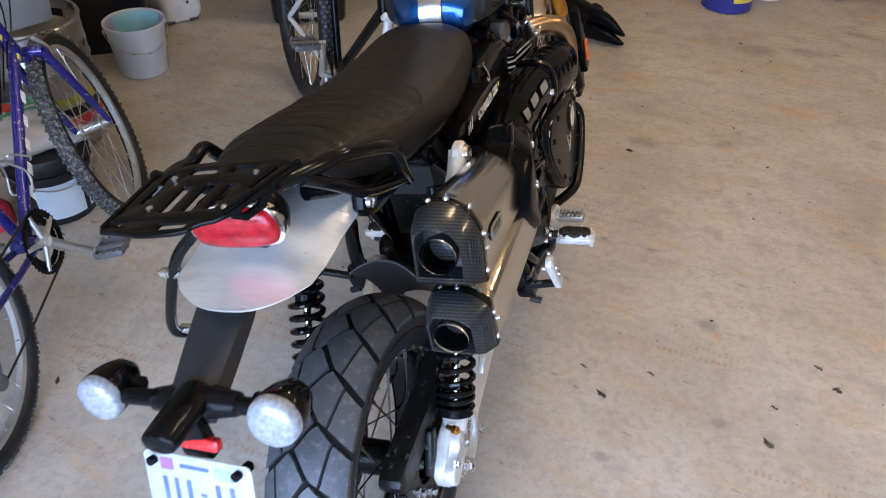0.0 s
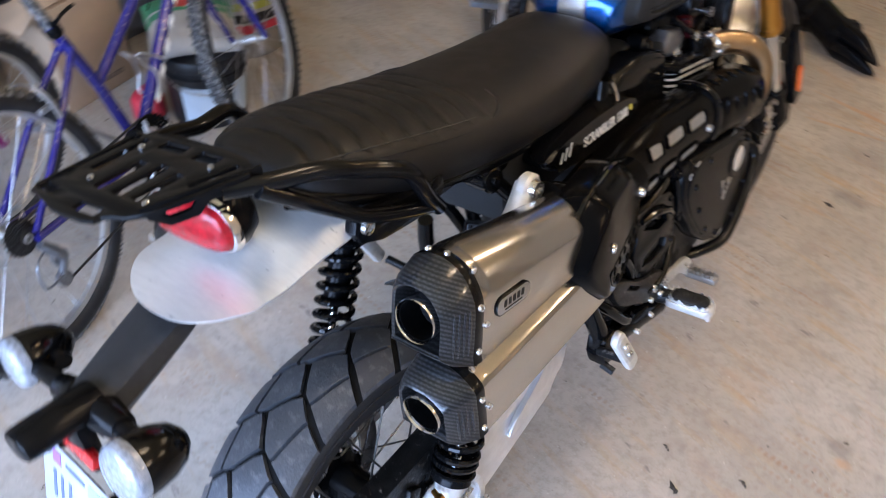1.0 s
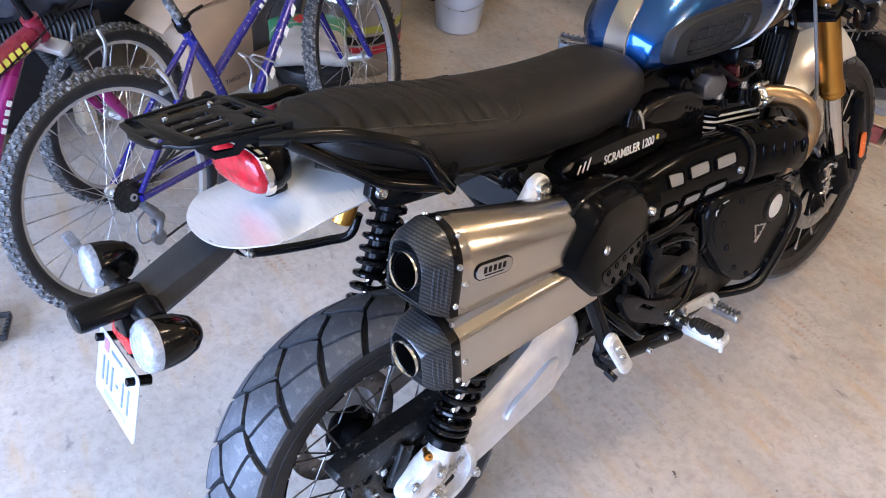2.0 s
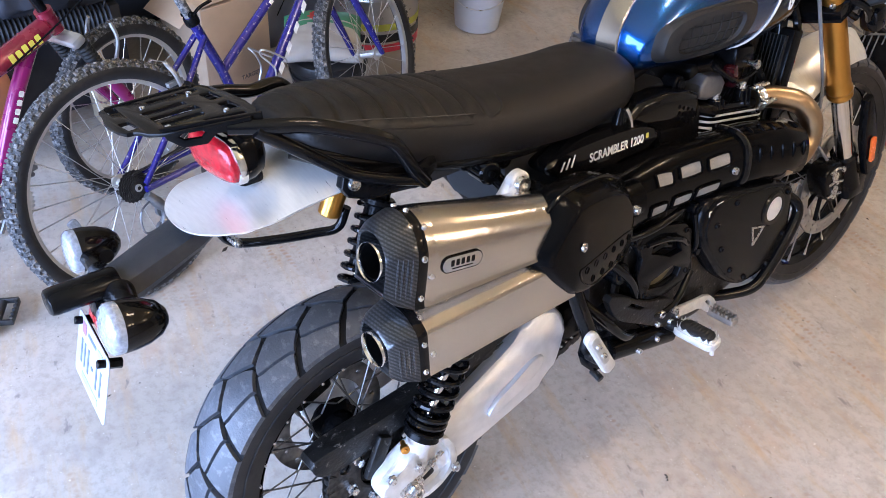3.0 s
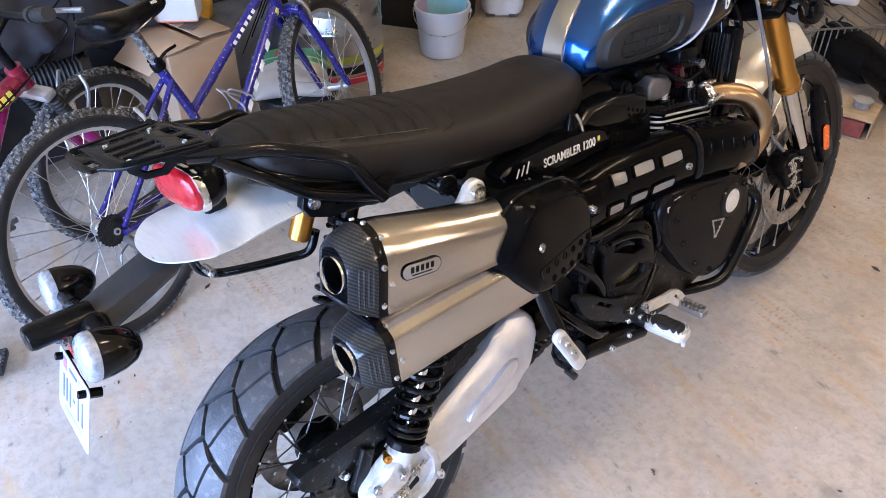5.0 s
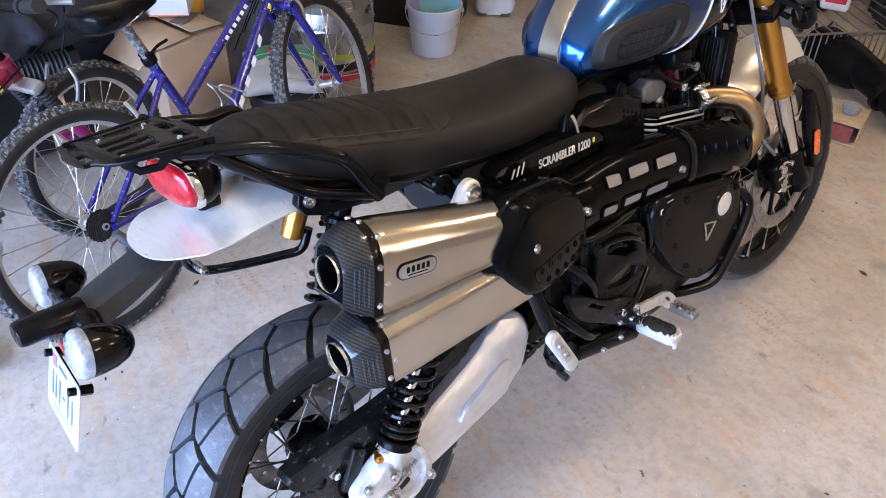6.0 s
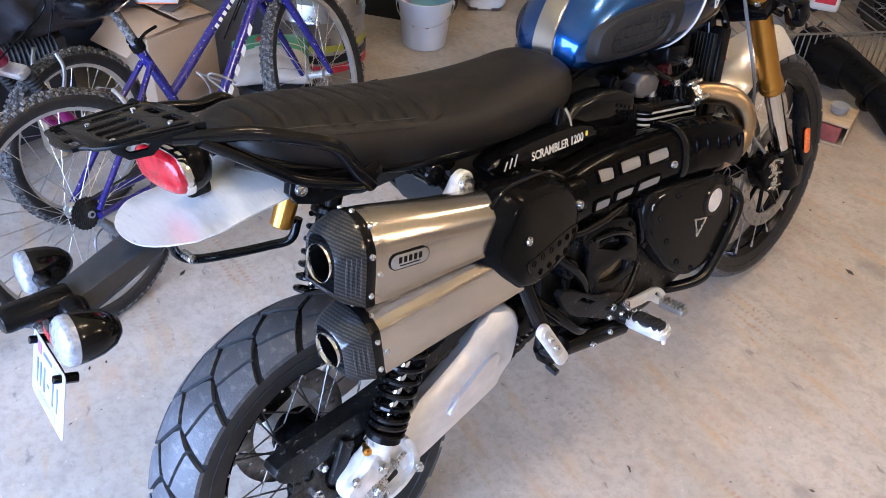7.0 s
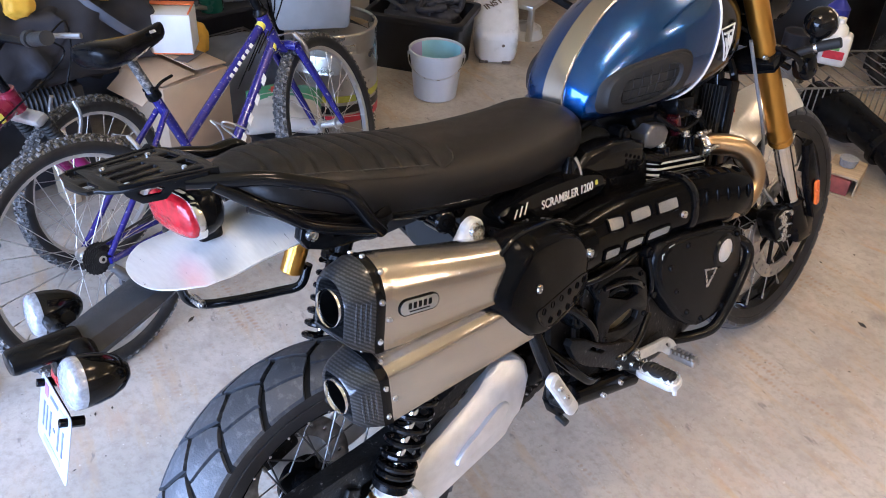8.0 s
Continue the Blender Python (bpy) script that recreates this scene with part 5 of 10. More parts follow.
# finned cylinders with machined edges
fin_dir = (0, 1, -0.19)
for k in range(6):
    bm = bmesh.new()
    z = 0.7365 - 0.0135 * k
    m = frame_m((0, 0.985, z), (1, 0, 0), fin_dir)
    prism(bm, slot(0, 0, 0.232, 0.225, 0.03), "z", -0.0028, 0.0028, 0.001, m=m)
    part("fin", bm, M["satin"], engine)
    bm = bmesh.new()
    merge(bm, holed("edge", [slot(0, 0, 0.2335, 0.2265, 0.03), slot(0, 0, 0.226, 0.219, 0.028)], 0.0044, m, 0.0002))
    part("fin_edge", bm, M["alu_cast"], engine, "machined bright fin edge")
bm = bmesh.new()
prism(bm, slot(0, 0, 0.20, 0.195, 0.03), "z", -0.13, 0.012, 0.004, m=frame_m((0, 0.985, 0.742), (1, 0, 0), fin_dir))
part("cylinder_block", bm, M["satin"], engine)
bm = bmesh.new()
prism(bm, slot(0, 0, 0.228, 0.222, 0.03), "z", -0.010, 0.011, 0.005, m=frame_m((0, 0.985, 0.748), (1, 0, 0), fin_dir))
part("cylinder_head", bm, M["gloss"], engine, "black cylinder head")
for y, zt_ in ((0.926, 0.782), (1.020, 0.780)):
    bm = bmesh.new()
    rod(bm, (0.096, y, 0.750), (0.096, y, zt_), 0.017, 0.0145, seg=18, bevel=0.003)
    for dy in (-0.008, 0.008):
        box(bm, (0.108, y + dy, zt_ - 0.018), (0.014, 0.005, 0.032), 0.0015)
    boss = part("head_bolt_boss", bm, M["gloss"], engine)
    bm = bmesh.new()
    lathe(bm, [(0.0125, 0), (0.0125, 0.003), (0.0092, 0.004), (0.0092, 0.010), (0.0070, 0.0125), (0, 0.0125)], (0.096, y, zt_), (0, 0, 1), 6)
    part("bolt", bm, M["bolt"], engine)
bm = bmesh.new()
box(bm, (0.03, 0.795, 0.735), (0.16, 0.145, 0.11), 0.012, (0, 0, 0), 3)
part("starter_cover", bm, M["satin"], engine, "black cover behind the cylinders")
bm = bmesh.new()
box(bm, (0, 0.965, 0.815), (0.15, 0.20, 0.07), 0.02, (-9, 0, 0), 3)
part("cam_cover", bm, M["satin"], engine)
bm = bmesh.new()
prism(bm, [(0.866, 0.796), (0.866, 0.826), (0.886, 0.842), (0.934, 0.832), (0.950, 0.812), (0.938, 0.786), (0.890, 0.786)], "x", 0.050, 0.104, 0.010, 4)
part("throttle_body_cover", bm, M["grey_dark"], engine, "grey throttle body cover")
bm = bmesh.new()
rod(bm, (0.06, 0.80, 0.845), (0.098, 0.80, 0.845), 0.018, seg=22, bevel=0.004)
rod(bm, (0.098, 0.80, 0.845), (0.104, 0.80, 0.845), 0.012, seg=22, bevel=0.003)
part("sensor_cap", bm, M["satin"], engine)
bm = bmesh.new()
box(bm, (0.085, 0.990, 0.812), (0.030, 0.026, 0.052), 0.009, (18, 0, 12))
part("coil_cap", bm, M["wine"], engine, "dark wine-red coil cap")
bm = bmesh.new()
box(bm, (0.065, 1.02, 0.845), (0.06, 0.07, 0.05), 0.01, (-8, 0, 0))
tube(bm, [(0.10, 0.90, 0.86), (0.115, 0.95, 0.82), (0.10, 1.01, 0.80), (0.09, 1.07, 0.80)], 0.006, 8)
tube(bm, [(0.06, 1.06, 0.84), (0.09, 1.10, 0.78), (0.07, 1.13, 0.70), (0.05, 1.14, 0.55)], 0.009, 8)
tube(bm, [(0.05, 0.80, 0.80), (0.10, 0.86, 0.775), (0.115, 0.90, 0.76)], 0.010, 8)
part("wiring", bm, M["satin"], engine)
bm = bmesh.new()
lathe(bm, [(0.007, 0), (0.010, 0.003), (0.010, 0.01), (0, 0.011)], (0.110, 1.034, 0.832), (1, 0, 0), 12)
rod(bm, (0.096, 1.034, 0.832), (0.112, 1.034, 0.832), 0.005)
part("tank_mount_bolt", bm, M["bolt"], engine)

# engine side: sprocket cover, brackets, lower parts
bm = bmesh.new()
prism(bm, [(0.570, 0.545), (0.60, 0.600), (0.65, 0.608), (0.73, 0.580), (0.756, 0.520), (0.745, 0.450), (0.70, 0.425), (0.63, 0.432), (0.585, 0.480)], "x", 0.13, 0.170, 0.008, 2, round_n=2)
spc = part("sprocket_cover", bm, M["grime"], engine, "grimy black sprocket cover")
plate_out = [(0.580, 0.600), (0.612, 0.616), (0.650, 0.616), (0.730, 0.590), (0.752, 0.566), (0.760, 0.486), (0.742, 0.450), (0.690, 0.440), (0.640, 0.444), (0.606, 0.462), (0.592, 0.520), (0.604, 0.560)]
bm = holed("hoop", [plate_out, [(0.622, 0.474), (0.634, 0.494), (0.700, 0.506), (0.732, 0.486), (0.722, 0.466), (0.680, 0.460)], [(0.624, 0.560), (0.634, 0.586), (0.690, 0.580), (0.722, 0.556), (0.730, 0.526), (0.690, 0.526)]], 0.010, frame_m((0.188, 0, 0), (0, 1, 0), (0, 0, 1)), 0.003)
part("cover_frame", bm, M["satin"], engine, "black pressed cover frame with two openings")
bm = bmesh.new()
prism(bm, [(0.622, 0.466), (0.636, 0.490), (0.702, 0.499), (0.728, 0.484), (0.690, 0.466), (0.650, 0.462)], "x", 0.174, 0.180, 0.002)
part("cover_window", bm, M["gold_plate"], engine, "tarnished inner cover plate")
bm = bmesh.new()
tube(bm, [(0.197, 0.612, 0.590), (0.205, 0.66, 0.588), (0.206, 0.705, 0.570), (0.200, 0.735, 0.545)], 0.0065, 8)
tube(bm, [(0.175, 0.640, 0.548), (0.182, 0.67, 0.560), (0.180, 0.70, 0.545)], 0.010, 8)
part("cover_hose", bm, M["gloss"], engine)
for y, z in ((0.600, 0.590), (0.735, 0.575), (0.748, 0.47), (0.615, 0.465)):
    bm = bmesh.new()
    bolt(bm, (0.194, y, z), (1, 0, 0), 0.0065, 0.005)
    part("bolt", bm, M["satin"], engine)
bm = bmesh.new()
tube(bm, [(0.12, 0.62, 0.62), (0.15, 0.70, 0.60), (0.15, 0.78, 0.60), (0.13, 0.85, 0.63)], 0.011, 8)
tube(bm, [(0.14, 0.58, 0.60), (0.165, 0.56, 0.52), (0.15, 0.57, 0.42)], 0.009, 8)
tube(bm, [(0.15, 0.78, 0.36), (0.165, 0.80, 0.44), (0.17, 0.77, 0.50)], 0.007, 8)
box(bm, (0.12, 0.66, 0.375), (0.10, 0.20, 0.09), 0.015)
box(bm, (0.13, 0.80, 0.335), (0.08, 0.14, 0.06), 0.012)
prism(bm, [(0.50, 0.62), (0.56, 0.63), (0.60, 0.52), (0.60, 0.40), (0.55, 0.36), (0.50, 0.42)], "x", 0.10, 0.15, 0.008)
part("lower_frame_plate", bm, M["grime"], moto)

bm = bmesh.new()
rod(bm, (0.140, 0.552, 0.541), (0.188, 0.552, 0.541), 0.024, seg=22, bevel=0.004)
rod(bm, (0.188, 0.552, 0.541), (0.193, 0.552, 0.541), 0.013, seg=6, bevel=0.002)
part("reservoir_cap", bm, M["satin"], moto)
for pts, r in (([(0.16, 0.50, 0.60), (0.185, 0.54, 0.56), (0.19, 0.585, 0.50), (0.18, 0.60, 0.43)], 0.010), ([(0.15, 0.53, 0.66), (0.18, 0.56, 0.62), (0.20, 0.62, 0.625), (0.195, 0.70, 0.628), (0.17, 0.76, 0.615)], 0.0085), ([(0.18, 0.62, 0.42), (0.20, 0.66, 0.40), (0.20, 0.72, 0.41), (0.185, 0.78, 0.45)], 0.0075), ([(0.17, 0.79, 0.47), (0.195, 0.775, 0.53), (0.19, 0.765, 0.60)], 0.006), ([(0.16, 0.47, 0.50), (0.19, 0.50, 0.46), (0.20, 0.55, 0.40), (0.185, 0.60, 0.37)], 0.011)):
    bm = bmesh.new()
    tube(bm, pts, r, 10)
    part("hose", bm, M["gloss"], moto)
for k, (y, z) in enumerate(((0.588, 0.605), (0.595, 0.455), (0.775, 0.605), (0.785, 0.50), (0.70, 0.395), (0.635, 0.385))):
    bm = bmesh.new()
    rod(bm, (0.150, y, z), (0.190, y, z), 0.014, seg=14, bevel=0.003)
    rod(bm, (0.190, y, z), (0.196, y, z), 0.009, seg=6, bevel=0.001)
    part("mount_boss", bm, M["satin"], moto)
# ---- frame tubes ----
bm = bmesh.new()
for s in (1, -1):
    tube(bm, [(s * 0.115, 0.50, 0.60), (s * 0.12, 0.52, 0.48), (s * 0.125, 0.55, 0.37), (s * 0.13, 0.66, 0.315), (s * 0.135, 0.85, 0.305), (s * 0.125, 1.00, 0.325), (s * 0.10, 1.10, 0.42), (s * 0.08, 1.16, 0.60), (s * 0.06, 1.20, 0.80), (s * 0.04, 1.22, 0.96)], 0.015, 12)
    tube(bm, [(s * 0.04, 1.18, 0.95), (s * 0.03, 1.05, 0.91), (s * 0.03, 0.85, 0.895), (s * 0.05, 0.62, 0.86), (s * 0.105, 0.40, 0.85), (s * 0.10, 0.20, 0.88), (s * 0.085, 0.02, 0.94), (s * 0.06, -0.05, 0.97)], 0.014, 12)
    tube(bm, [(s * 0.12, 0.52, 0.47), (s * 0.125, 0.44, 0.62), (s * 0.12, 0.34, 0.76), (s * 0.10, 0.26, 0.87)], 0.013, 12)
    tube(bm, [(s * 0.105, 0.62, 0.85), (s * 0.115, 0.57, 0.72), (s * 0.115, 0.54, 0.60)], 0.014, 12)
rod(bm, (0, 1.17, 0.80), (0, 1.27, 1.06), 0.032, seg=20)
tube(bm, [(0, 1.2, 0.97), (0, 0.95, 0.93), (0, 0.7, 0.88)], 0.02, 12)
part("frame", bm, M["gloss"], moto, "gloss black tubular steel frame")
for x, y, z, r in ((0.120, 0.279, 0.836, 0.021), (0.100, 0.245, 0.859, 0.014), (0.100, 0.326, 0.839, 0.017)):
    bm = bmesh.new()
    lathe(bm, [(0, 0.0), (r * 0.8, 0.0), (r, -0.004), (r, -0.05), (r * 0.7, -0.055), (0, -0.055)], (x, y, z), (1, -0.2, 0.1), 20)
    lug = part("frame_lug", bm, M["gloss"], moto)
    bm = bmesh.new()
    bolt(bm, (x, y, z), (1, -0.2, 0.1), 0.007, 0.005)
    part("bolt", bm, M["satin"], lug)
bm = bmesh.new()
box(bm, (0, 0.50, 0.78), (0.19, 0.34, 0.15), 0.03)
box(bm, (0, 0.28, 0.865), (0.17, 0.30, 0.06), 0.02)
box(bm, (0, 0.72, 0.80), (0.16, 0.16, 0.12), 0.03)
part("airbox", bm, M["dark"], moto)
# inner mudguard over the rear tyre
bm = bmesh.new()
rings = []
for i in range(16):
    a = radians(20 + 34 * i / 15)
    r = 0.375 + 0.03 * max(0, (a - 1.2))
    cy_, cz_ = r * math.cos(a), 0.33 + r * math.sin(a) * 1.02
    n_ = Vector((0, math.cos(a), math.sin(a)))
    ring = []
    for u in [-1 + 2 * j / 10 for j in range(11)]:
        ring.append(Vector((u * 0.072, cy_, cz_)) - n_ * 0.03 * u * u)
    for u in [1 - 2 * j / 10 for j in range(11)]:
        ring.append(Vector((u * 0.072, cy_, cz_)) - n_ * (0.03 * u * u + 0.004))
    rings.append(ring)
loft(bm, rings)
part("inner_mudguard", bm, M["plastic"], moto, "grey-black inner mudguard")

# side panel with the model lettering
bm = bmesh.new()
SP = [(0.386, 0.808), (0.397, 0.824), (0.45, 0.831), (0.54, 0.830), (0.62, 0.822), (0.668, 0.806), (0.686, 0.790), (0.672, 0.774), (0.60, 0.772), (0.50, 0.772), (0.415, 0.788)]
prism(bm, SP, "x", 0.09, 0.146, 0.013, 5, round_n=3)
side = part("side_panel", bm, M["gloss"], moto, "gloss black side panel with white model lettering")
direction, upw = Vector((-0.004, 1, -0.050)), Vector((-0.02, 0.050, 1))
bm = letters("SCRAMBLER 1200", 0.0245, 0.0004, frame_m((0.1468, 0.490, 0.8025), direction, upw), 0.148, 0.021)
part("lettering", bm, M["decal_white"], side, "white letters", 0)
bm = bmesh.new()
for k in range(3):
    prism(bm, [(0, 0), (0.0035, 0), (0.0115, 0.016 + 0.003 * k), (0.008, 0.016 + 0.003 * k)], "z", 0, 0.0008, 0, m=frame_m((0.1466, 0.416 + 0.013 * k, 0.801), direction, upw))
part("slash_mark", bm, M["decal_white"], side)
bm = bmesh.new()
prism(bm, slot(0.004, 0, 0.007, 0.010, 0.002), "z", 0, 0.0008, 0, m=frame_m((0.1462, 0.644, 0.799), direction, upw))
part("yellow_mark", bm, M["decal_yellow"], side)
bm = bmesh.new()
prism(bm, [(0.625, 0.822), (0.648, 0.842), (0.668, 0.851), (0.74, 0.852), (0.80, 0.840), (0.842, 0.822), (0.846, 0.770), (0.80, 0.756), (0.72, 0.776), (0.672, 0.792)], "x", 0.05, 0.120, 0.016, 5)
intake = part("intake_cover", bm, M["gloss"], moto, "gloss black throttle side cover")
# thin discs on the cover, coloured near-black for the shade of small holes
bm = bmesh.new()
for i in range(3):
    for j in range(4):
        lathe(bm, [(0, 0.0006), (0.0045, 0.0006), (0.0052, -0.001)], (0.1195, 0.775 + 0.014 * j, 0.812 - 0.013 * i - 0.006 * j), (1, 0, 0), 10)
part("vent_hole", bm, M["soot_shade"], intake)
bm = bmesh.new()
tube(bm, [(0.135, 0.595, 0.865), (0.140, 0.602, 0.845), (0.138, 0.61, 0.822)], 0.005, 8)
part("seat_trim_pin", bm, M["chrome"], moto)

# ---- tank ----
XT = 0.007
TANK = [(0.675, 0.050, 0.900, 0.950), (0.680, 0.070, 0.893, 0.968), (0.694, 0.088, 0.887, 0.992), (0.724, 0.105, 0.881, 1.028), (0.768, 0.119, 0.876, 1.066), (0.818, 0.132, 0.872, 1.098), (0.87, 0.143, 0.868, 1.120), (0.94, 0.149, 0.864, 1.136), (1.02, 0.150, 0.862, 1.140), (1.09, 0.142, 0.866, 1.130), (1.15, 0.126, 0.876, 1.108), (1.200, 0.098, 0.895, 1.078), (1.220, 0.050, 0.93, 1.03)]
NT = 2.35
PADY, PADZ = 0.822, 0.955


def tank_skin(y, z, side_, out=0.0):
    hw, zb, zt = lerp_table(TANK, y)
    zm, hz = (zb + zt) / 2, (zt - zb) / 2
    t = min(0.995, abs((z - zm) / hz))
    return Vector((XT + side_ * (hw * (1 - t ** NT) ** (1 / NT) + out), y, z))


def black_line(z):
    return 0.975 + 0.42 * (z - 0.872) + 0.5 * max(0, z - 1.02) ** 2


bm = bmesh.new()
rings = []
ny = 90
for i in range(ny + 1):
    y = 0.675 + 0.545 * i / ny
    hw, zb, zt = lerp_table(TANK, y)
    rings.append(super_ring(XT, (zb + zt) / 2, hw, (zt - zb) / 2, NT, 72, y))
loft(bm, rings)
for f in bm.faces:
    c = f.calc_center_median()
    f.material_index = 1 if c.y > black_line(c.z) and c.z < 1.128 - 0.0 * c.y else 0
tank = part("fuel_tank", bm, [M["blue"], M["paint_black"]], moto, "metallic blue fuel tank with black front and white pinstripe", 50)
for s in (1, -1):
    bm = bmesh.new()
    tube(bm, [tank_skin(black_line(z), z, s, 0.0005) for z in [0.868 + 0.0125 * i for i in range(20)]], 0.0030, 6, smooth=False)
    part("pinstripe", bm, M["white_line"], tank, "white pinstripe")
    # knee pad
    bm = bmesh.new()
    n1, n2 = 22, 40
    core = []
    for i in range(n1 + 1):
        q = i / n1
        row = []
        for j in range(n2):
            a = 2 * math.pi * j / n2
            c, s_ = math.cos(a), math.sin(a)
            e = 2 / 2.9
            u, v = q * math.copysign(abs(c) ** e, c), q * math.copysign(abs(s_) ** e, s_)
            y = PADY + 0.122 * u + 0.012 * v
            z = PADZ + 0.060 * v * (0.92 + 0.10 * u) + 0.004 * u
            tz = lerp_table(TANK, y)
            z = max(tz[1] + 0.016, min(z, tz[2] - 0.028))
            row.append((y, z, q))
        core.append(row)
    c0 = bm.verts.new(tank_skin(PADY, PADZ, s, 0.005))
    prev = None
    for row in core[1:]:
        vs = [bm.verts.new(tank_skin(y, z, s, 0.004 + 0.008 * (1 if 0.62 < q < 0.9 else 0.0) + (-0.006 if q > 0.985 else 0))) for y, z, q in row]
        for j in range(n2):
            k = (j + 1) % n2
            bm.faces.new((c0, vs[j], vs[k]) if prev is None else (prev[j], vs[j], vs[k], prev[k]))
        prev = vs
    pad = part("knee_pad", bm, M["rubber_soft"], tank, "black rubber knee pad with a square-ribbed centre")
    for i in range(7):
        for j in range(4):
            y, z = PADY - 0.064 + 0.0215 * i + 0.003 * j, PADZ - 0.031 + 0.0205 * j
            if ((y - PADY) / 0.085) ** 4 + ((z - PADZ) / 0.042) ** 4 > 1.15:
                continue
            bm = bmesh.new()
            cs = [tank_skin(y + a, z + b, s, 0.0060) for a, b in ((-0.009, -0.0085), (0.009, -0.0085), (0.009, 0.0085), (-0.009, 0.0085))]
            ds = [tank_skin(y + a, z + b, s, 0.003) for a, b in ((-0.0098, -0.0093), (0.0098, -0.0093), (0.0098, 0.0093), (-0.0098, 0.0093))]
            A, B = [bm.verts.new(p) for p in cs], [bm.verts.new(p) for p in ds]
            bm.faces.new(A)
            for k in range(4):
                bm.faces.new((A[k], A[(k + 1) % 4], B[(k + 1) % 4], B[k]))
            part("pad_rib", bm, M["rubber_soft"], pad, "", 0)
    # emblem on the black front: three-sided outline
    bm = bmesh.new()
    z0 = 0.985
    y0 = 1.078
    P = lambda a, b, o=0.0015: tank_skin(y0 + a, z0 + b, s, o)
    tube(bm, [P(-0.034, 0.036), P(0.0, 0.036), P(0.034, 0.036), P(0.018, 0.0), P(0.003, -0.038), P(-0.003, -0.038), P(-0.018, 0.0)], 0.0021, 6, True, n=2, smooth=False)
    tube(bm, [P(-0.020, 0.024), P(0.020, 0.024)], 0.0026, 6, smooth=False)
    tube(bm, [P(0.0, 0.022), P(0.0, -0.024)], 0.0026, 6, smooth=False)
    tube(bm, [P(-0.013, 0.014), P(-0.006, -0.006)], 0.0018, 6, smooth=False)
    tube(bm, [P(0.013, 0.014), P(0.006, -0.006)], 0.0018, 6, smooth=False)
    part("emblem", bm, M["white_line"], tank, "white triangular outline emblem")
# strap over the tank
bm = bmesh.new()
rings = []
for q in (0.898, 0.915, 0.935, 0.950):
    us = (-0.027, -0.0255, -0.012, 0, 0.012, 0.0255, 0.027)
    y = 0.6735 + 0.06 * max(0, q - 0.935)
    rings.append([Vector((XT + 0.004 + u, y - (0.0045 if abs(u) < 0.026 else 0.001), q)) for u in us] + [Vector((XT + 0.004 + u, y + 0.002, q)) for u in us[::-1]])
for i in range(34):
    y = 0.680 + 0.384 * i / 33
    hw, zb, zt = lerp_table(TANK, y)
    zm, hz = (zb + zt) / 2, (zt - zb) / 2
    row_t, row_b = [], []
    for u in us:
        t = min(0.98, abs(u) / hw)
        z = zm + hz * (1 - t ** NT) ** (1 / NT)
        row_t.append(Vector((XT + 0.004 + u, y - 0.002, z + (0.0045 if abs(u) < 0.026 else 0.001))))
        row_b.append(Vector((XT + 0.004 + u, y, z - 0.002)))
    rings.append(row_t + row_b[::-1])
loft(bm, rings)
part("tank_strap", bm, M["steel"], tank, "brushed metal strap along the tank")
bm = bmesh.new()
lathe(bm, [(0.0, 0.022), (0.026, 0.020), (0.030, 0.012), (0.031, -0.01)], (XT + 0.06, 1.06, 1.108), (0.25, 0, 1), 28)
part("filler_cap", bm, M["alu"], tank)

# ---- seat ----
SEAT = [(-0.050, 0.030, 0.980, 0.996), (-0.038, 0.070, 0.970, 1.008), (-0.004, 0.096, 0.950, 1.017), (0.06, 0.117, 0.925, 1.014), (0.16, 0.130, 0.895, 0.994), (0.28, 0.136, 0.870, 0.967), (0.40, 0.136, 0.850, 0.947), (0.50, 0.130, 0.838, 0.938), (0.58, 0.120, 0.838, 0.936), (0.640, 0.110, 0.845, 0.938), (0.676, 0.092, 0.858, 0.932), (0.690, 0.055, 0.88, 0.915)]


def seat_z(y, u):
    """Top of the seat at a share u of its half width, with padded ribs on the rear half."""
    hw, zb, zt = lerp_table(SEAT, y)
    z = zt - (zt - zb) * 0.34 * abs(u) ** 3.2
    return z


def rib(y, u):
    # sewn channels straight across the rear half, bending a little back at the edges
    if y < -0.05 or y > 0.33 or abs(u) > 0.94:
        return 0.0
    p = (y + 0.022 * u * u - 0.006) / 0.0365
    fade = max(0, min(1, (0.315 - y) / 0.03, (y + 0.04) / 0.03, (0.94 - abs(u)) / 0.05))
    return -0.0046 * fade * math.exp(-((p - round(p)) / 0.095) ** 2) + 0.0007 * fade * math.cos(2 * math.pi * (p - 0.5))


bm = bmesh.new()
rings = []
for i in range(280):
    y = -0.050 + 0.740 * i / 279
    hw, zb, zt = lerp_table(SEAT, y)
    ring = []
    for j in range(33):
        u = -1 + 2 * j / 32
        ring.append(Vector((XC + hw * u, y, seat_z(y, u) + rib(y, u))))
    ring += [Vector((XC + hw * 1.04, y, zb + (zt - zb) * 0.42)), Vector((XC + hw * 1.03, y, zb + (zt - zb) * 0.2)), Vector((XC + hw * 0.96, y, zb)), Vector((XC - hw * 0.96, y, zb)), Vector((XC - hw * 1.03, y, zb + (zt - zb) * 0.2)), Vector((XC - hw * 1.04, y, zb + (zt - zb) * 0.42))]
    rings.append(ring)
loft(bm, rings)
seat = part("seat", bm, M["vinyl"], moto, "black ribbed bench seat with stitched edge", 60)
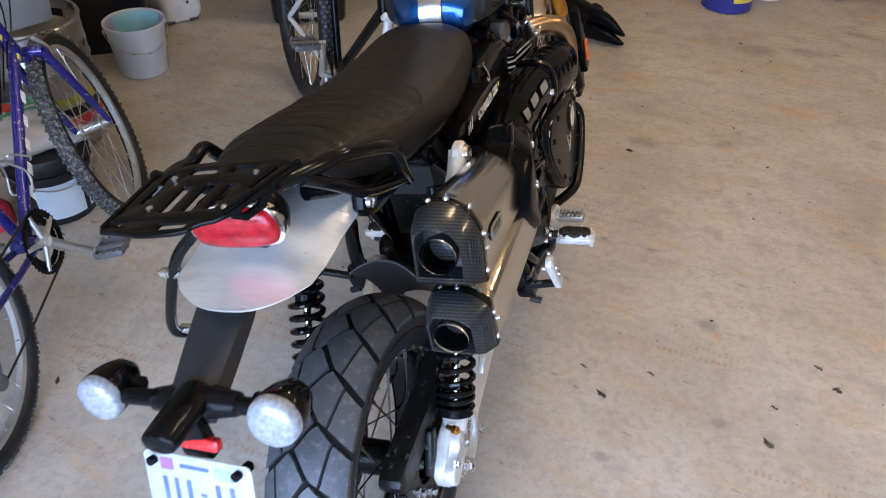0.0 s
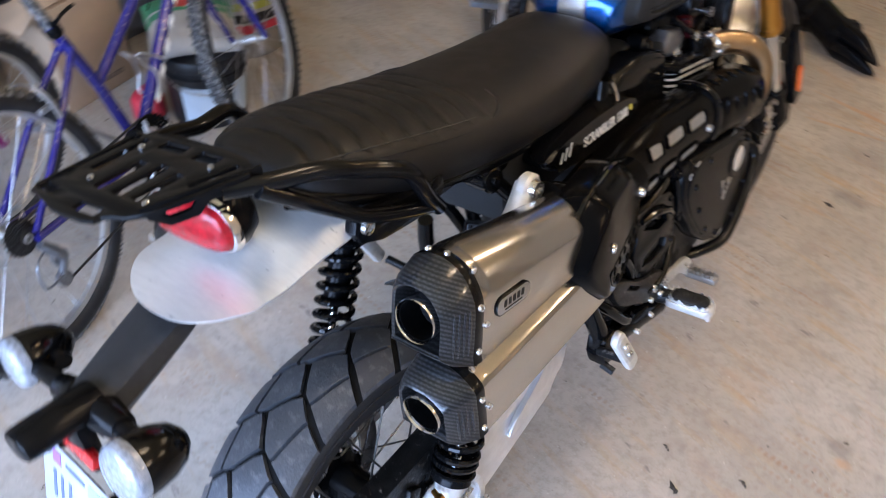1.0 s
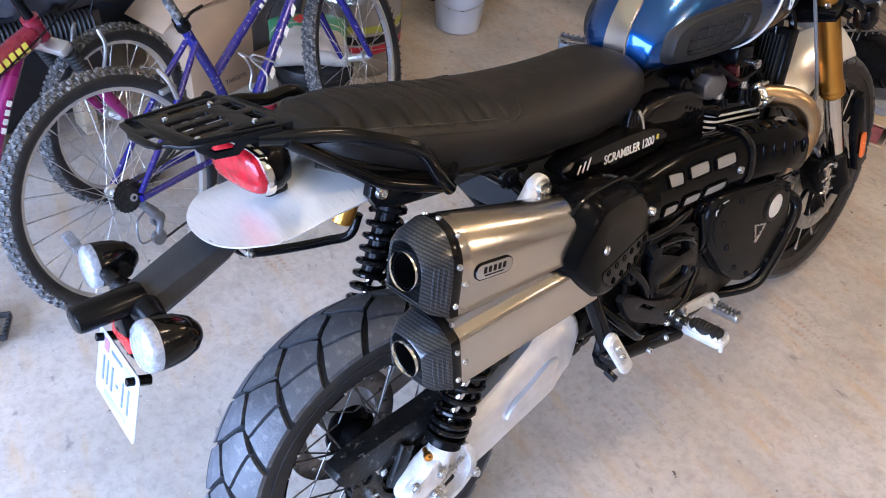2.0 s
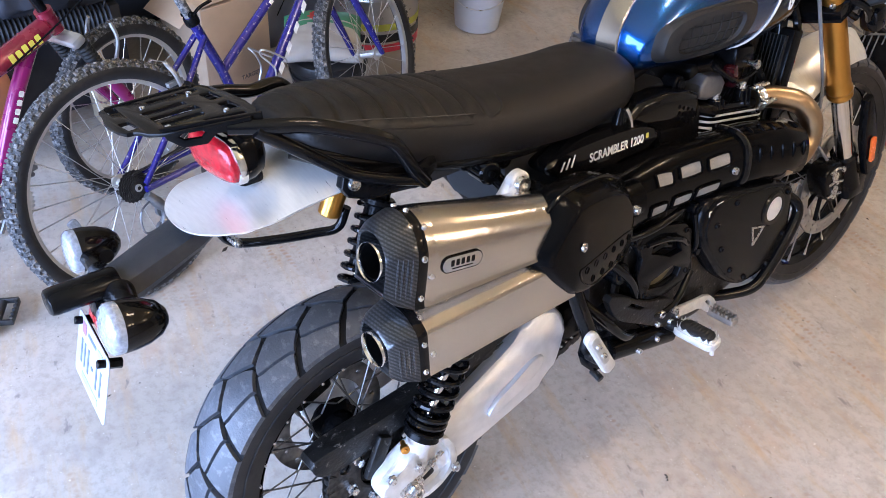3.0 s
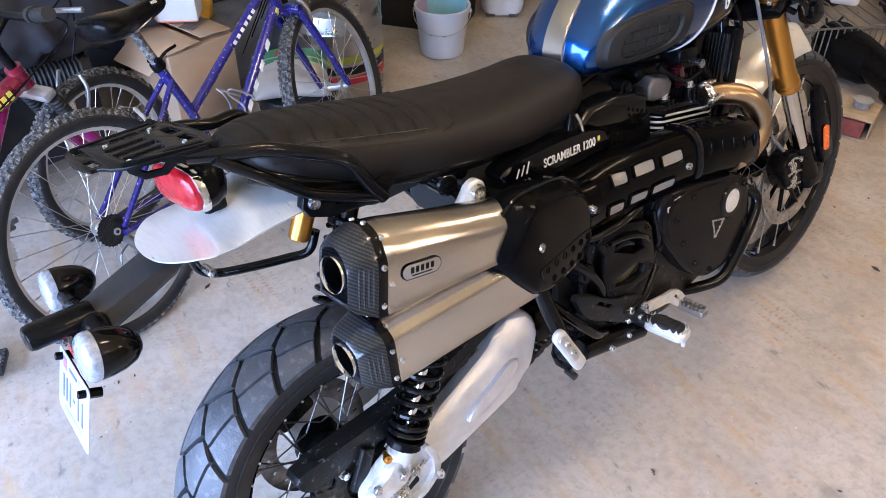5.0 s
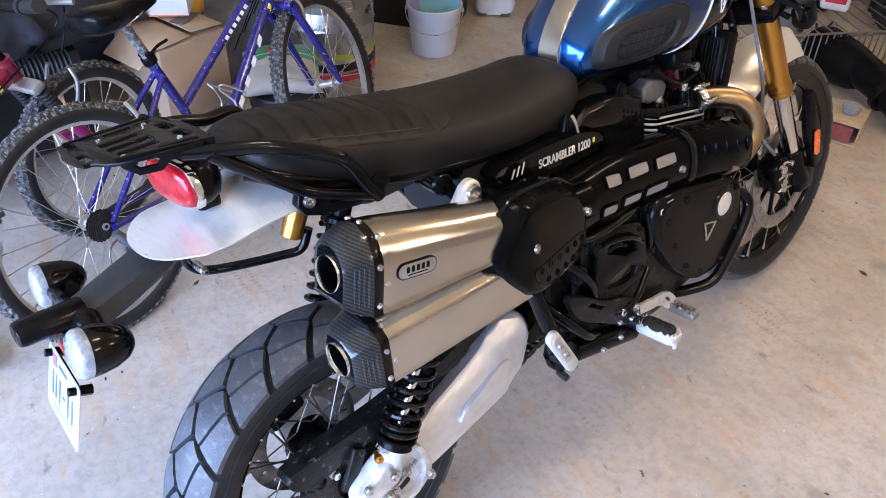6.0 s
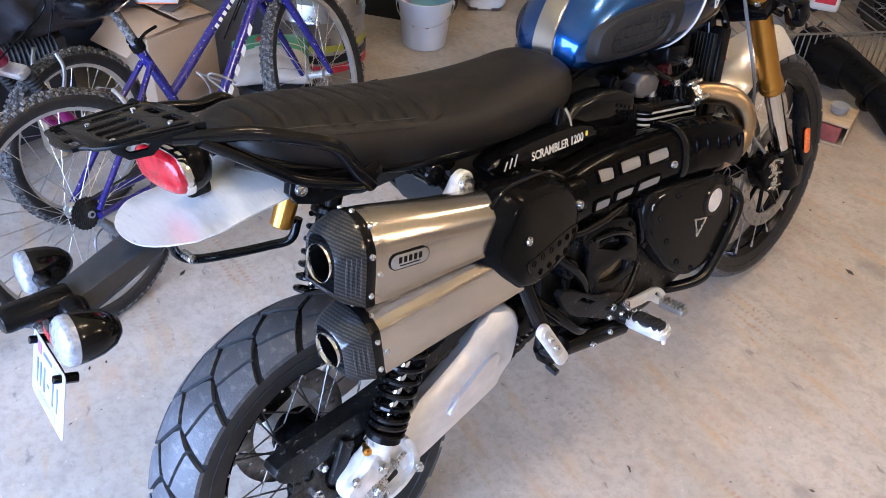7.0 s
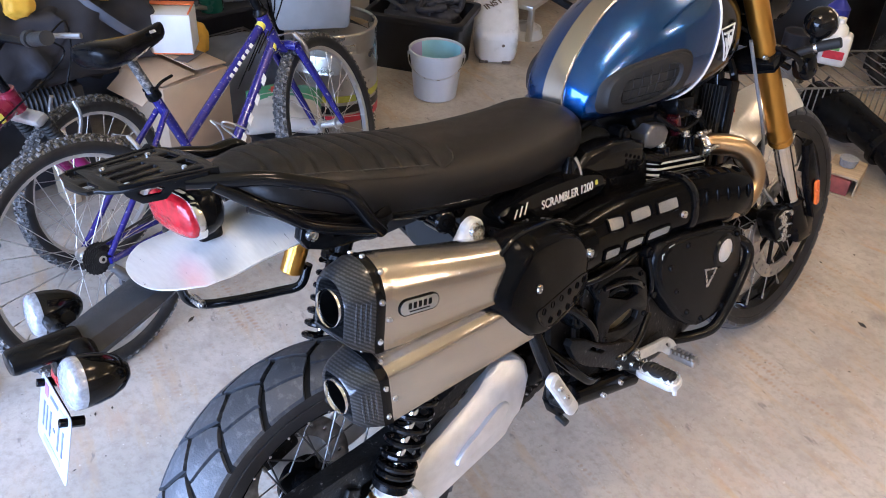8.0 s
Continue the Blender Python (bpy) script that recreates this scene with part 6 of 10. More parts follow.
for s in (1, -1):
    bm = bmesh.new()
    tube(bm, [(XC + s * lerp_table(SEAT, y)[0] * f, y, seat_z(y, f) - 0.004 * (f > 0.95)) for y, f in [(-0.03 + 0.03 * k, 0.992) for k in range(10)] + [(0.27, 0.975), (0.295, 0.94), (0.314, 0.88), (0.328, 0.78), (0.334, 0.62)]], 0.0022, 6)
    part("piping", bm, M["vinyl"], seat)
    bm = bmesh.new()
    tube(bm, [(XC + s * (lerp_table(SEAT, y)[0] * 0.90), y, seat_z(y, 0.90) + 0.0008) for y in [-0.01 + 0.03 * k for k in range(10)]], 0.0009, 5)
    part("stitching", bm, M["stitch"], seat)


# ---- tail: mudguard, lamp, rack, number-plate arm ----
FEN = [(-0.221, 0.008, 0.884, 0.0), (-0.219, 0.028, 0.884, 0.0), (-0.214, 0.047, 0.885, 0.001), (-0.204, 0.068, 0.887, 0.002), (-0.188, 0.089, 0.890, 0.004), (-0.170, 0.104, 0.894, 0.008), (-0.156, 0.1115, 0.897, 0.014), (-0.14, 0.1135, 0.901, 0.019), (-0.11, 0.116, 0.908, 0.030), (-0.06, 0.118, 0.922, 0.042), (0.0, 0.122, 0.936, 0.056), (0.06, 0.120, 0.942, 0.060), (0.14, 0.106, 0.938, 0.050), (0.22, 0.098, 0.915, 0.036), (0.30, 0.094, 0.87, 0.032)]
bm = bmesh.new()
rings = []
for i in range(60):
    y = -0.221 + 0.521 * (i / 59) ** 2
    xf = XC - 0.004
    hw, zc, arch = lerp_table(FEN, y)
    us = [-1 + 2 * j / 18 for j in range(19)]
    ring = [Vector((xf + hw * u, y, zc - 0.62 * arch * u * u)) for u in us] + [Vector((xf + hw * 0.985 * u, y + 0.001, zc - 0.62 * arch * u * u - 0.0035)) for u in us[::-1]]
    rings.append(ring)
loft(bm, rings)
fender = part("rear_mudguard", bm, M["alu"], moto, "brushed aluminium rear mudguard")

XL, ZL = -0.014, 0.971
LAMP_TILT = Matrix.Translation((XL, -0.13, ZL)) @ pose(0, 0, 0, 3, 0, 4) @ Matrix.Translation((-XL, 0.13, -ZL))


LENS = soften([(-0.048, 0.029), (0.052, 0.033), (0.069, 0.013), (0.073, -0.016), (0.055, -0.038), (-0.053, -0.037), (-0.069, -0.014), (-0.065, 0.010)], 2)


def lamp_part(name, rows, material, parent, label=""):
    """Loft of the lamp's six-sided outline; rows of (y, size, rise)."""
    bm = bmesh.new()
    loft(bm, [[Vector((XL + a * k, y, ZL + b * k + dz)) for a, b in LENS] for y, k, dz in rows])
    bmesh.ops.transform(bm, matrix=LAMP_TILT, verts=bm.verts)
    return part(name, bm, material, parent, label, 50)


tail = lamp_part("tail_lamp", ((-0.130, 1.0, 0), (-0.128, 1.05, 0), (-0.114, 1.06, 0.001), (-0.094, 0.96, 0.002), (-0.082, 0.75, 0.004)), M["satin"], moto, "tail lamp with red lens and bright rim")
lamp_part("lamp_rim", ((-0.127, 1.055, 0), (-0.127, 1.085, 0), (-0.135, 1.085, 0), (-0.138, 1.06, 0), (-0.1385, 0.99, 0), (-0.130, 0.98, 0)), M["chrome"], tail, "bright metal rim")
lamp_part("lens", ((-0.131, 0.985, 0), (-0.142, 0.97, 0), (-0.1475, 0.90, 0), (-0.151, 0.70, 0), (-0.153, 0.30, 0)), M["red"], tail, "faceted red lens")
bm = bmesh.new()
box(bm, (XC, -0.098, 0.928), (0.06, 0.04, 0.03), 0.008)
part("lamp_foot", bm, M["satin"], tail)

# rack
rack_out = soften([(-0.134, -0.250), (-0.086, -0.256), (-0.050, -0.266), (0.020, -0.262), (0.024, -0.246), (0.059, -0.236), (0.083, -0.192), (0.100, -0.142), (0.108, -0.112), (0.064, -0.092), (-0.076, -0.088), (-0.124, -0.100), (-0.126, -0.20)], 1)
holes = [slot(-0.046, -0.182, 0.020, 0.066, 0.005), slot(-0.008, -0.180, 0.022, 0.070, 0.005), slot(0.028, -0.182, 0.018, 0.062, 0.005, turn=-4), slot(-0.042, -0.112, 0.050, 0.020, 0.005), slot(0.026, -0.114, 0.044, 0.020, 0.005), slot(-0.106, -0.238, 0.034, 0.017, 0.004, turn=-4), slot(-0.010, -0.246, 0.046, 0.017, 0.004, turn=2),
         slot(-0.098, -0.150, 0.014, 0.080, 0.004), slot(0.072, -0.140, 0.012, 0.060, 0.004, turn=-18)]
bm = holed("rack", [rack_out] + holes, 0.003, frame_m((XC + 0.008, 0, 1.043), (1, 0, 0.085), (0, 1, 0.0)), 0.0014)
rack = part("luggage_rack", bm, M["satin"], moto, "satin black luggage rack plate with slots", 30)
for s in (1, -1):
    hexa = lambda cx_, cy_, a, b: [(cx_ - a, cy_), (cx_ - a * 0.55, cy_ + b), (cx_ + a * 0.6, cy_ + b), (cx_ + a, cy_ + b * 0.2), (cx_ + a * 0.6, cy_ - b), (cx_ - a * 0.6, cy_ - b)]
    bm = holed("flange", [[(-0.252, 0.002), (-0.122, 0.002), (-0.122, -0.020), (-0.130, -0.025), (-0.148, -0.025), (-0.162, -0.014), (-0.184, -0.014), (-0.198, -0.026), (-0.228, -0.026), (-0.246, -0.012)],
                          hexa(-0.143, -0.010, 0.014, 0.007), hexa(-0.214, -0.012, 0.020, 0.007)], 0.004, frame_m((XC + 0.008 + (0.145 if s > 0 else -0.126), 0.012, 1.043 + 0.0095 * s), (0.36 if s > 0 else 0.0, 1, 0), (0, 0, 1)), 0.0018)
    part("rack_flange", bm, M["satin"], rack)
for x, y in ((-0.083, -0.129), (0.052, -0.129), (-0.074, -0.204), (0.050, -0.212)):
    bm = bmesh.new()
    bolt(bm, (XC + 0.008 + x, y, 1.047 + 0.085 * x), (0, 0, 1), 0.0042, 0.002)
    part("bolt", bm, M["bolt"], rack)
for s in (1, -1):
    bm = bmesh.new()
    tube(bm, [(XC + s * 0.095, -0.145, 1.034 + 0.008 * s), (XC + s * 0.120, -0.100, 1.026 + 0.010 * s), (XC + s * 0.138, -0.050, 1.016 + 0.012 * s), (XC + s * 0.150, 0.0, 0.998 + 0.010 * s), (XC + s * 0.160, 0.050, 0.985), (XC + s * 0.162, 0.076, 0.964), (XC + s * 0.153, 0.110, 0.909), (XC + s * 0.148, 0.132, 0.880)], 0.0115, 14)
    tube(bm, [(XC + s * 0.118, -0.116, 1.034), (XC + s * 0.130, -0.071, 0.998), (XC + s * 0.132, -0.022, 0.958), (XC + s * 0.134, 0.012, 0.931), (XC + s * 0.140, 0.07, 0.905), (XC + s * 0.148, 0.128, 0.886)], 0.0105, 12)
    rail = part("grab_rail", bm, M["gloss"], moto, "gloss black tubular grab rail")
    bm = holed("bracket", [[(-0.012, 0.016), (0.03, 0.012), (0.125, 0.002), (0.148, 0.016), (0.155, -0.006), (0.130, -0.030), (0.03, -0.030), (-0.005, -0.02), (-0.016, -0.004)], slot(0.055, -0.010, 0.030, 0.013), slot(0.098, -0.014, 0.030, 0.012)], 0.014, frame_m((XC + s * 0.122, 0.013, 0.913), (0, 1, -0.12), (0, 0.12, 1)), 0.003)
    part("bracket", bm, M["satin"], rail)
    bm = bmesh.new()
    lathe(bm, [(0, 0.004), (0.004, 0.004), (0.005, 0.008), (0.009, 0.007), (0.0105, -0.004)], (XC + s * 0.132, 0.013, 0.913), (s, 0, 0), 16)
    part("bolt", bm, M["bolt"], rail)

# luggage hoop on the far side
bm = bmesh.new()
tube(bm, [(-0.12, -0.085, 0.925), (-0.165, -0.098, 0.885), (-0.205, -0.088, 0.833), (-0.248, -0.077, 0.762), (-0.280, -0.065, 0.703), (-0.290, -0.052, 0.668), (-0.280, -0.025, 0.651), (-0.245, 0.03, 0.651), (-0.215, 0.10, 0.650), (-0.19, 0.140, 0.658), (-0.18, 0.160, 0.70)], 0.0095, 12)
hoop = part("luggage_hoop", bm, M["gloss"], moto, "gloss black luggage hoop")
bm = bmesh.new()
rod(bm, (-0.285, -0.045, 0.672), (-0.245, -0.045, 0.672), 0.009, seg=14, bevel=0.002)
rod(bm, (-0.295, -0.045, 0.672), (-0.235, -0.045, 0.672), 0.005, seg=10)
part("bolt", bm, M["bolt"], hoop)
bm = bmesh.new()
rod(bm, (-0.226, -0.088, 0.835), (-0.186, -0.088, 0.835), 0.009, seg=14, bevel=0.002)
rod(bm, (-0.232, -0.088, 0.835), (-0.180, -0.088, 0.835), 0.005, seg=10)
part("bolt", bm, M["bolt"], hoop)

# arm, indicators and plate
bm = bmesh.new()
sec = [(-1, 0.2), (-0.7, 1), (0.7, 1), (1, 0.2), (0.9, -1), (-0.9, -1)]
sec = [(p.x, p.y) for p in spline([(*q, 0) for q in sec], 2, True)]
stations = [((-0.050, -0.13, 0.866), 0.040, 0.008), ((-0.048, -0.16, 0.858), 0.043, 0.011), ((-0.045, -0.19, 0.848), 0.044, 0.016), ((-0.036, -0.25, 0.832), 0.041, 0.019), ((-0.029, -0.30, 0.818), 0.037, 0.021), ((-0.022, -0.345, 0.810), 0.033, 0.021)]
ax = Vector((0, -1, -0.27)).normalized()
upv = Vector((0, -0.27, 1)).normalized()
loft(bm, [[Vector(c) + Vector((a * hw, 0, 0)) + upv * b * hz for a, b in sec] for c, hw, hz in stations])
plate_arm = part("tail_arm", bm, M["plastic"], moto, "grey-black plastic number-plate arm")
bm = bmesh.new()
lathe(bm, [(0.0, 0.100), (0.0215, 0.0995), (0.0255, 0.097), (0.0275, 0.090), (0.0280, 0.06), (0.0275, 0.004), (0.0255, 0.0), (0.0, 0.0)], (XC - 0.005, -0.318, 0.828), Vector((0, -1, 0.05)), 26)
for v in bm.verts:
    v.co.z = 0.828 + (v.co.z - 0.828) * 0.66
part("plate_lamp", bm, M["satin"], plate_arm, "rounded black plate lamp")
bm = bmesh.new()
rod(bm, (XC - 0.15, -0.325, 0.808), (XC + 0.130, -0.330, 0.822), 0.0125, seg=16)
for s in (1, -1):
    rod(bm, (XC + s * 0.025 - 0.008, -0.326, 0.815 + s * 0.002), (XC + s * 0.068 - 0.008, -0.327, 0.815 + s * 0.004), 0.023, 0.0165, seg=18, bevel=0.002)
part("indicator_stalk", bm, M["satin"], plate_arm)


def indicator(at, d_, name, lab):
    """Bullet-shaped turn signal, lens towards d_."""
    at, d_ = Vector(at), Vector(d_).normalized()
    bm = bmesh.new()
    lathe(bm, [(0.034, 0.005), (0.0358, 0.0), (0.035, -0.016), (0.0318, -0.034), (0.0245, -0.052), (0.0135, -0.063), (0.0, -0.068)], at, d_, 30)
    ind = part(name, bm, M["gloss"], moto, lab)
    bm = bmesh.new()
    lathe(bm, [(0.0358, 0.0), (0.0358, 0.006), (0.0345, 0.012), (0.030, 0.0165), (0.017, 0.0195), (0.0, 0.0205)], at, d_, 30)
    part("lens", bm, M["clear"], ind, "clear ribbed lens")
    bm = bmesh.new()
    rod(bm, at - d_ * 0.03, at - d_ * 0.03 + Vector((math.copysign(0.045, XC - at.x) , 0, 0.0)), 0.014, 0.012, seg=14)
    part("stem", bm, M["satin"], ind)
    return ind


indicator((0.130, -0.364, 0.845), (0.03, -1, 0.20), "indicator", "gloss black bullet indicator with clear lens")
indicator((-0.176, -0.331, 0.810), (-0.04, -1, 0.10), "indicator", "gloss black bullet indicator with clear lens")

# number plate: bars only
PL = frame_m((-0.022, -0.388, 0.703), (1, -0.075, 0.055), (-0.05, 0.35, 0.94))
bm = bmesh.new()
prism(bm, slot(0, 0, 0.186, 0.104, 0.010), "z", -0.0008, 0.0008, 0.0004, m=PL)
plate = part("number_plate", bm, M["plate"], moto, "white number plate with blue bars")
for cx_, cy_, w_, h_ in ((-0.060, -0.004, 0.008, 0.040), (-0.040, -0.004, 0.007, 0.040), (-0.018, -0.004, 0.008, 0.040), (0.006, -0.004, 0.012, 0.005), (0.032, -0.004, 0.008, 0.040), (0.056, -0.004, 0.008, 0.040), (-0.004, 0.036, 0.050, 0.006)):
    bm = bmesh.new()
    prism(bm, slot(cx_, cy_, w_, h_, 0.002), "z", 0.0008, 0.0014, 0, m=PL)
    part("plate_bar", bm, M["ink_blue"], plate, "plain blue bar")
bm = bmesh.new()
prism(bm, slot(0, -0.039, 0.10, 0.010, 0.002), "z", 0.0008, 0.0014, 0, m=PL)
part("plate_band", bm, M["ink_green"], plate)
bm = bmesh.new()
prism(bm, slot(0.045, 0.033, 0.03, 0.018, 0.004), "z", 0.0008, 0.0014, 0, m=PL)
part("plate_band", bm, M["ink_green"], plate)
bm = bmesh.new()
prism(bm, slot(-0.052, 0.036, 0.022, 0.018, 0.001), "z", 0.0008, 0.0016, 0, m=PL)
part("sticker", bm, M["sticker"], plate, "purple sticker")
for a in (-0.073, 0.073):
    bm = bmesh.new()
    p = PL @ Vector((a, 0.040, 0))
    q = PL @ Vector((a, 0.040, 0.012))
    r_ = PL @ Vector((a, 0.040, -0.022))
    rod(bm, p, q, 0.0065, seg=12, bevel=0.001)
    rod(bm, p, r_, 0.008, seg=6)
    part("plate_bolt", bm, M["satin"], plate)
bm = bmesh.new()
prism(bm, slot(0.0, 0.073, 0.085, 0.018, 0.006), "z", -0.012, 0.0, 0.002, m=PL)
part("reflector", bm, M["reflector"], plate, "red reflector over the plate")
bm = bmesh.new()
box(bm, (XC - 0.015, -0.350, 0.775), (0.05, 0.022, 0.075), 0.006)
merge(bm, holed("backing", [slot(0, 0, 0.12, 0.06, 0.01)], 0.003, PL @ Matrix.Translation((0, 0.012, -0.006)), 0.0005))
part("plate_bracket", bm, M["satin"], plate)

# ---- foot controls ----
for s in (1, -1):
    bm = bmesh.new()
    a, b = Vector((s * 0.215, 0.715, 0.352)), Vector((s * 0.305, 0.725, 0.345))
    prism(bm, slot(0.046, 0, 0.100, 0.050, 0.018), "z", -0.010, 0.007, 0.003, m=frame_m(a, b - a, (0, 1, 0)))
    rod(bm, a - V(s * 0.02, 0, 0), a + V(s * 0.01, 0, 0), 0.012, seg=12)
    rod(bm, b + V(s * -0.006, 0, -0.004), b + V(s * -0.006, 0, -0.03), 0.005, seg=8)
    peg = part("foot_peg", bm, M["alu_cast"], moto, "cast aluminium rider foot peg with rubber pad")
    pm = frame_m(a, b - a, (0, s, 0))
    bm = bmesh.new()
    edge = [(0.046 + 0.047 * math.copysign(abs(math.cos(w_)) ** 0.6, math.cos(w_)), 0.0235 * math.copysign(abs(math.sin(w_)) ** 0.6, math.sin(w_))) for w_ in [2 * math.pi * q / 64 for q in range(64)]]
    wall_o, wall_t, wall_i = [], [], []
    for q, (x, y) in enumerate(edge):
        z_ = (0.0075, 0.0125, 0.0185, 0.0125)[q % 4]
        xi, yi = 0.046 + (x - 0.046) * 0.93, y * 0.86
        wall_o.append(bm.verts.new(pm @ Vector((x, y, 0.002))))
        wall_t.append(bm.verts.new(pm @ Vector(((x + xi) / 2, (y + yi) / 2, z_))))
        wall_i.append(bm.verts.new(pm @ Vector((xi, yi, 0.002))))
    for q in range(64):
        w2 = (q + 1) % 64
        bm.faces.new((wall_o[q], wall_o[w2], wall_t[w2], wall_t[q]))
        bm.faces.new((wall_t[q], wall_t[w2], wall_i[w2], wall_i[q]))
    part("toothed_rim", bm, M["alu_cast"], peg, "toothed bright rim")
    bm = bmesh.new()
    rows_ = []
    for k in range(21):
        t = k / 20
        e = min(1, 3.2 * math.sqrt(max(0.0, t * (1 - t))) * 0.62 + 0.25)
        rr_k = 1.0 if k % 2 else 0.80
        rows_.append([pm @ Vector((0.007 + 0.078 * t, 0.0200 * e * (0.92 + 0.08 * rr_k) * math.cos(q), 0.0125 + 0.0085 * rr_k * e * math.sin(q))) for q in [2 * math.pi * w_ / 18 for w_ in range(18)]])
    loft(bm, rows_)
    part("rubber_pad", bm, M["rubber_soft"], peg, "ribbed black rubber pad")
bm = holed("peg_plate", [soften([(0.500, 0.515), (0.516, 0.474), (0.538, 0.444), (0.61, 0.402), (0.690, 0.352), (0.728, 0.350), (0.732, 0.380), (0.705, 0.420), (0.608, 0.452), (0.540, 0.500)], 1), [(0.552, 0.470), (0.598, 0.438), (0.618, 0.440), (0.572, 0.474)]], 0.014, frame_m((0.192, 0, 0), (0, 1, 0), (0, 0, 1)), 0.003)
rod(bm, (0.170, 0.700, 0.352), (0.222, 0.712, 0.352), 0.016, seg=14)
part("peg_bracket", bm, M["grime"], moto, "black foot-peg plate with a slot")
for q, r in (((0.668, 0.398), 0.009), ((0.712, 0.388), 0.010), ((0.700, 0.364), 0.007), ((0.722, 0.366), 0.006), ((0.655, 0.378), 0.006)):
    bm = bmesh.new()
    bolt(bm, (0.203, *q), (1, 0, 0), r, 0.006)
    part("bolt", bm, M["bolt"], moto)
bm = bmesh.new()
rod(bm, (0.170, 0.535, 0.352), (0.185, 0.722, 0.318), 0.026, seg=22, bevel=0.004)
part("brake_cylinder", bm, M["gloss"], moto, "gloss black tube under the foot peg")
for y, z in ((0.602, 0.334), (0.658, 0.338)):
    bm = bmesh.new()
    bolt(bm, (0.205, y, z), (1, 0, 0), 0.006, 0.005)
    part("bolt", bm, M["bolt"], moto)
bm = holed("pedal_arm", [soften([(0.715, 0.374), (0.715, 0.354), (0.78, 0.338), (0.825, 0.334), (0.862, 0.298), (0.888, 0.296), (0.884, 0.324), (0.850, 0.356), (0.80, 0.360)], 1), [(0.840, 0.340), (0.852, 0.326), (0.868, 0.314), (0.864, 0.330), (0.850, 0.344)]], 0.006, frame_m((0.186, 0, 0), (0, 1, 0), (0, 0, 1)), 0.0015)
brake = part("brake_pedal", bm, M["alu_cast"], moto, "flat cast brake pedal arm with a slot")
bm = bmesh.new()
prism(bm, slot(0.036, 0, 0.072, 0.026, 0.006), "z", 0, 0.016, 0.003, m=frame_m((0.184, 0.872, 0.293), (1, 0.0, 0.0), (0, 1, 0)))
for k in range(6):
    for j in (-1, 1):
        box(bm, (0.193 + 0.0108 * k, 0.872 + 0.008 * j, 0.312), (0.006, 0.007, 0.009), 0.001)
part("pedal_tread", bm, M["iron"], brake, "toothed pedal tread")
# passenger peg, folded up
for s in (1, -1):
    bm = bmesh.new()
    tube(bm, [(s * 0.17, 0.425, 0.58), (s * 0.185, 0.435, 0.52), (s * 0.20, 0.455, 0.44), (s * 0.205, 0.46, 0.40)], [0.016, 0.017, 0.018, 0.022], 10)
    prism(bm, [(0.44, 0.44), (0.475, 0.44), (0.49, 0.39), (0.475, 0.372), (0.44, 0.378), (0.43, 0.41)], "x", min(s * 0.185, s * 0.225), max(s * 0.185, s * 0.225), 0.006)
    hang = part("passenger_peg_hanger", bm, M["gloss"], moto)
    bm = bmesh.new()
    o = Vector((s * 0.293, 0.376, 0.504))
    prism(bm, slot(0, 0, 0.122, 0.030, 0.013), "z", -0.007, 0.007, 0.004, m=frame_m(o, (0.02 * s, 0.48, -0.88), (0, 0.88, 0.48)))
    peg = part("passenger_peg", bm, M["alu_cast"], hang, "folded cast passenger peg")
    bm = bmesh.new()
    prism(bm, slot(-0.010, 0, 0.078, 0.018, 0.008), "z", 0.0065, 0.0082, 0.001, m=frame_m(o, (0.02 * s, 0.48, -0.88), (0, 0.88 * s, 0.48 * s)))
    part("peg_inlay", bm, M["rim_alu"], hang)
    for q in (-0.026, 0.004):
        bm = bmesh.new()
        bolt(bm, o + Vector((s * 0.009, 0.48 * q, -0.88 * q)), (s, 0, 0), 0.0065, 0.004)
        part("bolt", bm, M["bolt"], hang)
    bm = bmesh.new()
    rod(bm, (s * 0.215, 0.432, 0.420), (s * 0.286, 0.415, 0.445), 0.009, seg=12)
    rod(bm, (s * 0.21, 0.45, 0.37), (s * 0.235, 0.45, 0.362), 0.008, seg=8)
    part("peg_pivot", bm, M["grime"], hang)

# chain and guard
bm = bmesh.new()
loop = []
rs, rf, yf, zf = 0.106, 0.042, 0.60, 0.43
for k in range(20):
    a = radians(100 + 180 * k / 19)
    loop.append((rs * math.cos(a) * 1.0, 0.322 + rs * math.sin(a)))
for k in range(10):
    a = radians(-80 + 170 * k / 9)
    loop.append((yf + rf * math.cos(a), zf + rf * math.sin(a)))
path = []
for i in range(len(loop)):
    a, b = Vector(loop[i]), Vector(loop[(i + 1) % len(loop)])
    k = max(1, int((b - a).length / 0.0159))
    for j in range(k):
        path.append(a.lerp(b, j / k))
chain_bm = bmesh.new()
for i, p in enumerate(path):
    q = path[(i + 1) % len(path)]
    c = (p + q) / 2
    ang = math.degrees(math.atan2(q.y - p.y, q.x - p.x))
    wide = 0.0075 if i % 2 else 0.010
    for s in (1, -1):
        box(chain_bm, (0.098 + s * wide, c.x, c.y), (0.0022, 0.0215, 0.0145), 0.0, (ang, 0, 0))
    t = bmesh.new()
    rod(chain_bm, (0.088, p.x, p.y), (0.108, p.x, p.y), 0.0052, seg=6)
    t.free()
part("drive_chain", chain_bm, M["chainm"], moto, "greasy drive chain", 0)
bm = bmesh.new()
prism(bm, [(-0.134, 0.408), (-0.130, 0.430), (-0.06, 0.440), (0.03, 0.446), (0.12, 0.456), (0.25, 0.486), (0.38, 0.530), (0.38, 0.505), (0.25, 0.458), (0.183, 0.438), (0.098, 0.412), (-0.008, 0.394), (-0.09, 0.384), (-0.122, 0.390)], "x", 0.074, 0.118, 0.005, round_n=2)
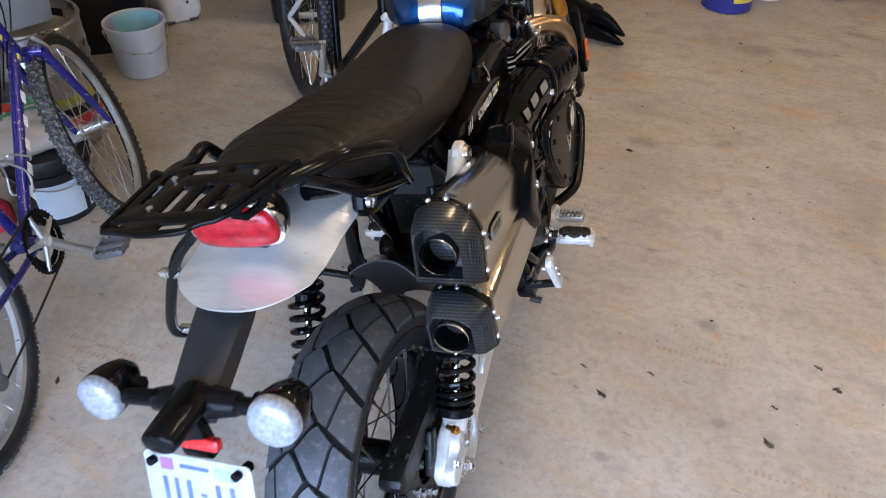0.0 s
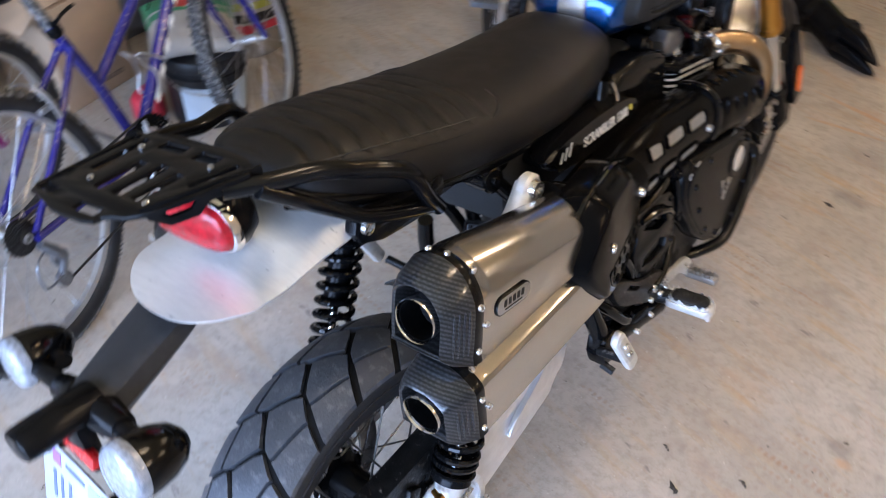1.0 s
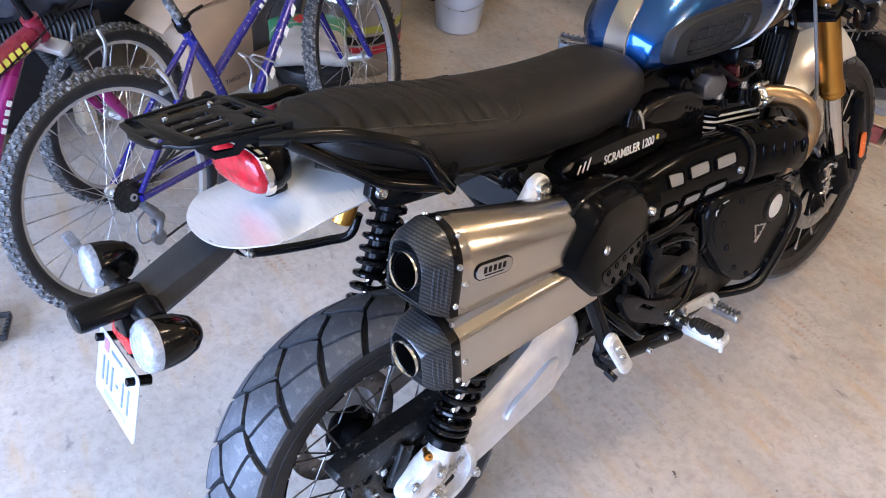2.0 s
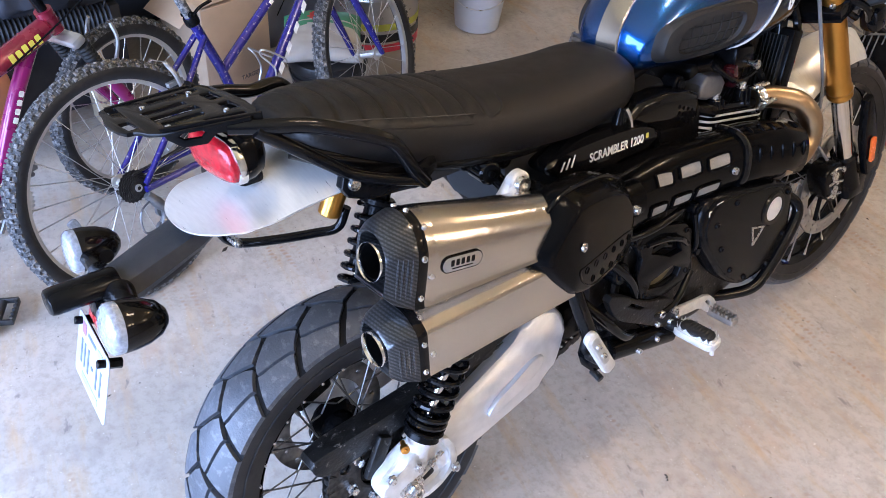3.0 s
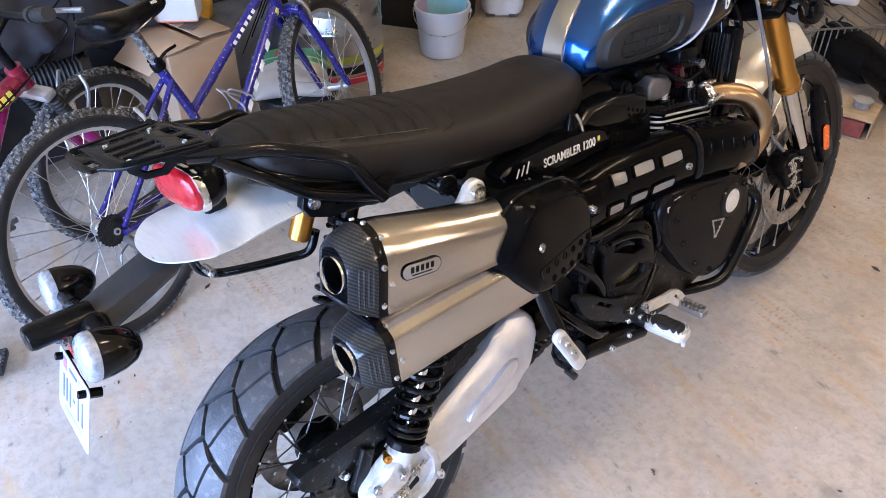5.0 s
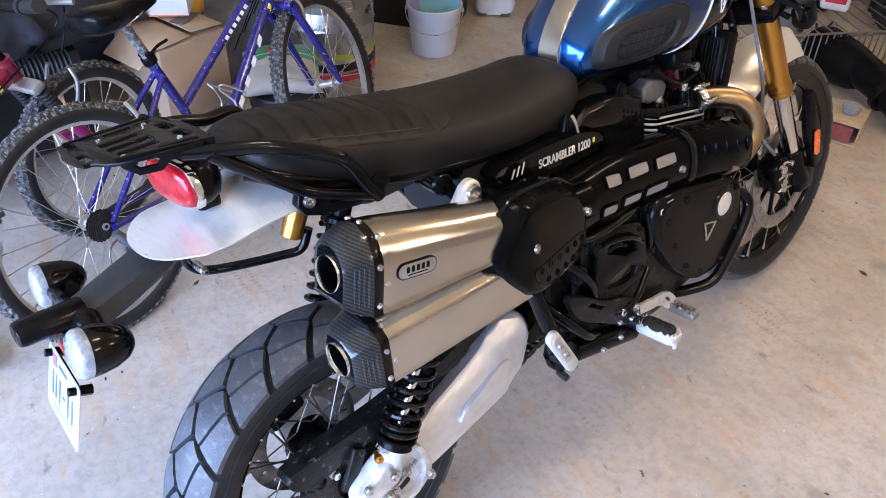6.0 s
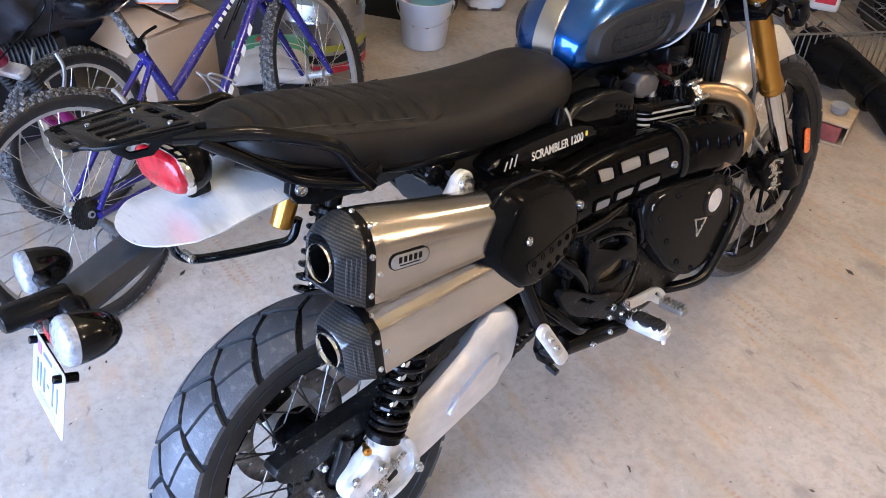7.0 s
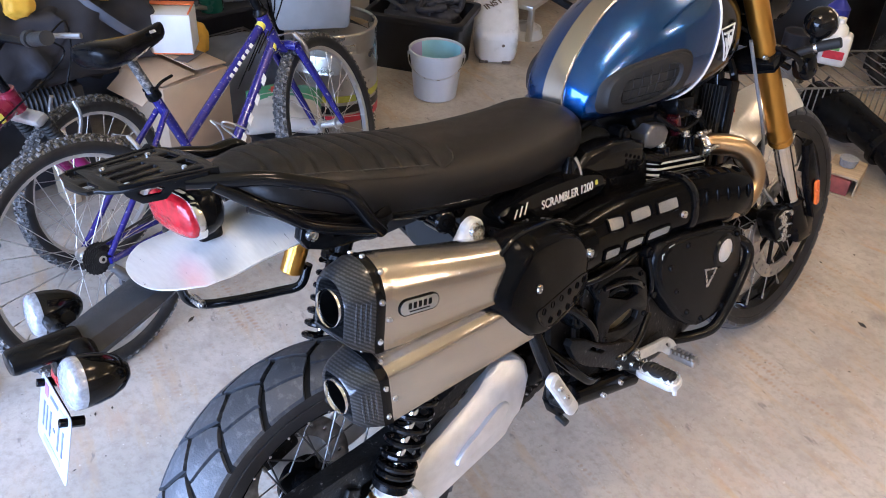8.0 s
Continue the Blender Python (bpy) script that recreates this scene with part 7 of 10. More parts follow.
part("chain_guard", bm, M["grime"], moto, "muddy black chain guard")
bm = bmesh.new()
box(bm, (0.122, -0.010, 0.370), (0.016, 0.030, 0.09), 0.006, (-28, 0, 0))
part("shock_bracket", bm, M["grime"], moto)
bm = bmesh.new()
box(bm, (-0.10, -0.03, 0.41), (0.05, 0.09, 0.07), 0.012, (20, 0, 0))
part("caliper_bracket", bm, M["grime"], moto)

# crash bar
for s in (1, -1):
    bm = bmesh.new()
    tube(bm, [(s * 0.15, 1.105, 0.51), (s * 0.190, 1.138, 0.496), (s * 0.208, 1.145, 0.462), (s * 0.214, 1.095, 0.400), (s * 0.213, 1.040, 0.342), (s * 0.206, 1.000, 0.313), (s * 0.175, 0.945, 0.304), (s * 0.140, 0.90, 0.302)], 0.0135, 14)
    part("crash_bar", bm, M["gloss"], moto, "gloss black engine crash bar")
bm = bmesh.new()
prism(bm, [(0.62, 0.275), (0.95, 0.262), (1.09, 0.30), (1.17, 0.40), (1.18, 0.41), (1.17, 0.43), (1.08, 0.335), (0.95, 0.29), (0.62, 0.30)], "x", -0.13, 0.13, 0.004)
part("skid_plate", bm, M["alu_cast"], moto)

# radiator
bm = bmesh.new()
box(bm, (-0.005, 1.185, 0.73), (0.205, 0.040, 0.27), 0.006, (-14, 0, 0))
rad = part("radiator", bm, M["satin"], moto, "black radiator with fine fins")
for k in range(21):
    bm = bmesh.new()
    box(bm, (-0.095 + 0.009 * k, 1.160, 0.735), (0.0022, 0.014, 0.240), 0.0, (-14, 0, 0))
    part("fin", bm, M["plastic"], rad)
# ---- front end ----
top_f, bot_f = Vector((0.108, 1.180, 1.205)), Vector((0.108, 1.575, 0.345))
df = (bot_f - top_f).normalized()
rr_ = 0.0285


def on_fork(s, z, back=0.0):
    t = (top_f.z - z) / (top_f.z - bot_f.z)
    p = top_f.lerp(bot_f, t)
    return Vector((s * p.x, p.y - back, p.z))


for s in (1, -1):
    bm = bmesh.new()
    a, b = on_fork(s, 1.20), on_fork(s, 0.645)
    L = (b - a).length
    lathe(bm, [(0, 0), (0.026, 0), (0.0275, 0.003), (0.0275, L - 0.055), (0.0285, L - 0.05), (0.0285, L - 0.034), (0.0315, L - 0.030), (0.0315, L - 0.022), (0.0295, L - 0.018), (0.0315, L - 0.012), (0.0315, L - 0.004), (0.029, L), (0, L)], a, df, 34)
    fork = part("fork_leg", bm, M["gold"], moto, "gold anodised upside-down fork leg")
    bm = bmesh.new()
    rod(bm, on_fork(s, 0.66), on_fork(s, 0.42), 0.0225, seg=26)
    part("stanchion", bm, M["chrome"], fork, "bright chrome stanchion")
    bm = bmesh.new()
    rod(bm, on_fork(s, 0.455), on_fork(s, 0.345), 0.030, 0.033, seg=22, bevel=0.005)
    box(bm, on_fork(s, 0.352) + V(0, 0.02, 0), (0.05, 0.08, 0.09), 0.012)
    # guard in front of the stanchion
    prism(bm, [(-0.03, 0.0), (-0.035, 0.13), (-0.01, 0.25), (0.015, 0.25), (0.02, 0.1), (0.02, 0.0)], "x", -0.012 + s * 0.035, 0.012 + s * 0.035, 0.006, m=Matrix.Translation(on_fork(s, 0.40, -0.06)) @ pose(0, 0, 0, 24, 0, 0))
    part("axle_lug", bm, M["satin"], fork)
    bm = bmesh.new()
    prism(bm, slot(0, 0, 0.020, 0.075, 0.006), "z", 0, 0.008, 0.002, m=frame_m(on_fork(s, 0.475, -0.045) + V(s * 0.05, 0, 0), (0, 1, 0.2), (0, -0.42, 1)))
    part("side_reflector", bm, M["orange"], fork, "amber side reflector")
    # caliper
    bm = bmesh.new()
    c = on_fork(s, 0.415, 0.062) + V(-s * 0.012, 0, -0.02)
    prism(bm, [(-0.055, 0.045), (-0.02, 0.062), (0.02, 0.05), (0.035, 0.01), (0.03, -0.045), (0.0, -0.062), (-0.035, -0.045), (-0.05, 0.0)], "x", -0.03, 0.03, 0.008, round_n=2, m=Matrix.Translation(c) @ pose(0, 0, 0, 14, 0, 0))
    cal = part("brake_caliper", bm, M["satin"], fork, "black radial brake caliper with bright ribs")
    for k in range(3):
        bm = bmesh.new()
        tube(bm, [c + V(s * 0.031, -0.046 + 0.004 * k, 0.036 - 0.036 * k), c + V(s * 0.034, -0.015, 0.046 - 0.040 * k), c + V(s * 0.031, 0.026, 0.030 - 0.036 * k)], 0.0032, 8)
        part("caliper_rib", bm, M["bolt"], cal)
    bm = bmesh.new()
    for q in ((-0.03, 0.035), (-0.005, 0.0), (-0.01, -0.04), (0.02, 0.03)):
        lathe(bm, [(0, 0.006), (0.005, 0.006), (0.008, 0.004), (0.008, -0.002)], c + V(s * 0.03, *q), (s, 0, 0), 10)
    rod(bm, c + V(s * 0.026, -0.02, 0.02), c + V(s * 0.034, -0.02, 0.02), 0.014, seg=18)
    rod(bm, c + V(s * 0.026, -0.012, -0.022), c + V(s * 0.034, -0.012, -0.022), 0.014, seg=18)
    part("caliper_piston_caps", bm, M["bolt"], fork)
    bm = bmesh.new()
    box(bm, c + V(s * 0.022, 0.026, -0.005), (0.014, 0.008, 0.04), 0.002)
    part("brake_pad", bm, M["jug_red"], fork)
    bm = bmesh.new()
    tube(bm, [c + V(0, -0.02, 0.06), c + V(-s * 0.02, -0.07, 0.14), on_fork(s, 0.68, 0.075), on_fork(s, 0.82, 0.06), on_fork(s, 0.95, 0.05)], 0.0045, 8)
    part("brake_hose", bm, M["tote"], fork, "grey braided brake hose")
bm = bmesh.new()
for z in (0.895, 1.145):
    c1 = on_fork(1, z)
    q = frame_m((0, c1.y, c1.z), (1, 0, 0), (0, 0.908, 0.417))
    prism(bm, [(-0.148, -0.034), (-0.148, 0.034), (-0.07, 0.038), (-0.04, -0.02), (0.04, -0.02), (0.07, 0.038), (0.148, 0.034), (0.148, -0.034), (0.07, -0.06), (-0.07, -0.06)], "z", -0.017, 0.017, 0.006, m=q)
rod(bm, (0, on_fork(1, 1.16).y - 0.04, 1.15), (0, on_fork(1, 0.87).y - 0.04, 0.88), 0.03, seg=18)
part("triple_clamp", bm, M["gloss"], moto, "gloss black fork clamps")
for s in (1, -1):
    for k in (0, 1):
        bm = bmesh.new()
        p = on_fork(s, 0.895 + (0.010 if k else -0.010)) + V(s * 0.020, -0.035, 0)
        bolt(bm, p, (0, -1, 0.3), 0.006, 0.006)
        part("bolt", bm, M["bolt"], moto)
bm = bmesh.new()
tube(bm, [(-0.44, 1.04, 1.245), (-0.30, 1.12, 1.235), (-0.12, 1.18, 1.20), (0.12, 1.18, 1.20), (0.30, 1.12, 1.235), (0.44, 1.04, 1.245)], 0.012, 12)
part("handlebar", bm, M["satin"], moto)
for s in (1, -1):
    bm = bmesh.new()
    rod(bm, (s * 0.315, 1.112, 1.236), (s * 0.44, 1.04, 1.245), 0.017, seg=16, bevel=0.003)
    part("grip", bm, M["rubber_soft"], moto)
bm = bmesh.new()
lathe(bm, [(0, -0.10), (0.05, -0.085), (0.08, -0.04), (0.09, 0.02), (0.092, 0.05), (0.088, 0.056), (0.0, 0.056)], (0, 1.42, 1.03), (0, 1, -0.05), 34)
part("headlamp", bm, M["gloss"], moto, "round black headlamp")
bm = bmesh.new()
tube(bm, [(0.06, 1.26, 0.98), (0.12, 1.31, 0.93), (0.17, 1.36, 0.89), (0.15, 1.42, 0.82)], 0.009, 8)
tube(bm, [(0.05, 1.26, 0.96), (0.10, 1.33, 0.90), (0.14, 1.38, 0.86)], 0.008, 8)
tube(bm, [(0.04, 1.24, 0.94), (0.07, 1.25, 0.86), (0.08, 1.22, 0.78)], 0.010, 8)
tube(bm, [(-0.04, 1.24, 0.94), (-0.02, 1.26, 0.86), (0.02, 1.24, 0.76)], 0.012, 8)
box(bm, (0.03, 1.30, 0.965), (0.16, 0.06, 0.08), 0.015)
box(bm, (0.165, 1.405, 0.862), (0.05, 0.05, 0.06), 0.014, (20, 0, 0))
part("front_wiring", bm, M["gloss"], moto)
bm = bmesh.new()
rod(bm, (0.03, 1.25, 0.845), (0.05, 1.25, 0.80), 0.012, seg=10)
rod(bm, (0.045, 1.27, 0.79), (0.055, 1.27, 0.76), 0.012, seg=10)
part("connector", bm, M["jug_red"], moto, "red cable connector")
bm = bmesh.new()
rod(bm, (0.12, 1.35, 0.885), (0.205, 1.375, 0.920), 0.010, seg=12)
rod(bm, (0.205, 1.375, 0.920), (0.255, 1.39, 0.934), 0.0125, seg=14, bevel=0.002)
bar = part("indicator_stalk", bm, M["rubber_soft"], moto)
bm = bmesh.new()
rod(bm, (0.200, 1.374, 0.918), (0.208, 1.376, 0.921), 0.0115, seg=14)
part("collar", bm, M["bolt"], bar)
bm = bmesh.new()
lathe(bm, [(0.0365, 0.006), (0.0385, 0.0), (0.0375, -0.014), (0.034, -0.027), (0.026, -0.039), (0.014, -0.047), (0.0, -0.050)], (0.200, 1.40, 0.972), (0.1, 1, 0.05), 30)
lathe(bm, [(0.012, 0), (0.012, 0.05)], (0.195, 1.38, 0.93), (0.1, -0.1, 1), 12)
ind = part("indicator", bm, M["gloss"], moto, "gloss black front bullet indicator")
bm = bmesh.new()
lathe(bm, [(0.0385, 0.0), (0.036, 0.010), (0.02, 0.017), (0.0, 0.019)], (0.200, 1.40, 0.972), (0.1, 1, 0.05), 30)
part("lens", bm, M["clear"], ind)
# front mudguard
bm = bmesh.new()
rings = []
for i in range(34):
    a = radians(77 + 50 * i / 33)
    n_ = Vector((0, math.cos(a), math.sin(a)))
    c = Vector((0, 1.535, 0.350)) + n_ * 0.415
    w_ = 0.086 * min(1, 0.6 + 4 * min(i, 33 - i) / 33)
    ring = [c + Vector((u * w_, 0, 0)) - n_ * 0.058 * abs(u) ** 2.4 for u in [-1 + 2 * j / 18 for j in range(19)]]
    ring += [p - n_ * 0.004 for p in ring[::-1]]
    rings.append(ring)
loft(bm, rings)
part("front_mudguard", bm, M["alu"], moto, "brushed aluminium front mudguard")
# side stand
bm = bmesh.new()
foot = pose(0, 0, 0, 0, -LEAN, 0) @ Vector((-0.30, 0.66, 0.012))
tube(bm, [(-0.15, 0.60, 0.30), (-0.20, 0.63, 0.22), foot + Vector((0.02, 0, 0.03)), foot], 0.012, 10, smooth=False)
box(bm, foot, (0.05, 0.07, 0.012), 0.004, (0, -LEAN, 0))
part("side_stand", bm, M["satin"], moto)


# ---- bicycles ----
def cycle_wheel(parent, name, R, at, m_tyre, steer=None, knobs=78, spoke_n=28, label="", reflector=False, tr=0.0245, rim="rim_alu"):
    """Spoked bicycle wheel about the x axis: hub with tyre, rim, spokes and nipples under it."""
    bm = bmesh.new()
    lathe(bm, [(0.005, -0.055), (0.010, -0.055), (0.010, -0.036), (0.022, -0.034), (0.022, -0.030), (0.013, -0.026), (0.013, 0.026), (0.022, 0.030), (0.022, 0.034), (0.010, 0.036), (0.010, 0.055), (0.005, 0.055)], (0, 0, 0), (1, 0, 0), 18)
    w = part(name, bm, M["rim_alu"], parent, label)
    w.matrix_local = Matrix.Translation(at) @ (steer if steer is not None else Matrix.Identity(4))
    bm = bmesh.new()
    seg = 64
    rings = [[Vector((tr * math.cos(b), (R - 0.004 - tr + tr * math.sin(b)) * math.cos(2 * math.pi * i / seg), (R - 0.004 - tr + tr * math.sin(b)) * math.sin(2 * math.pi * i / seg))) for i in range(seg)] for b in [2 * math.pi * j / 14 for j in range(14)]]
    loft(bm, rings, closed=True)
    for f in bm.faces:
        c = f.calc_center_median()
        f.material_index = 1 if math.hypot(c.y, c.z) < R - 0.004 - tr * 0.62 else 0
    tyre = part("tyre", bm, [M["knob_base"] if m_tyre is M["knob"] else M["sidewall"], M["sidewall"]], w, "muddy knobbly tyre")
    bm = bmesh.new()
    for i in range(knobs * 2):
        a = 2 * math.pi * i / (knobs * 2)
        for x, b in (((-0.011, 0.35), (0.011, 0.35)) if i % 2 else ((-0.0185, 0.75), (0.0, 0.0), (0.0185, 0.75))):
            rr = R - 0.004 - tr + math.sqrt(max(0, tr * tr - x * x))
            c = Vector((x, rr * math.cos(a), rr * math.sin(a)))
            nrm = Vector((x / tr, math.sqrt(1 - min(1, (x / tr) ** 2)) * math.cos(a), math.sqrt(1 - min(1, (x / tr) ** 2)) * math.sin(a)))
            t = Vector((0, -math.sin(a), math.cos(a)))
            u = nrm.cross(t)
            j = math.sin(i * 12.9898 + x * 7823.3) * 0.5 + math.sin(i * 4.137 + x * 3571.0) * 0.5
            h, hw, hl = 0.0042 + 0.0012 * j, 0.0060 + 0.0009 * j, 0.0052 - 0.0008 * j
            c = c + t * (0.0012 * j)
            lo = [bm.verts.new(c + u * (hw * p) + t * (hl * q) - nrm * 0.001) for p, q in ((-1, -1), (1, -1), (1, 1), (-1, 1))]
            hi = [bm.verts.new(c + u * (hw * 0.8 * p) + t * (hl * 0.8 * q) + nrm * h) for p, q in ((-1, -1), (1, -1), (1, 1), (-1, 1))]
            bm.faces.new(hi)
            for k in range(4):
                bm.faces.new((lo[k], lo[(k + 1) % 4], hi[(k + 1) % 4], hi[k]))
    tagged(part("tread", bm, m_tyre, w, "dusty knobbly tread", 0), kind="stuff")
    bm = bmesh.new()
    r = R - 0.045
    prof = [(0.012, r + 0.006), (0.0125, r - 0.004), (0.008, r - 0.014), (-0.008, r - 0.014), (-0.0125, r - 0.004), (-0.012, r + 0.006)]
    loft(bm, [[Vector((x, q * math.cos(2 * math.pi * i / seg), q * math.sin(2 * math.pi * i / seg))) for i in range(seg)] for x, q in prof], closed=True)
    part("rim", bm, M[rim], w, "scuffed aluminium rim" if rim == "rim_alu" else "black rim")
    spokes(w, M["spoke"], spoke_n, 0.02, 0.032, r - 0.012, 0.004, 0.0011)
    if reflector:
        bm = bmesh.new()
        prism(bm, slot(0, 0, 0.095, 0.026, 0.008), "z", -0.006, 0.006, 0.002, m=frame_m((0, -0.165, -0.06), (0, 0.25, -1), (0, 1, 0.25)))
        part("wheel_reflector", bm, M["clear"], w, "white spoke reflector")
    return w


def saddle(parent, y0, z0, length=0.26, wide=0.075, tilt=0.0):
    bm = bmesh.new()
    rings = []
    prof = [(0.0, 0.020, 0.012, 0.030), (0.03, 0.058, 0.030, 0.044), (0.10, 0.076, 0.040, 0.054), (0.22, 0.078, 0.041, 0.058), (0.36, 0.062, 0.037, 0.056), (0.52, 0.040, 0.031, 0.050), (0.70, 0.026, 0.026, 0.044), (0.86, 0.021, 0.024, 0.040), (0.95, 0.018, 0.023, 0.034), (0.99, 0.011, 0.019, 0.024), (1.0, 0.004, 0.014, 0.018)]
    for i in range(41):
        t = i / 40
        hw, up_, dn_ = lerp_table(prof, t)
        hw *= wide / 0.078
        mid_ = z0 - 0.030 + 0.014 * (1 - 2 * t) ** 2 + tilt * t
        rings.append([Vector((hw * math.copysign(abs(math.cos(a)) ** 0.8, math.cos(a)), y0 + length * t, mid_ + (up_ * 0.8 * math.sin(a) if math.sin(a) > 0 else dn_ * 0.75 * math.sin(a)))) for a in [2 * math.pi * k / 22 for k in range(22)]])
    loft(bm, rings)
    return part("saddle", bm, M["satin"], parent, "scuffed black saddle")


def crankset(parent, at, side_angle, ring_r=0.085, arm=0.165, mats=("satin", "rim_alu")):
    at = Vector(at)
    bm = bmesh.new()
    teeth = 38
    out = [((ring_r + (0.004 if i % 2 else -0.002)) * math.cos(2 * math.pi * i / (teeth * 2)), (ring_r + (0.004 if i % 2 else -0.002)) * math.sin(2 * math.pi * i / (teeth * 2))) for i in range(teeth * 2)]
    inner = [((ring_r - 0.016) * math.cos(-2 * math.pi * i / 30), (ring_r - 0.016) * math.sin(-2 * math.pi * i / 30)) for i in range(30)]
    merge(bm, holed("ring", [out, inner], 0.003, frame_m(at + V(0.05, 0, 0), (0, 1, 0), (0, 0, 1)), 0.0003))
    merge(bm, holed("ring", [[(x * 0.8, y * 0.8) for x, y in out], [(x * 0.75, y * 0.75) for x, y in inner]], 0.003, frame_m(at + V(0.043, 0, 0), (0, 1, 0), (0, 0, 1)), 0.0003))
    ring = part("chainring", bm, M[mats[0]], parent, "toothed chainrings")
    bm = bmesh.new()
    for k in range(5):
        a = 2 * math.pi * k / 5 + 0.3
        tube(bm, [at + V(0.052, 0, 0), at + V(0.050, (ring_r - 0.006) * math.cos(a), (ring_r - 0.006) * math.sin(a))], [0.009, 0.006], 8, smooth=False)
    rod(bm, at - V(0.055, 0, 0), at + V(0.065, 0, 0), 0.016, seg=16)
    part("crank_spider", bm, M[mats[1]], ring)
    for s in (1, -1):
        a = radians(side_angle + (0 if s > 0 else 180))
        e = at + V(s * 0.085, arm * math.cos(a), arm * math.sin(a))
        bm = bmesh.new()
        tube(bm, [at + V(s * 0.062, 0, 0), at + V(s * 0.072, 0.5 * arm * math.cos(a), 0.5 * arm * math.sin(a)), e], [0.014, 0.011, 0.011], 10)
        rod(bm, e - V(s * 0.01, 0, 0), e + V(s * 0.03, 0, 0), 0.008, seg=10)
        part("crank_arm", bm, M[mats[1]], parent)
        bm = bmesh.new()
        c = e + V(s * 0.060, 0, 0)
        for dy in (-0.036, 0.036):
            box(bm, c + V(0, dy, 0), (0.082, 0.006, 0.018), 0.002)
            for k in range(5):
                box(bm, c + V(-0.034 + 0.017 * k, dy, 0.011), (0.007, 0.006, 0.006), 0.001)
        for dx in (-0.040, 0.040):
            box(bm, c + V(dx, 0, 0), (0.006, 0.076, 0.018), 0.002)
        rod(bm, c - V(0.045, 0, 0), c + V(0.045, 0, 0), 0.011, seg=12)
        part("pedal", bm, M["grey_dark"] if mats[0] == "satin" else M["tote"], parent, "cage pedal")


# violet-blue step-through bicycle
blue = thing("bicycle", "muddy violet-blue mountain bicycle with knobbly tyres", "bicycle", "parked bicycles", pose(-1.005, -0.012, 0, 0, -13.6, 17.0))
RB = 0.323
cycle_wheel(blue, "rear_wheel", RB, (0, 0, RB), M["knob"], label="spoked rear wheel", reflector=True)
ST = Matrix.Rotation(radians(14), 4, Vector((0, -0.36, 0.93)))
cycle_wheel(blue, "front_wheel", 0.315, (-0.0, 1.0, 0.312), M["knob"], ST, label="spoked front wheel turned aside")
bm = bmesh.new()
BBp, LUG, CLAMP, HT, HL = (0, 0.435, 0.285), (0, 0.396, 0.485), (0, 0.340, 0.660), (0, 0.812, 0.745), (0, 0.842, 0.635)
tube(bm, [BBp, LUG, CLAMP], 0.0145, 14, smooth=False)
tube(bm, [LUG, (0, 0.805, 0.715)], 0.0138, 14, smooth=False)
tube(bm, [BBp, (0, 0.835, 0.655)], 0.0162, 14, smooth=False)
tube(bm, [HL, HT], 0.021, 16, smooth=False)
rod(bm, (-0.035, 0.435, 0.285), (0.035, 0.435, 0.285), 0.022, seg=16)
for s in (1, -1):
    tube(bm, [(s * 0.020, 0.355, 0.60), (s * 0.045, 0.22, 0.49), (s * 0.058, 0.02, 0.325)], 0.0085, 10)
    tube(bm, [(s * 0.025, 0.44, 0.278), (s * 0.045, 0.32, 0.29), (s * 0.058, 0.015, 0.312)], 0.0095, 10)
part("frame", bm, M["bike_blue"], blue, "scuffed violet-blue step-through frame")
bm = bmesh.new()
for s in (1, -1):
    a = ST @ Vector((s * 0.045, -0.125, 0.305))
    b = ST @ Vector((s * 0.052, -0.05, 0.13))
    c = ST @ Vector((s * 0.055, 0.0, 0.0))
    tube(bm, [Vector((0, 1.0, 0.312)) + q for q in (a, b, c)], [0.014, 0.0125, 0.009], 12)
a, b = [Vector((0, 1.0, 0.312)) + ST @ Vector((s * 0.048, -0.125, 0.305)) for s in (1, -1)]
tube(bm, [a, (a + b) / 2 + V(0, 0, 0.012), b], 0.016, 12)
tube(bm, [(a + b) / 2, HL], 0.017, 12, smooth=False)
part("fork", bm, M["bike_blue"], blue, "violet-blue fork")
bm = bmesh.new()
tube(bm, [HT, (0, 0.795, 0.80), (0, 0.80, 0.86)], 0.014, 12)
tube(bm, [(0, 0.80, 0.855), (0, 0.86, 0.875)], 0.014, 12, smooth=False)
lathe(bm, [(0.024, 0), (0.026, 0.004), (0.022, 0.010), (0.018, 0.02)], HT, (0, -0.26, 0.96), 16)
part("stem", bm, M["satin"], blue)
bm = bmesh.new()
hb = [ST @ Vector(q) for q in ((-0.27, -0.05, 0), (-0.12, 0.0, 0.0), (0.12, 0.0, 0.0), (0.27, -0.05, 0))]
tube(bm, [Vector((0, 0.86, 0.875)) + q for q in hb], 0.011, 10)
part("handlebar", bm, M["satin"], blue)
bm = bmesh.new()
for k in range(4):
    tube(bm, [(0.02 - 0.012 * k, 0.86, 0.87), (0.04 - 0.02 * k, 0.89 - 0.02 * k, 0.80), (0.03 - 0.015 * k, 0.84, 0.72), (0.022 - 0.01 * k, 0.80 - 0.05 * k, 0.68 - 0.04 * k)], 0.0022, 6)
part("cable", bm, M["satin"], blue)
bm = bmesh.new()
rod(bm, CLAMP, (0, 0.305, 0.77), 0.0135, seg=14)
part("seat_post", bm, M["knob"], blue, "mud-spattered seat post")
bm = bmesh.new()
rod(bm, (-0.02, 0.338, 0.665), (0.024, 0.338, 0.665), 0.009, seg=12)
tube(bm, [(0.022, 0.338, 0.665), (0.03, 0.36, 0.68), (0.03, 0.40, 0.685)], 0.0045, 8)
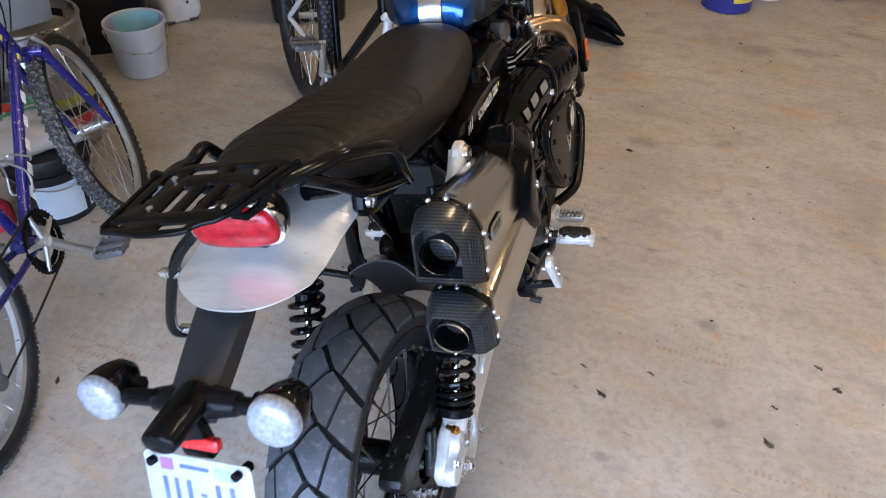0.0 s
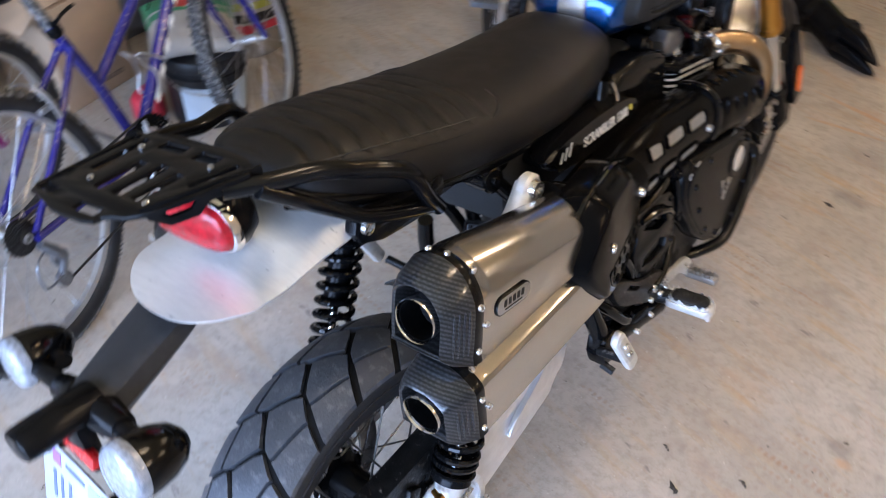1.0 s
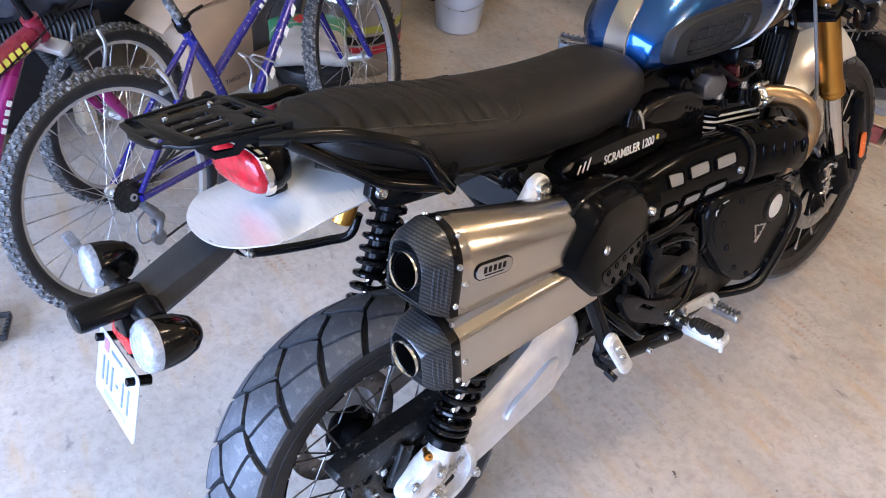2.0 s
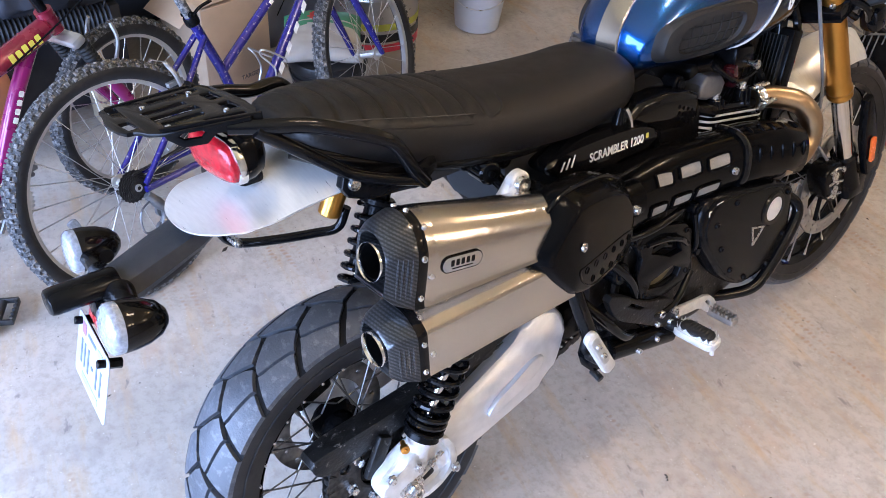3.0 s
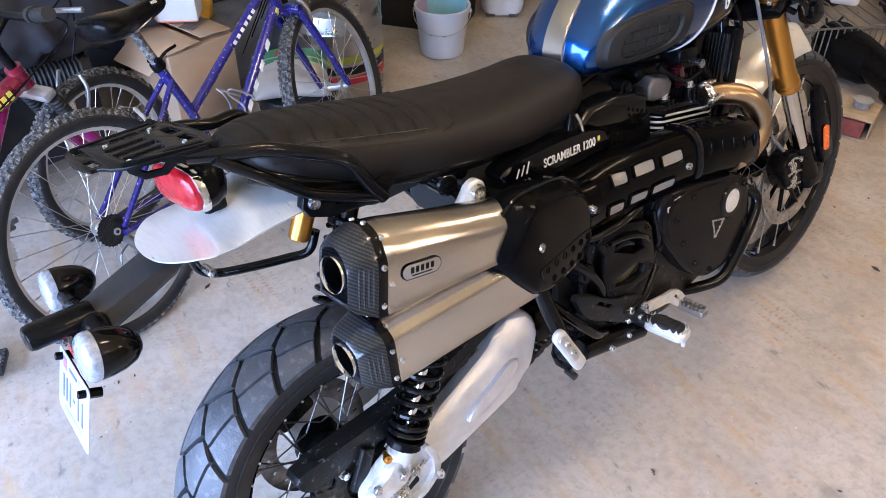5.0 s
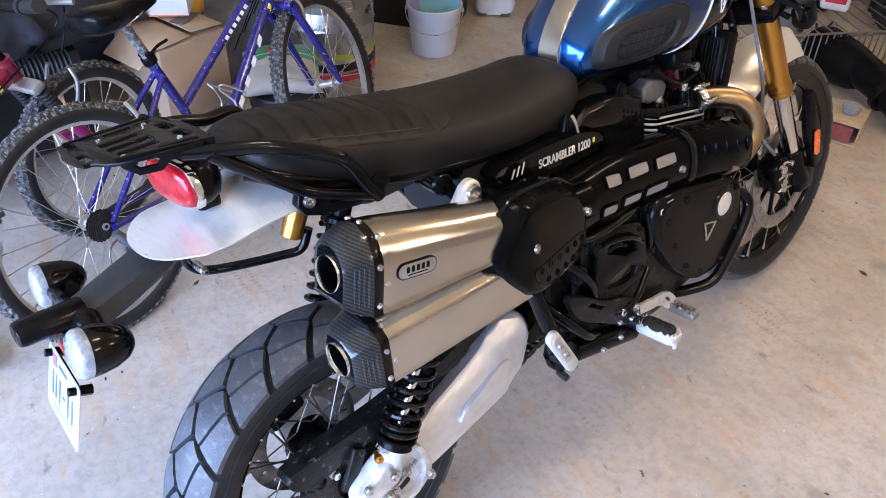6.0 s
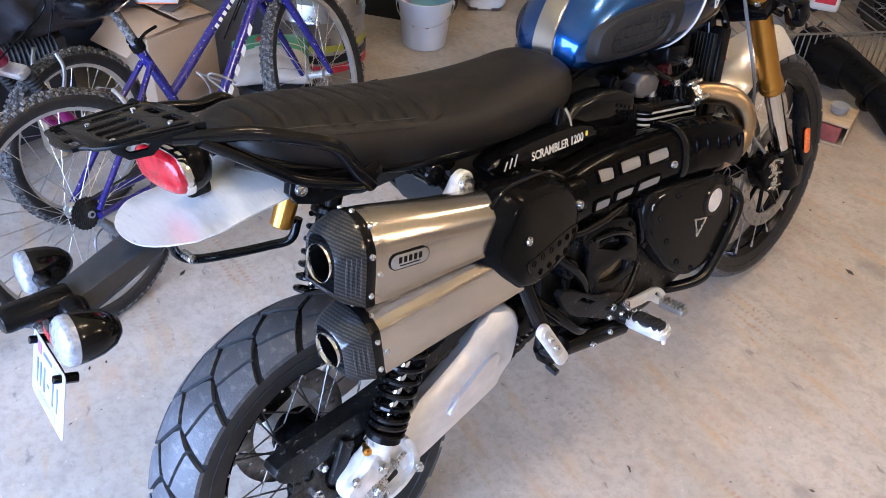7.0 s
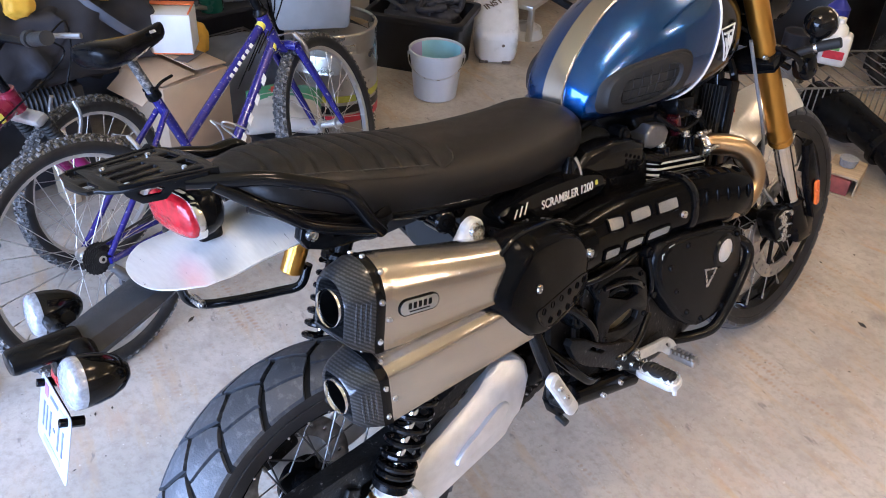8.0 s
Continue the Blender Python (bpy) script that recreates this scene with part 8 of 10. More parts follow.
lathe(bm, [(0.0185, 0), (0.0205, 0.004), (0.0205, 0.022), (0.0185, 0.026)], (0, 0.348, 0.636), (0, -0.30, 0.95), 16)
part("seat_clamp", bm, M["satin"], blue, "quick-release seat clamp")
sad = saddle(blue, 0.175, 0.825, 0.265, 0.078)
bm = bmesh.new()
for s in (1, -1):
    tube(bm, [(s * 0.03, 0.20, 0.785), (s * 0.022, 0.27, 0.765), (s * 0.02, 0.34, 0.768), (s * 0.008, 0.41, 0.795)], 0.0035, 6)
rod(bm, (-0.026, 0.305, 0.768), (0.026, 0.305, 0.768), 0.012, seg=12)
part("saddle_rails", bm, M["spoke"], blue)
bm = bmesh.new()
for k in range(5):
    prism(bm, slot(0.006 * k, 0, 0.004, 0.008, 0.0008), "z", 0, 0.001, 0, m=frame_m((0.028, 0.375, 0.812), (-0.35, 1, -0.1), (-0.5, 0, 0.9)))
part("saddle_mark", bm, M["decal_white"], blue, "worn white marks")
crankset(blue, (0, 0.435, 0.285), -50)
for r, x in ((0.043, 0.030), (0.038, 0.034), (0.034, 0.038), (0.030, 0.042), (0.026, 0.046), (0.022, 0.050)):
    out = [((r + (0.0025 if i % 2 else -0.001)) * math.cos(2 * math.pi * i / 48), (r + (0.0025 if i % 2 else -0.001)) * math.sin(2 * math.pi * i / 48)) for i in range(48)]
    bm = bmesh.new()
    prism(bm, out, "x", x - 0.001, x + 0.001, 0, m=Matrix.Translation((0, 0, RB)))
    part("sprocket", bm, M["chainm"], blue, "grimy sprocket")
bm = bmesh.new()
tube(bm, [(0.062, 0.01, 0.30), (0.066, 0.03, 0.265), (0.06, 0.045, 0.235), (0.05, 0.03, 0.19)], [0.012, 0.016, 0.011, 0.010], 10)
for q in ((0.045, 0.235), (0.030, 0.185)):
    rod(bm, (0.044, *q), (0.056, *q), 0.021, seg=16)
tube(bm, [(0.064, 0.02, 0.285), (0.075, -0.03, 0.27), (0.07, -0.035, 0.21), (0.066, 0.02, 0.20)], 0.003, 6)
part("derailleur", bm, M["grey_dark"], blue, "rear derailleur")
bm = bmesh.new()
tube(bm, [(0.044, 0.0, RB + 0.035), (0.048, 0.435, 0.285 + 0.085)], 0.0035, 6, smooth=False)
tube(bm, [(0.05, 0.025, 0.17), (0.048, 0.25, 0.182), (0.048, 0.435, 0.285 - 0.085)], 0.0035, 6, smooth=False)
part("chain", bm, M["chainm"], blue)
for name, base, dirs in (("rear_brake", Vector((0, 0.225, 0.545)), 1),):
    bm = bmesh.new()
    for s in (1, -1):
        tube(bm, [base + V(s * 0.045, 0.0, -0.055), base + V(s * 0.050, -0.012, 0.0), base + V(s * 0.030, -0.02, 0.04)], 0.0065, 8)
        box(bm, base + V(s * 0.030, -0.01, -0.02), (0.016, 0.05, 0.014), 0.003)
    tube(bm, [base + V(-0.03, -0.02, 0.04), base + V(0.03, -0.02, 0.04)], 0.0015, 6, smooth=False)
    part(name, bm, M["muddy_alu"], blue, "muddy cantilever brake arms")
bm = bmesh.new()
fb = Vector((0, 1.0, 0.312))
for s in (1, -1):
    tube(bm, [fb + ST @ Vector((s * 0.048, -0.095, 0.235)), fb + ST @ Vector((s * 0.054, -0.09, 0.29)), fb + ST @ Vector((s * 0.034, -0.10, 0.345))], 0.008, 8)
tube(bm, [fb + ST @ Vector((-0.034, -0.10, 0.345)), fb + ST @ Vector((0.034, -0.10, 0.345))], 0.003, 6, smooth=False)
part("front_brake", bm, M["muddy_alu"], blue, "muddy cantilever brake arms")
# name bars along the tubes
for k in range(6):
    bm = bmesh.new()
    o = Vector((0.0145, 0.62 + 0.021 * k, 0.612 + 0.0118 * k))
    prism(bm, slot(0, 0, 0.014, 0.011, 0.001), "z", 0, 0.0008, 0, m=frame_m(o, (0, 0.872, 0.49), (-0.3, -0.49, 0.872)))
    part("tube_mark", bm, M["decal_white"], blue, "worn white marks on the tube")
for k in range(5):
    bm = bmesh.new()
    o = Vector((0.0168, 0.55 + 0.047 * k, 0.372 + 0.047 * k))
    prism(bm, [(-0.020, -0.0075), (0.010, -0.0075), (0.020, 0.0075), (-0.010, 0.0075)], "z", 0, 0.0008, 0, m=frame_m(o, (0, 0.707, 0.707), (-0.3, -0.707, 0.707)))
    part("tube_mark", bm, M["decal_white"], blue, "worn white marks on the tube")
for q in ((0.0, 0.797, 0.711), (0.0, 0.822, 0.640)):
    bm = bmesh.new()
    t = Vector((0, 0.872, 0.49)) if q[2] > 0.7 else Vector((0, 0.707, 0.707))
    rod(bm, Vector(q) - t * 0.008, Vector(q) + t * 0.008, 0.0172 if q[2] < 0.7 else 0.0148, seg=14)
    part("yellow_band", bm, M["decal_yellow"], blue)
bm = bmesh.new()
for s in (1, -1):
    tube(bm, [(s * 0.012, 0.625, 0.43), (s * 0.034, 0.60, 0.45), (s * 0.038, 0.555, 0.485), (s * 0.028, 0.530, 0.500), (s * 0.012, 0.535, 0.480), (s * 0.030, 0.560, 0.43), (s * 0.032, 0.540, 0.385), (s * 0.014, 0.555, 0.37)], 0.0032, 8)
part("bottle_cage", bm, M["rim_alu"], blue, "bent wire bottle cage")

# raspberry and magenta bicycle with a suspension fork; it stands pointing away
RM = 0.275
pink = thing("bicycle", "raspberry-red and magenta youth bicycle with suspension fork", "bicycle", "parked bicycles", pose(-1.474, 0.150, 0, 0, -5.2, 20.8))
cycle_wheel(pink, "front_wheel", RM, (0, 0, RM), M["knob"], knobs=52, label="small spoked front wheel")
cycle_wheel(pink, "rear_wheel", RM, (0, -0.93, RM), M["knob"], knobs=52, label="small spoked rear wheel")
bm = bmesh.new()
tube(bm, [(0, -0.185, 0.65), (0, -0.165, 0.585)], 0.024, 16, smooth=False)
tube(bm, [(0, -0.19, 0.605), (0, -0.30, 0.575), (0, -0.60, 0.50)], [0.028, 0.030, 0.02], 14)
part("frame", bm, M["bike_red"], pink, "raspberry-red frame tube with lettering")
bm = bmesh.new()
tube(bm, [(0, -0.25, 0.575), (0, -0.36, 0.43), (0, -0.49, 0.225)], 0.020, 14)
tube(bm, [(0, -0.60, 0.52), (0, -0.54, 0.40), (0, -0.49, 0.225)], 0.016, 12)
for s in (1, -1):
    tube(bm, [(s * 0.03, -0.50, 0.30), (s * 0.055, -0.92, RM)], 0.009, 8, smooth=False)
    tube(bm, [(s * 0.02, -0.58, 0.47), (s * 0.055, -0.92, RM)], 0.008, 8, smooth=False)
part("lower_frame", bm, M["bike_magenta"], pink, "magenta frame tubes")
for k in range(5):
    bm = bmesh.new()
    prism(bm, slot(0.022 * k, 0, 0.015, 0.022 if k % 2 else 0.026, 0.003), "z", 0, 0.0012, 0, m=frame_m((0.0305, -0.325, 0.572), (0, 0.97, 0.25), (-0.12, -0.25, 0.97)))
    part("tube_mark", bm, M["decal_yellow"], pink, "pale yellow marks on the tube")
for k in range(4):
    bm = bmesh.new()
    prism(bm, slot(0, -0.024 * k, 0.014, 0.016, 0.003), "z", 0, 0.0012, 0, m=frame_m((0.0215, -0.33, 0.475), (0, 0.83, -0.55), (0, 0.55, 0.83)))
    part("tube_mark", bm, M["decal_white"], pink, "white marks on the magenta tube")
bm = bmesh.new()
box(bm, (0, -0.150, 0.560), (0.14, 0.045, 0.030), 0.012, (22, 0, 0))
part("fork_crown", bm, M["rim_alu"], pink, "scuffed alloy fork crown")
for s in (1, -1):
    bm = bmesh.new()
    pts = []
    for k in range(15):
        pts.append((0.0215 if k % 2 else 0.0185, 0.006 * k))
    lathe(bm, [(0.0, 0.0)] + pts + [(0.0, 0.086)], (s * 0.058, -0.140, 0.545), (0, 0.38, -0.92), 16)
    part("fork_boot", bm, M["rubber_soft"], pink, "ribbed rubber fork boot")
    bm = bmesh.new()
    tube(bm, [(s * 0.058, -0.107, 0.468), (s * 0.058, -0.05, 0.36), (s * 0.055, 0.0, RM)], [0.0195, 0.018, 0.012], 14)
    part("fork_leg", bm, M["bike_magenta"], pink, "magenta fork leg")
bm = bmesh.new()
for s in (1, -1):
    tube(bm, [(s * 0.058, -0.06, 0.44), (s * 0.064, -0.03, 0.52), (s * 0.045, -0.025, 0.565)], 0.0058, 8)
part("brake_arm", bm, M["muddy_alu"], pink)
bm = bmesh.new()
tube(bm, [(0, -0.185, 0.65), (0, -0.205, 0.73), (0, -0.15, 0.78)], 0.014, 12)
tube(bm, [(-0.28, -0.22, 0.84), (-0.12, -0.16, 0.79), (0.12, -0.16, 0.79), (0.28, -0.22, 0.84)], 0.011, 10)
part("handlebar", bm, M["satin"], pink)
bm = bmesh.new()
rod(bm, (0.19, -0.19, 0.815), (0.29, -0.223, 0.842), 0.018, seg=14)
rod(bm, (0.16, -0.18, 0.81), (0.185, -0.188, 0.815), 0.022, seg=14)
part("grip", bm, M["rubber_soft"], pink)
bm = bmesh.new()
tube(bm, [(0.15, -0.17, 0.80), (0.17, -0.12, 0.80), (0.24, -0.09, 0.80)], [0.008, 0.007, 0.008], 8)
part("brake_lever", bm, M["muddy_alu"], pink, "silver brake lever")
bm = bmesh.new()
tube(bm, [(0.155, -0.12, 0.80), (0.10, -0.02, 0.80), (0.05, 0.01, 0.70), (0.02, -0.015, 0.60)], 0.0028, 6)
tube(bm, [(0.14, -0.14, 0.80), (0.10, -0.05, 0.72), (0.06, -0.18, 0.63), (0.03, -0.35, 0.55)], 0.0028, 6)
part("cable", bm, M["satin"], pink)
crankset(pink, (0, -0.49, 0.215), 172, 0.075, 0.165, ("rim_alu", "grey_dark"))
saddle(pink, -0.72, 0.66, 0.24, 0.07)
bm = bmesh.new()
rod(bm, (0, -0.60, 0.50), (0, -0.62, 0.64), 0.0135, seg=12)
part("seat_post", bm, M["rim_alu"], pink)

# a crank with its pedal resting on the slab
loose = thing("bicycle_crank", "worn silver crank arm with a black cage pedal on the concrete", "bicycle part", at=pose(-1.055, -0.445, 0, 0, 0, 62))
bm = bmesh.new()
tube(bm, [(0, 0, 0.018), (-0.08, 0.012, 0.016), (-0.17, 0.02, 0.018)], [0.013, 0.011, 0.015], 12, flat=0.7)
arm_l = part("crank_arm", bm, M["muddy_alu"], loose)
bm = bmesh.new()
lathe(bm, [(0, 0.004), (0.006, 0.004), (0.008, 0.002), (0.009, -0.004)], (0, 0, 0.028), (0, 0, 1), 14)
part("bolt", bm, M["bolt"], arm_l)
bm = bmesh.new()
for dx in (-0.038, 0.038):
    box(bm, (dx, 0.062, 0.030), (0.008, 0.088, 0.020), 0.003)
    for k in range(6):
        box(bm, (dx, 0.026 + 0.0145 * k, 0.042), (0.008, 0.006, 0.006), 0.001)
for dy in (0.020, 0.104):
    box(bm, (0, dy, 0.030), (0.076, 0.008, 0.018), 0.003)
rod(bm, (0, 0.004, 0.028), (0, 0.108, 0.028), 0.010, seg=14)
part("pedal", bm, M["plastic"], loose, "black cage pedal")

# a third bicycle stands beyond the motorcycle
grey = thing("bicycle", "black and white mountain bicycle with knobbly tyres", "bicycle", "parked bicycles", pose(-1.10, 1.855, 0, 0, -5, 221))
cycle_wheel(grey, "rear_wheel", 0.33, (0, 0.0, 0.33), M["rubber"], knobs=62, label="knobbly rear wheel", tr=0.030, rim="satin")
GT = Matrix.Rotation(radians(-30), 4, "Z")
cycle_wheel(grey, "front_wheel", 0.33, (0.0, 0.98, 0.33), M["sidewall"], GT, knobs=56, label="knobbly front wheel turned aside", tr=0.030, rim="satin")
bm = bmesh.new()
tube(bm, [(0, 0.44, 0.29), (0, 0.30, 0.74)], 0.0135, 12, smooth=False)
tube(bm, [(0, 0.32, 0.66), (0, 0.80, 0.72)], 0.0145, 12, smooth=False)
tube(bm, [(0, 0.44, 0.29), (0, 0.82, 0.66)], 0.0165, 12, smooth=False)
rod(bm, (0, 0.85, 0.64), (0, 0.805, 0.76), 0.02, seg=12)
part("frame", bm, M["satin"], grey, "black frame tubes")
HUB = Vector((0, 0.98, 0.33))
for s in (1, -1):
    for name, a, b, r in (("seat_stay", Vector((s * 0.02, 0.33, 0.65)), Vector((s * 0.058, 0.01, 0.335)), 0.010), ("chain_stay", Vector((s * 0.025, 0.42, 0.29)), Vector((s * 0.058, 0.01, 0.33)), 0.010), ("fork_leg", HUB + GT @ Vector((s * 0.055, -0.11, 0.32)), HUB + GT @ Vector((s * 0.058, 0, 0)), 0.015)):
        bm = bmesh.new()
        tube(bm, [a, b], r, 10, smooth=False)
        part(name, bm, M["bike_white"], grey, "white painted tube")
bm = bmesh.new()
tube(bm, [HUB + GT @ Vector((-0.055, -0.11, 0.32)), (0, 0.865, 0.66), HUB + GT @ Vector((0.055, -0.11, 0.32))], 0.014, 8)
part("fork_crown", bm, M["bike_white"], grey, "white painted crown")
crankset(grey, (0, 0.44, 0.29), 65)
saddle(grey, 0.14, 0.82)
bm = bmesh.new()
rod(bm, (0, 0.30, 0.74), (0, 0.28, 0.79), 0.0135, seg=12)
part("seat_post", bm, M["satin"], grey)
bm = bmesh.new()
tube(bm, [(-0.17, 0.85, 0.86), (0, 0.80, 0.84), (0.20, 0.66, 0.86)], 0.012, 8)
rod(bm, (0, 0.805, 0.75), (0, 0.80, 0.84), 0.014, seg=10)
part("handlebar", bm, M["satin"], grey)
for r, x in ((0.046, 0.034), (0.038, 0.040), (0.030, 0.046)):
    bm = bmesh.new()
    prism(bm, circ(r, 24), "x", x - 0.002, x + 0.002, 0, m=Matrix.Translation((0, 0, 0.33)))
    part("sprocket", bm, M["chainm"], grey)

# ---- pails, keg, boxes, bags ----
def pail(name, at, r0, r1, h, m, label, m_in=None, handle=True, turn=0.0):
    p = thing(name, label, "bucket", at=pose(*at, 0, 0, turn))
    bm = bmesh.new()
    lathe(bm, [(0, 0.004), (r0 - 0.01, 0.0), (r0, 0.006), (r0 + (r1 - r0) * 0.55, h * 0.55), (r1 - 0.001, h - 0.022), (r1 + 0.004, h - 0.020), (r1 + 0.005, h - 0.003), (r1 + 0.002, h), (r1 - 0.004, h - 0.002), (r1 - 0.006, h - 0.01), (r0 - 0.004, 0.012), (0, 0.010)], (0, 0, 0), (0, 0, 1), 40)
    part("shell", bm, m, p)
    if handle:
        bm = bmesh.new()
        pts = []
        for k in range(15):
            a = math.pi * k / 14
            pts.append(((r1 + 0.007) * math.cos(a), -(r1 + 0.006) * math.sin(a), h - 0.03 - 0.072 * math.sin(a)))
        tube(bm, pts, 0.0022, 6, smooth=False)
        part("handle", bm, M["spoke"], p, "thin wire handle")
        for s in (1, -1):
            bm = bmesh.new()
            rod(bm, (s * (r1 - 0.002), 0, h - 0.03), (s * (r1 + 0.009), 0, h - 0.03), 0.009, seg=12)
            part("handle_lug", bm, m, p)
    return p


bk = pail("bucket", (-1.832, 1.822, 0), 0.098, 0.122, 0.228, M["bucket"], "pale grey plastic bucket, mauve and teal inside", turn=46)
# inner skin: mauve, with one sector of the wall teal
bm = bmesh.new()
n = 36
lo_, hi_ = [], []
for k in range(n):
    a = 2 * math.pi * k / n
    lo_.append(bm.verts.new((0.0925 * math.cos(a), 0.0925 * math.sin(a), 0.014)))
    hi_.append(bm.verts.new((0.1155 * math.cos(a), 0.1155 * math.sin(a), 0.219)))
for k in range(n):
    f = bm.faces.new((lo_[k], lo_[(k + 1) % n], hi_[(k + 1) % n], hi_[k]))
    f.material_index = 1 if 6 <= (k + 4) % n < 17 else 0
bm.faces.new(lo_)
part("lining", bm, [M["bucket_in"], M["bucket_teal"]], bk, "mauve inner wall with a teal sector")

bp = pail("bucket", (-1.535, 0.862, 0), 0.118, 0.133, 0.245, M["pail"], "black plastic pail with pale blue label", turn=60)
bm = bmesh.new()
lathe(bm, [(0, 0.253), (0.112, 0.253), (0.136, 0.251), (0.140, 0.243), (0.140, 0.220), (0.134, 0.215)], (0, 0, 0), (0, 0, 1), 40)
lathe(bm, [(0.131, 0.195), (0.137, 0.193), (0.137, 0.183), (0.130, 0.181)], (0, 0, 0), (0, 0, 1), 40)
part("lid", bm, M["pail"], bp)
for a0, a1 in ((-2.35, -1.15), (-1.0, 0.6)):
    bm = bmesh.new()
    rows_ = []
    for j in range(5):
        z = 0.03 + 0.13 * j / 4
        r = 0.118 + 0.015 * z / 0.245 + 0.0016
        rows_.append([bm.verts.new((r * math.cos(a0 + (a1 - a0) * k / 14), r * math.sin(a0 + (a1 - a0) * k / 14), z)) for k in range(15)])
    for j in range(4):
        for k in range(14):
            bm.faces.new((rows_[j][k], rows_[j][k + 1], rows_[j + 1][k + 1], rows_[j + 1][k]))
    part("label", bm, M["label_paper"], bp, "pale blue paper label")

# keg with a tote on it
KX, KY, KR, KH = -1.845, 1.262, 0.185, 0.46
keg = thing("beer_keg", "dented stainless steel keg with yellow, black and red bands", "keg", at=pose(KX, KY, 0))
bm = bmesh.new()
lathe(bm, [(0, 0.03), (KR * 0.86, 0.03), (KR * 0.90, 0.0), (KR * 0.97, 0.0), (KR, 0.012), (KR, 0.05), (KR * 0.97, 0.065), (KR, 0.09), (KR, 0.13), (KR * 1.02, 0.14), (KR, 0.15), (KR, 0.30), (KR * 1.02, 0.31), (KR, 0.32), (KR, 0.375), (KR * 0.95, 0.395), (KR * 0.72, 0.405), (0, 0.395)], (0, 0, 0), (0, 0, 1), 48)
part("body", bm, M["keg"], keg)
bm = bmesh.new()
wall_o, n = [], 72
for k in range(n):
    a = 2 * math.pi * k / n
    wall_o.append((math.cos(a), math.sin(a)))
for k in range(n):
    a = k / n
    skip = any(abs(((a - c + 0.5) % 1) - 0.5) < 0.045 for c in (0.62, 0.95, 0.28))
    p, q = wall_o[k], wall_o[(k + 1) % n]
    zs = ((0.37, 0.385), (0.425, KH)) if skip else ((0.37, KH),)
    for z0, z1 in zs:
        rr0, rr1 = KR * 0.985, KR * 0.95
        v = [bm.verts.new((x * r, y * r, z)) for (x, y), r, z in ((p, rr0, z0), (q, rr0, z0), (q, rr0, z1), (p, rr0, z1), (p, rr1, z0), (q, rr1, z0), (q, rr1, z1), (p, rr1, z1))]
        for f in ((0, 1, 2, 3), (5, 4, 7, 6), (3, 2, 6, 7), (1, 0, 4, 5)):
            bm.faces.new([v[i] for i in f])
tube(bm, [(KR * 0.97 * x, KR * 0.97 * y, KH) for x, y in wall_o], 0.0075, 8, True, smooth=False)
part("top_ring", bm, M["keg"], keg, "keg rim with hand holes")
for z, h, m in ((0.205, 0.028, "lime"), (0.160, 0.034, "pail"), (0.118, 0.034, "jug_red")):
    bm = bmesh.new()
    lathe(bm, [(KR + 0.0012, z - h / 2), (KR + 0.0025, z - h / 2 + 0.001), (KR + 0.0025, z + h / 2 - 0.001), (KR + 0.0012, z + h / 2)], (0, 0, 0), (0, 0, 1), 48)
    part("band", bm, M[m], keg, "coloured band")
tote = thing("storage_tote", "grey plastic storage tote standing on the keg", "storage box", at=pose(KX - 0.012, KY - 0.08, KH + 0.008, 0, 0, -26))
bm = bmesh.new()
box(bm, (0, 0, 0.10), (0.20, 0.275, 0.20), 0.02, taper=1.1)
part("body", bm, M["tote"], tote)
bm = bmesh.new()
box(bm, (0, 0, 0.185), (0.235, 0.325, 0.022), 0.006)
box(bm, (0, 0, 0.160), (0.222, 0.305, 0.008), 0.003)
box(bm, (0, 0, 0.207), (0.19, 0.28, 0.02), 0.008)
part("lid", bm, M["tote"], tote, "clip-on grey lid")
for s in (1, -1):
    bm = bmesh.new()
    box(bm, (0, s * 0.160, 0.150), (0.07, 0.014, 0.04), 0.005)
    part("latch", bm, M["tote"], tote)


def carton(at, turn, size, label, flaps=True, print_=None, m="card"):
    c = thing("cardboard_box", label, "box", "cartons", pose(*at, 0, 0, turn))
    bm = bmesh.new()
    box(bm, (0, 0, size[2] / 2), size, 0.004)
    part("carton", bm, M[m], c)
    if flaps:
        for s, tilt in ((1, 18), (-1, 8)):
            bm = bmesh.new()
            box(bm, (0, s * size[1] * 0.25, size[2] + 0.012 + 0.01 * (tilt > 10)), (size[0] * 0.99, size[1] * 0.48, 0.004), 0.001, (s * -tilt * 0.3, 0, 0))
            part("flap", bm, M[m], c)
        bm = bmesh.new()
        box(bm, (size[0] * 0.06, -size[1] / 2 - 0.040, size[2] - 0.016), (size[0] * 0.8, 0.10, 0.004), 0.001, (34, 0, 0))
        part("flap", bm, M[m], c)
    return c


cb = carton((-1.99, 0.655, 0), 10, (0.27, 0.29, 0.36), "large brown cardboard box with open flaps")
bm = letters("TARGETS", 0.024, 0.0005, frame_m((0.1355, 0.0, 0.05), (0, 1, 0), (0, 0, 1)))
part("print", bm, M["card_ink"], cb, "dark printed word", 0)
bm = bmesh.new()
box(bm, (0.02, 0.06, 0.392), (0.06, 0.11, 0.002), 0, (0, 0, 20))
part("print_patch", bm, M["card_ink"], cb)
wb = carton((-2.07, 0.705, 0.397), -36, (0.13, 0.165, 0.150), "small white carton with orange edges on the larger box", False, m="carton_white")
bm = bmesh.new()
box(bm, (-0.050, 0, 0.156), (0.034, 0.159, 0.005), 0.002)
box(bm, (0, 0.0785, 0.156), (0.134, 0.006, 0.005), 0.001)
part("orange_edge", bm, M["carton_orange"], wb, "orange printed edge")
bm = bmesh.new()
box(bm, (0.0, 0, 0.003), (0.134, 0.159, 0.005), 0.002)
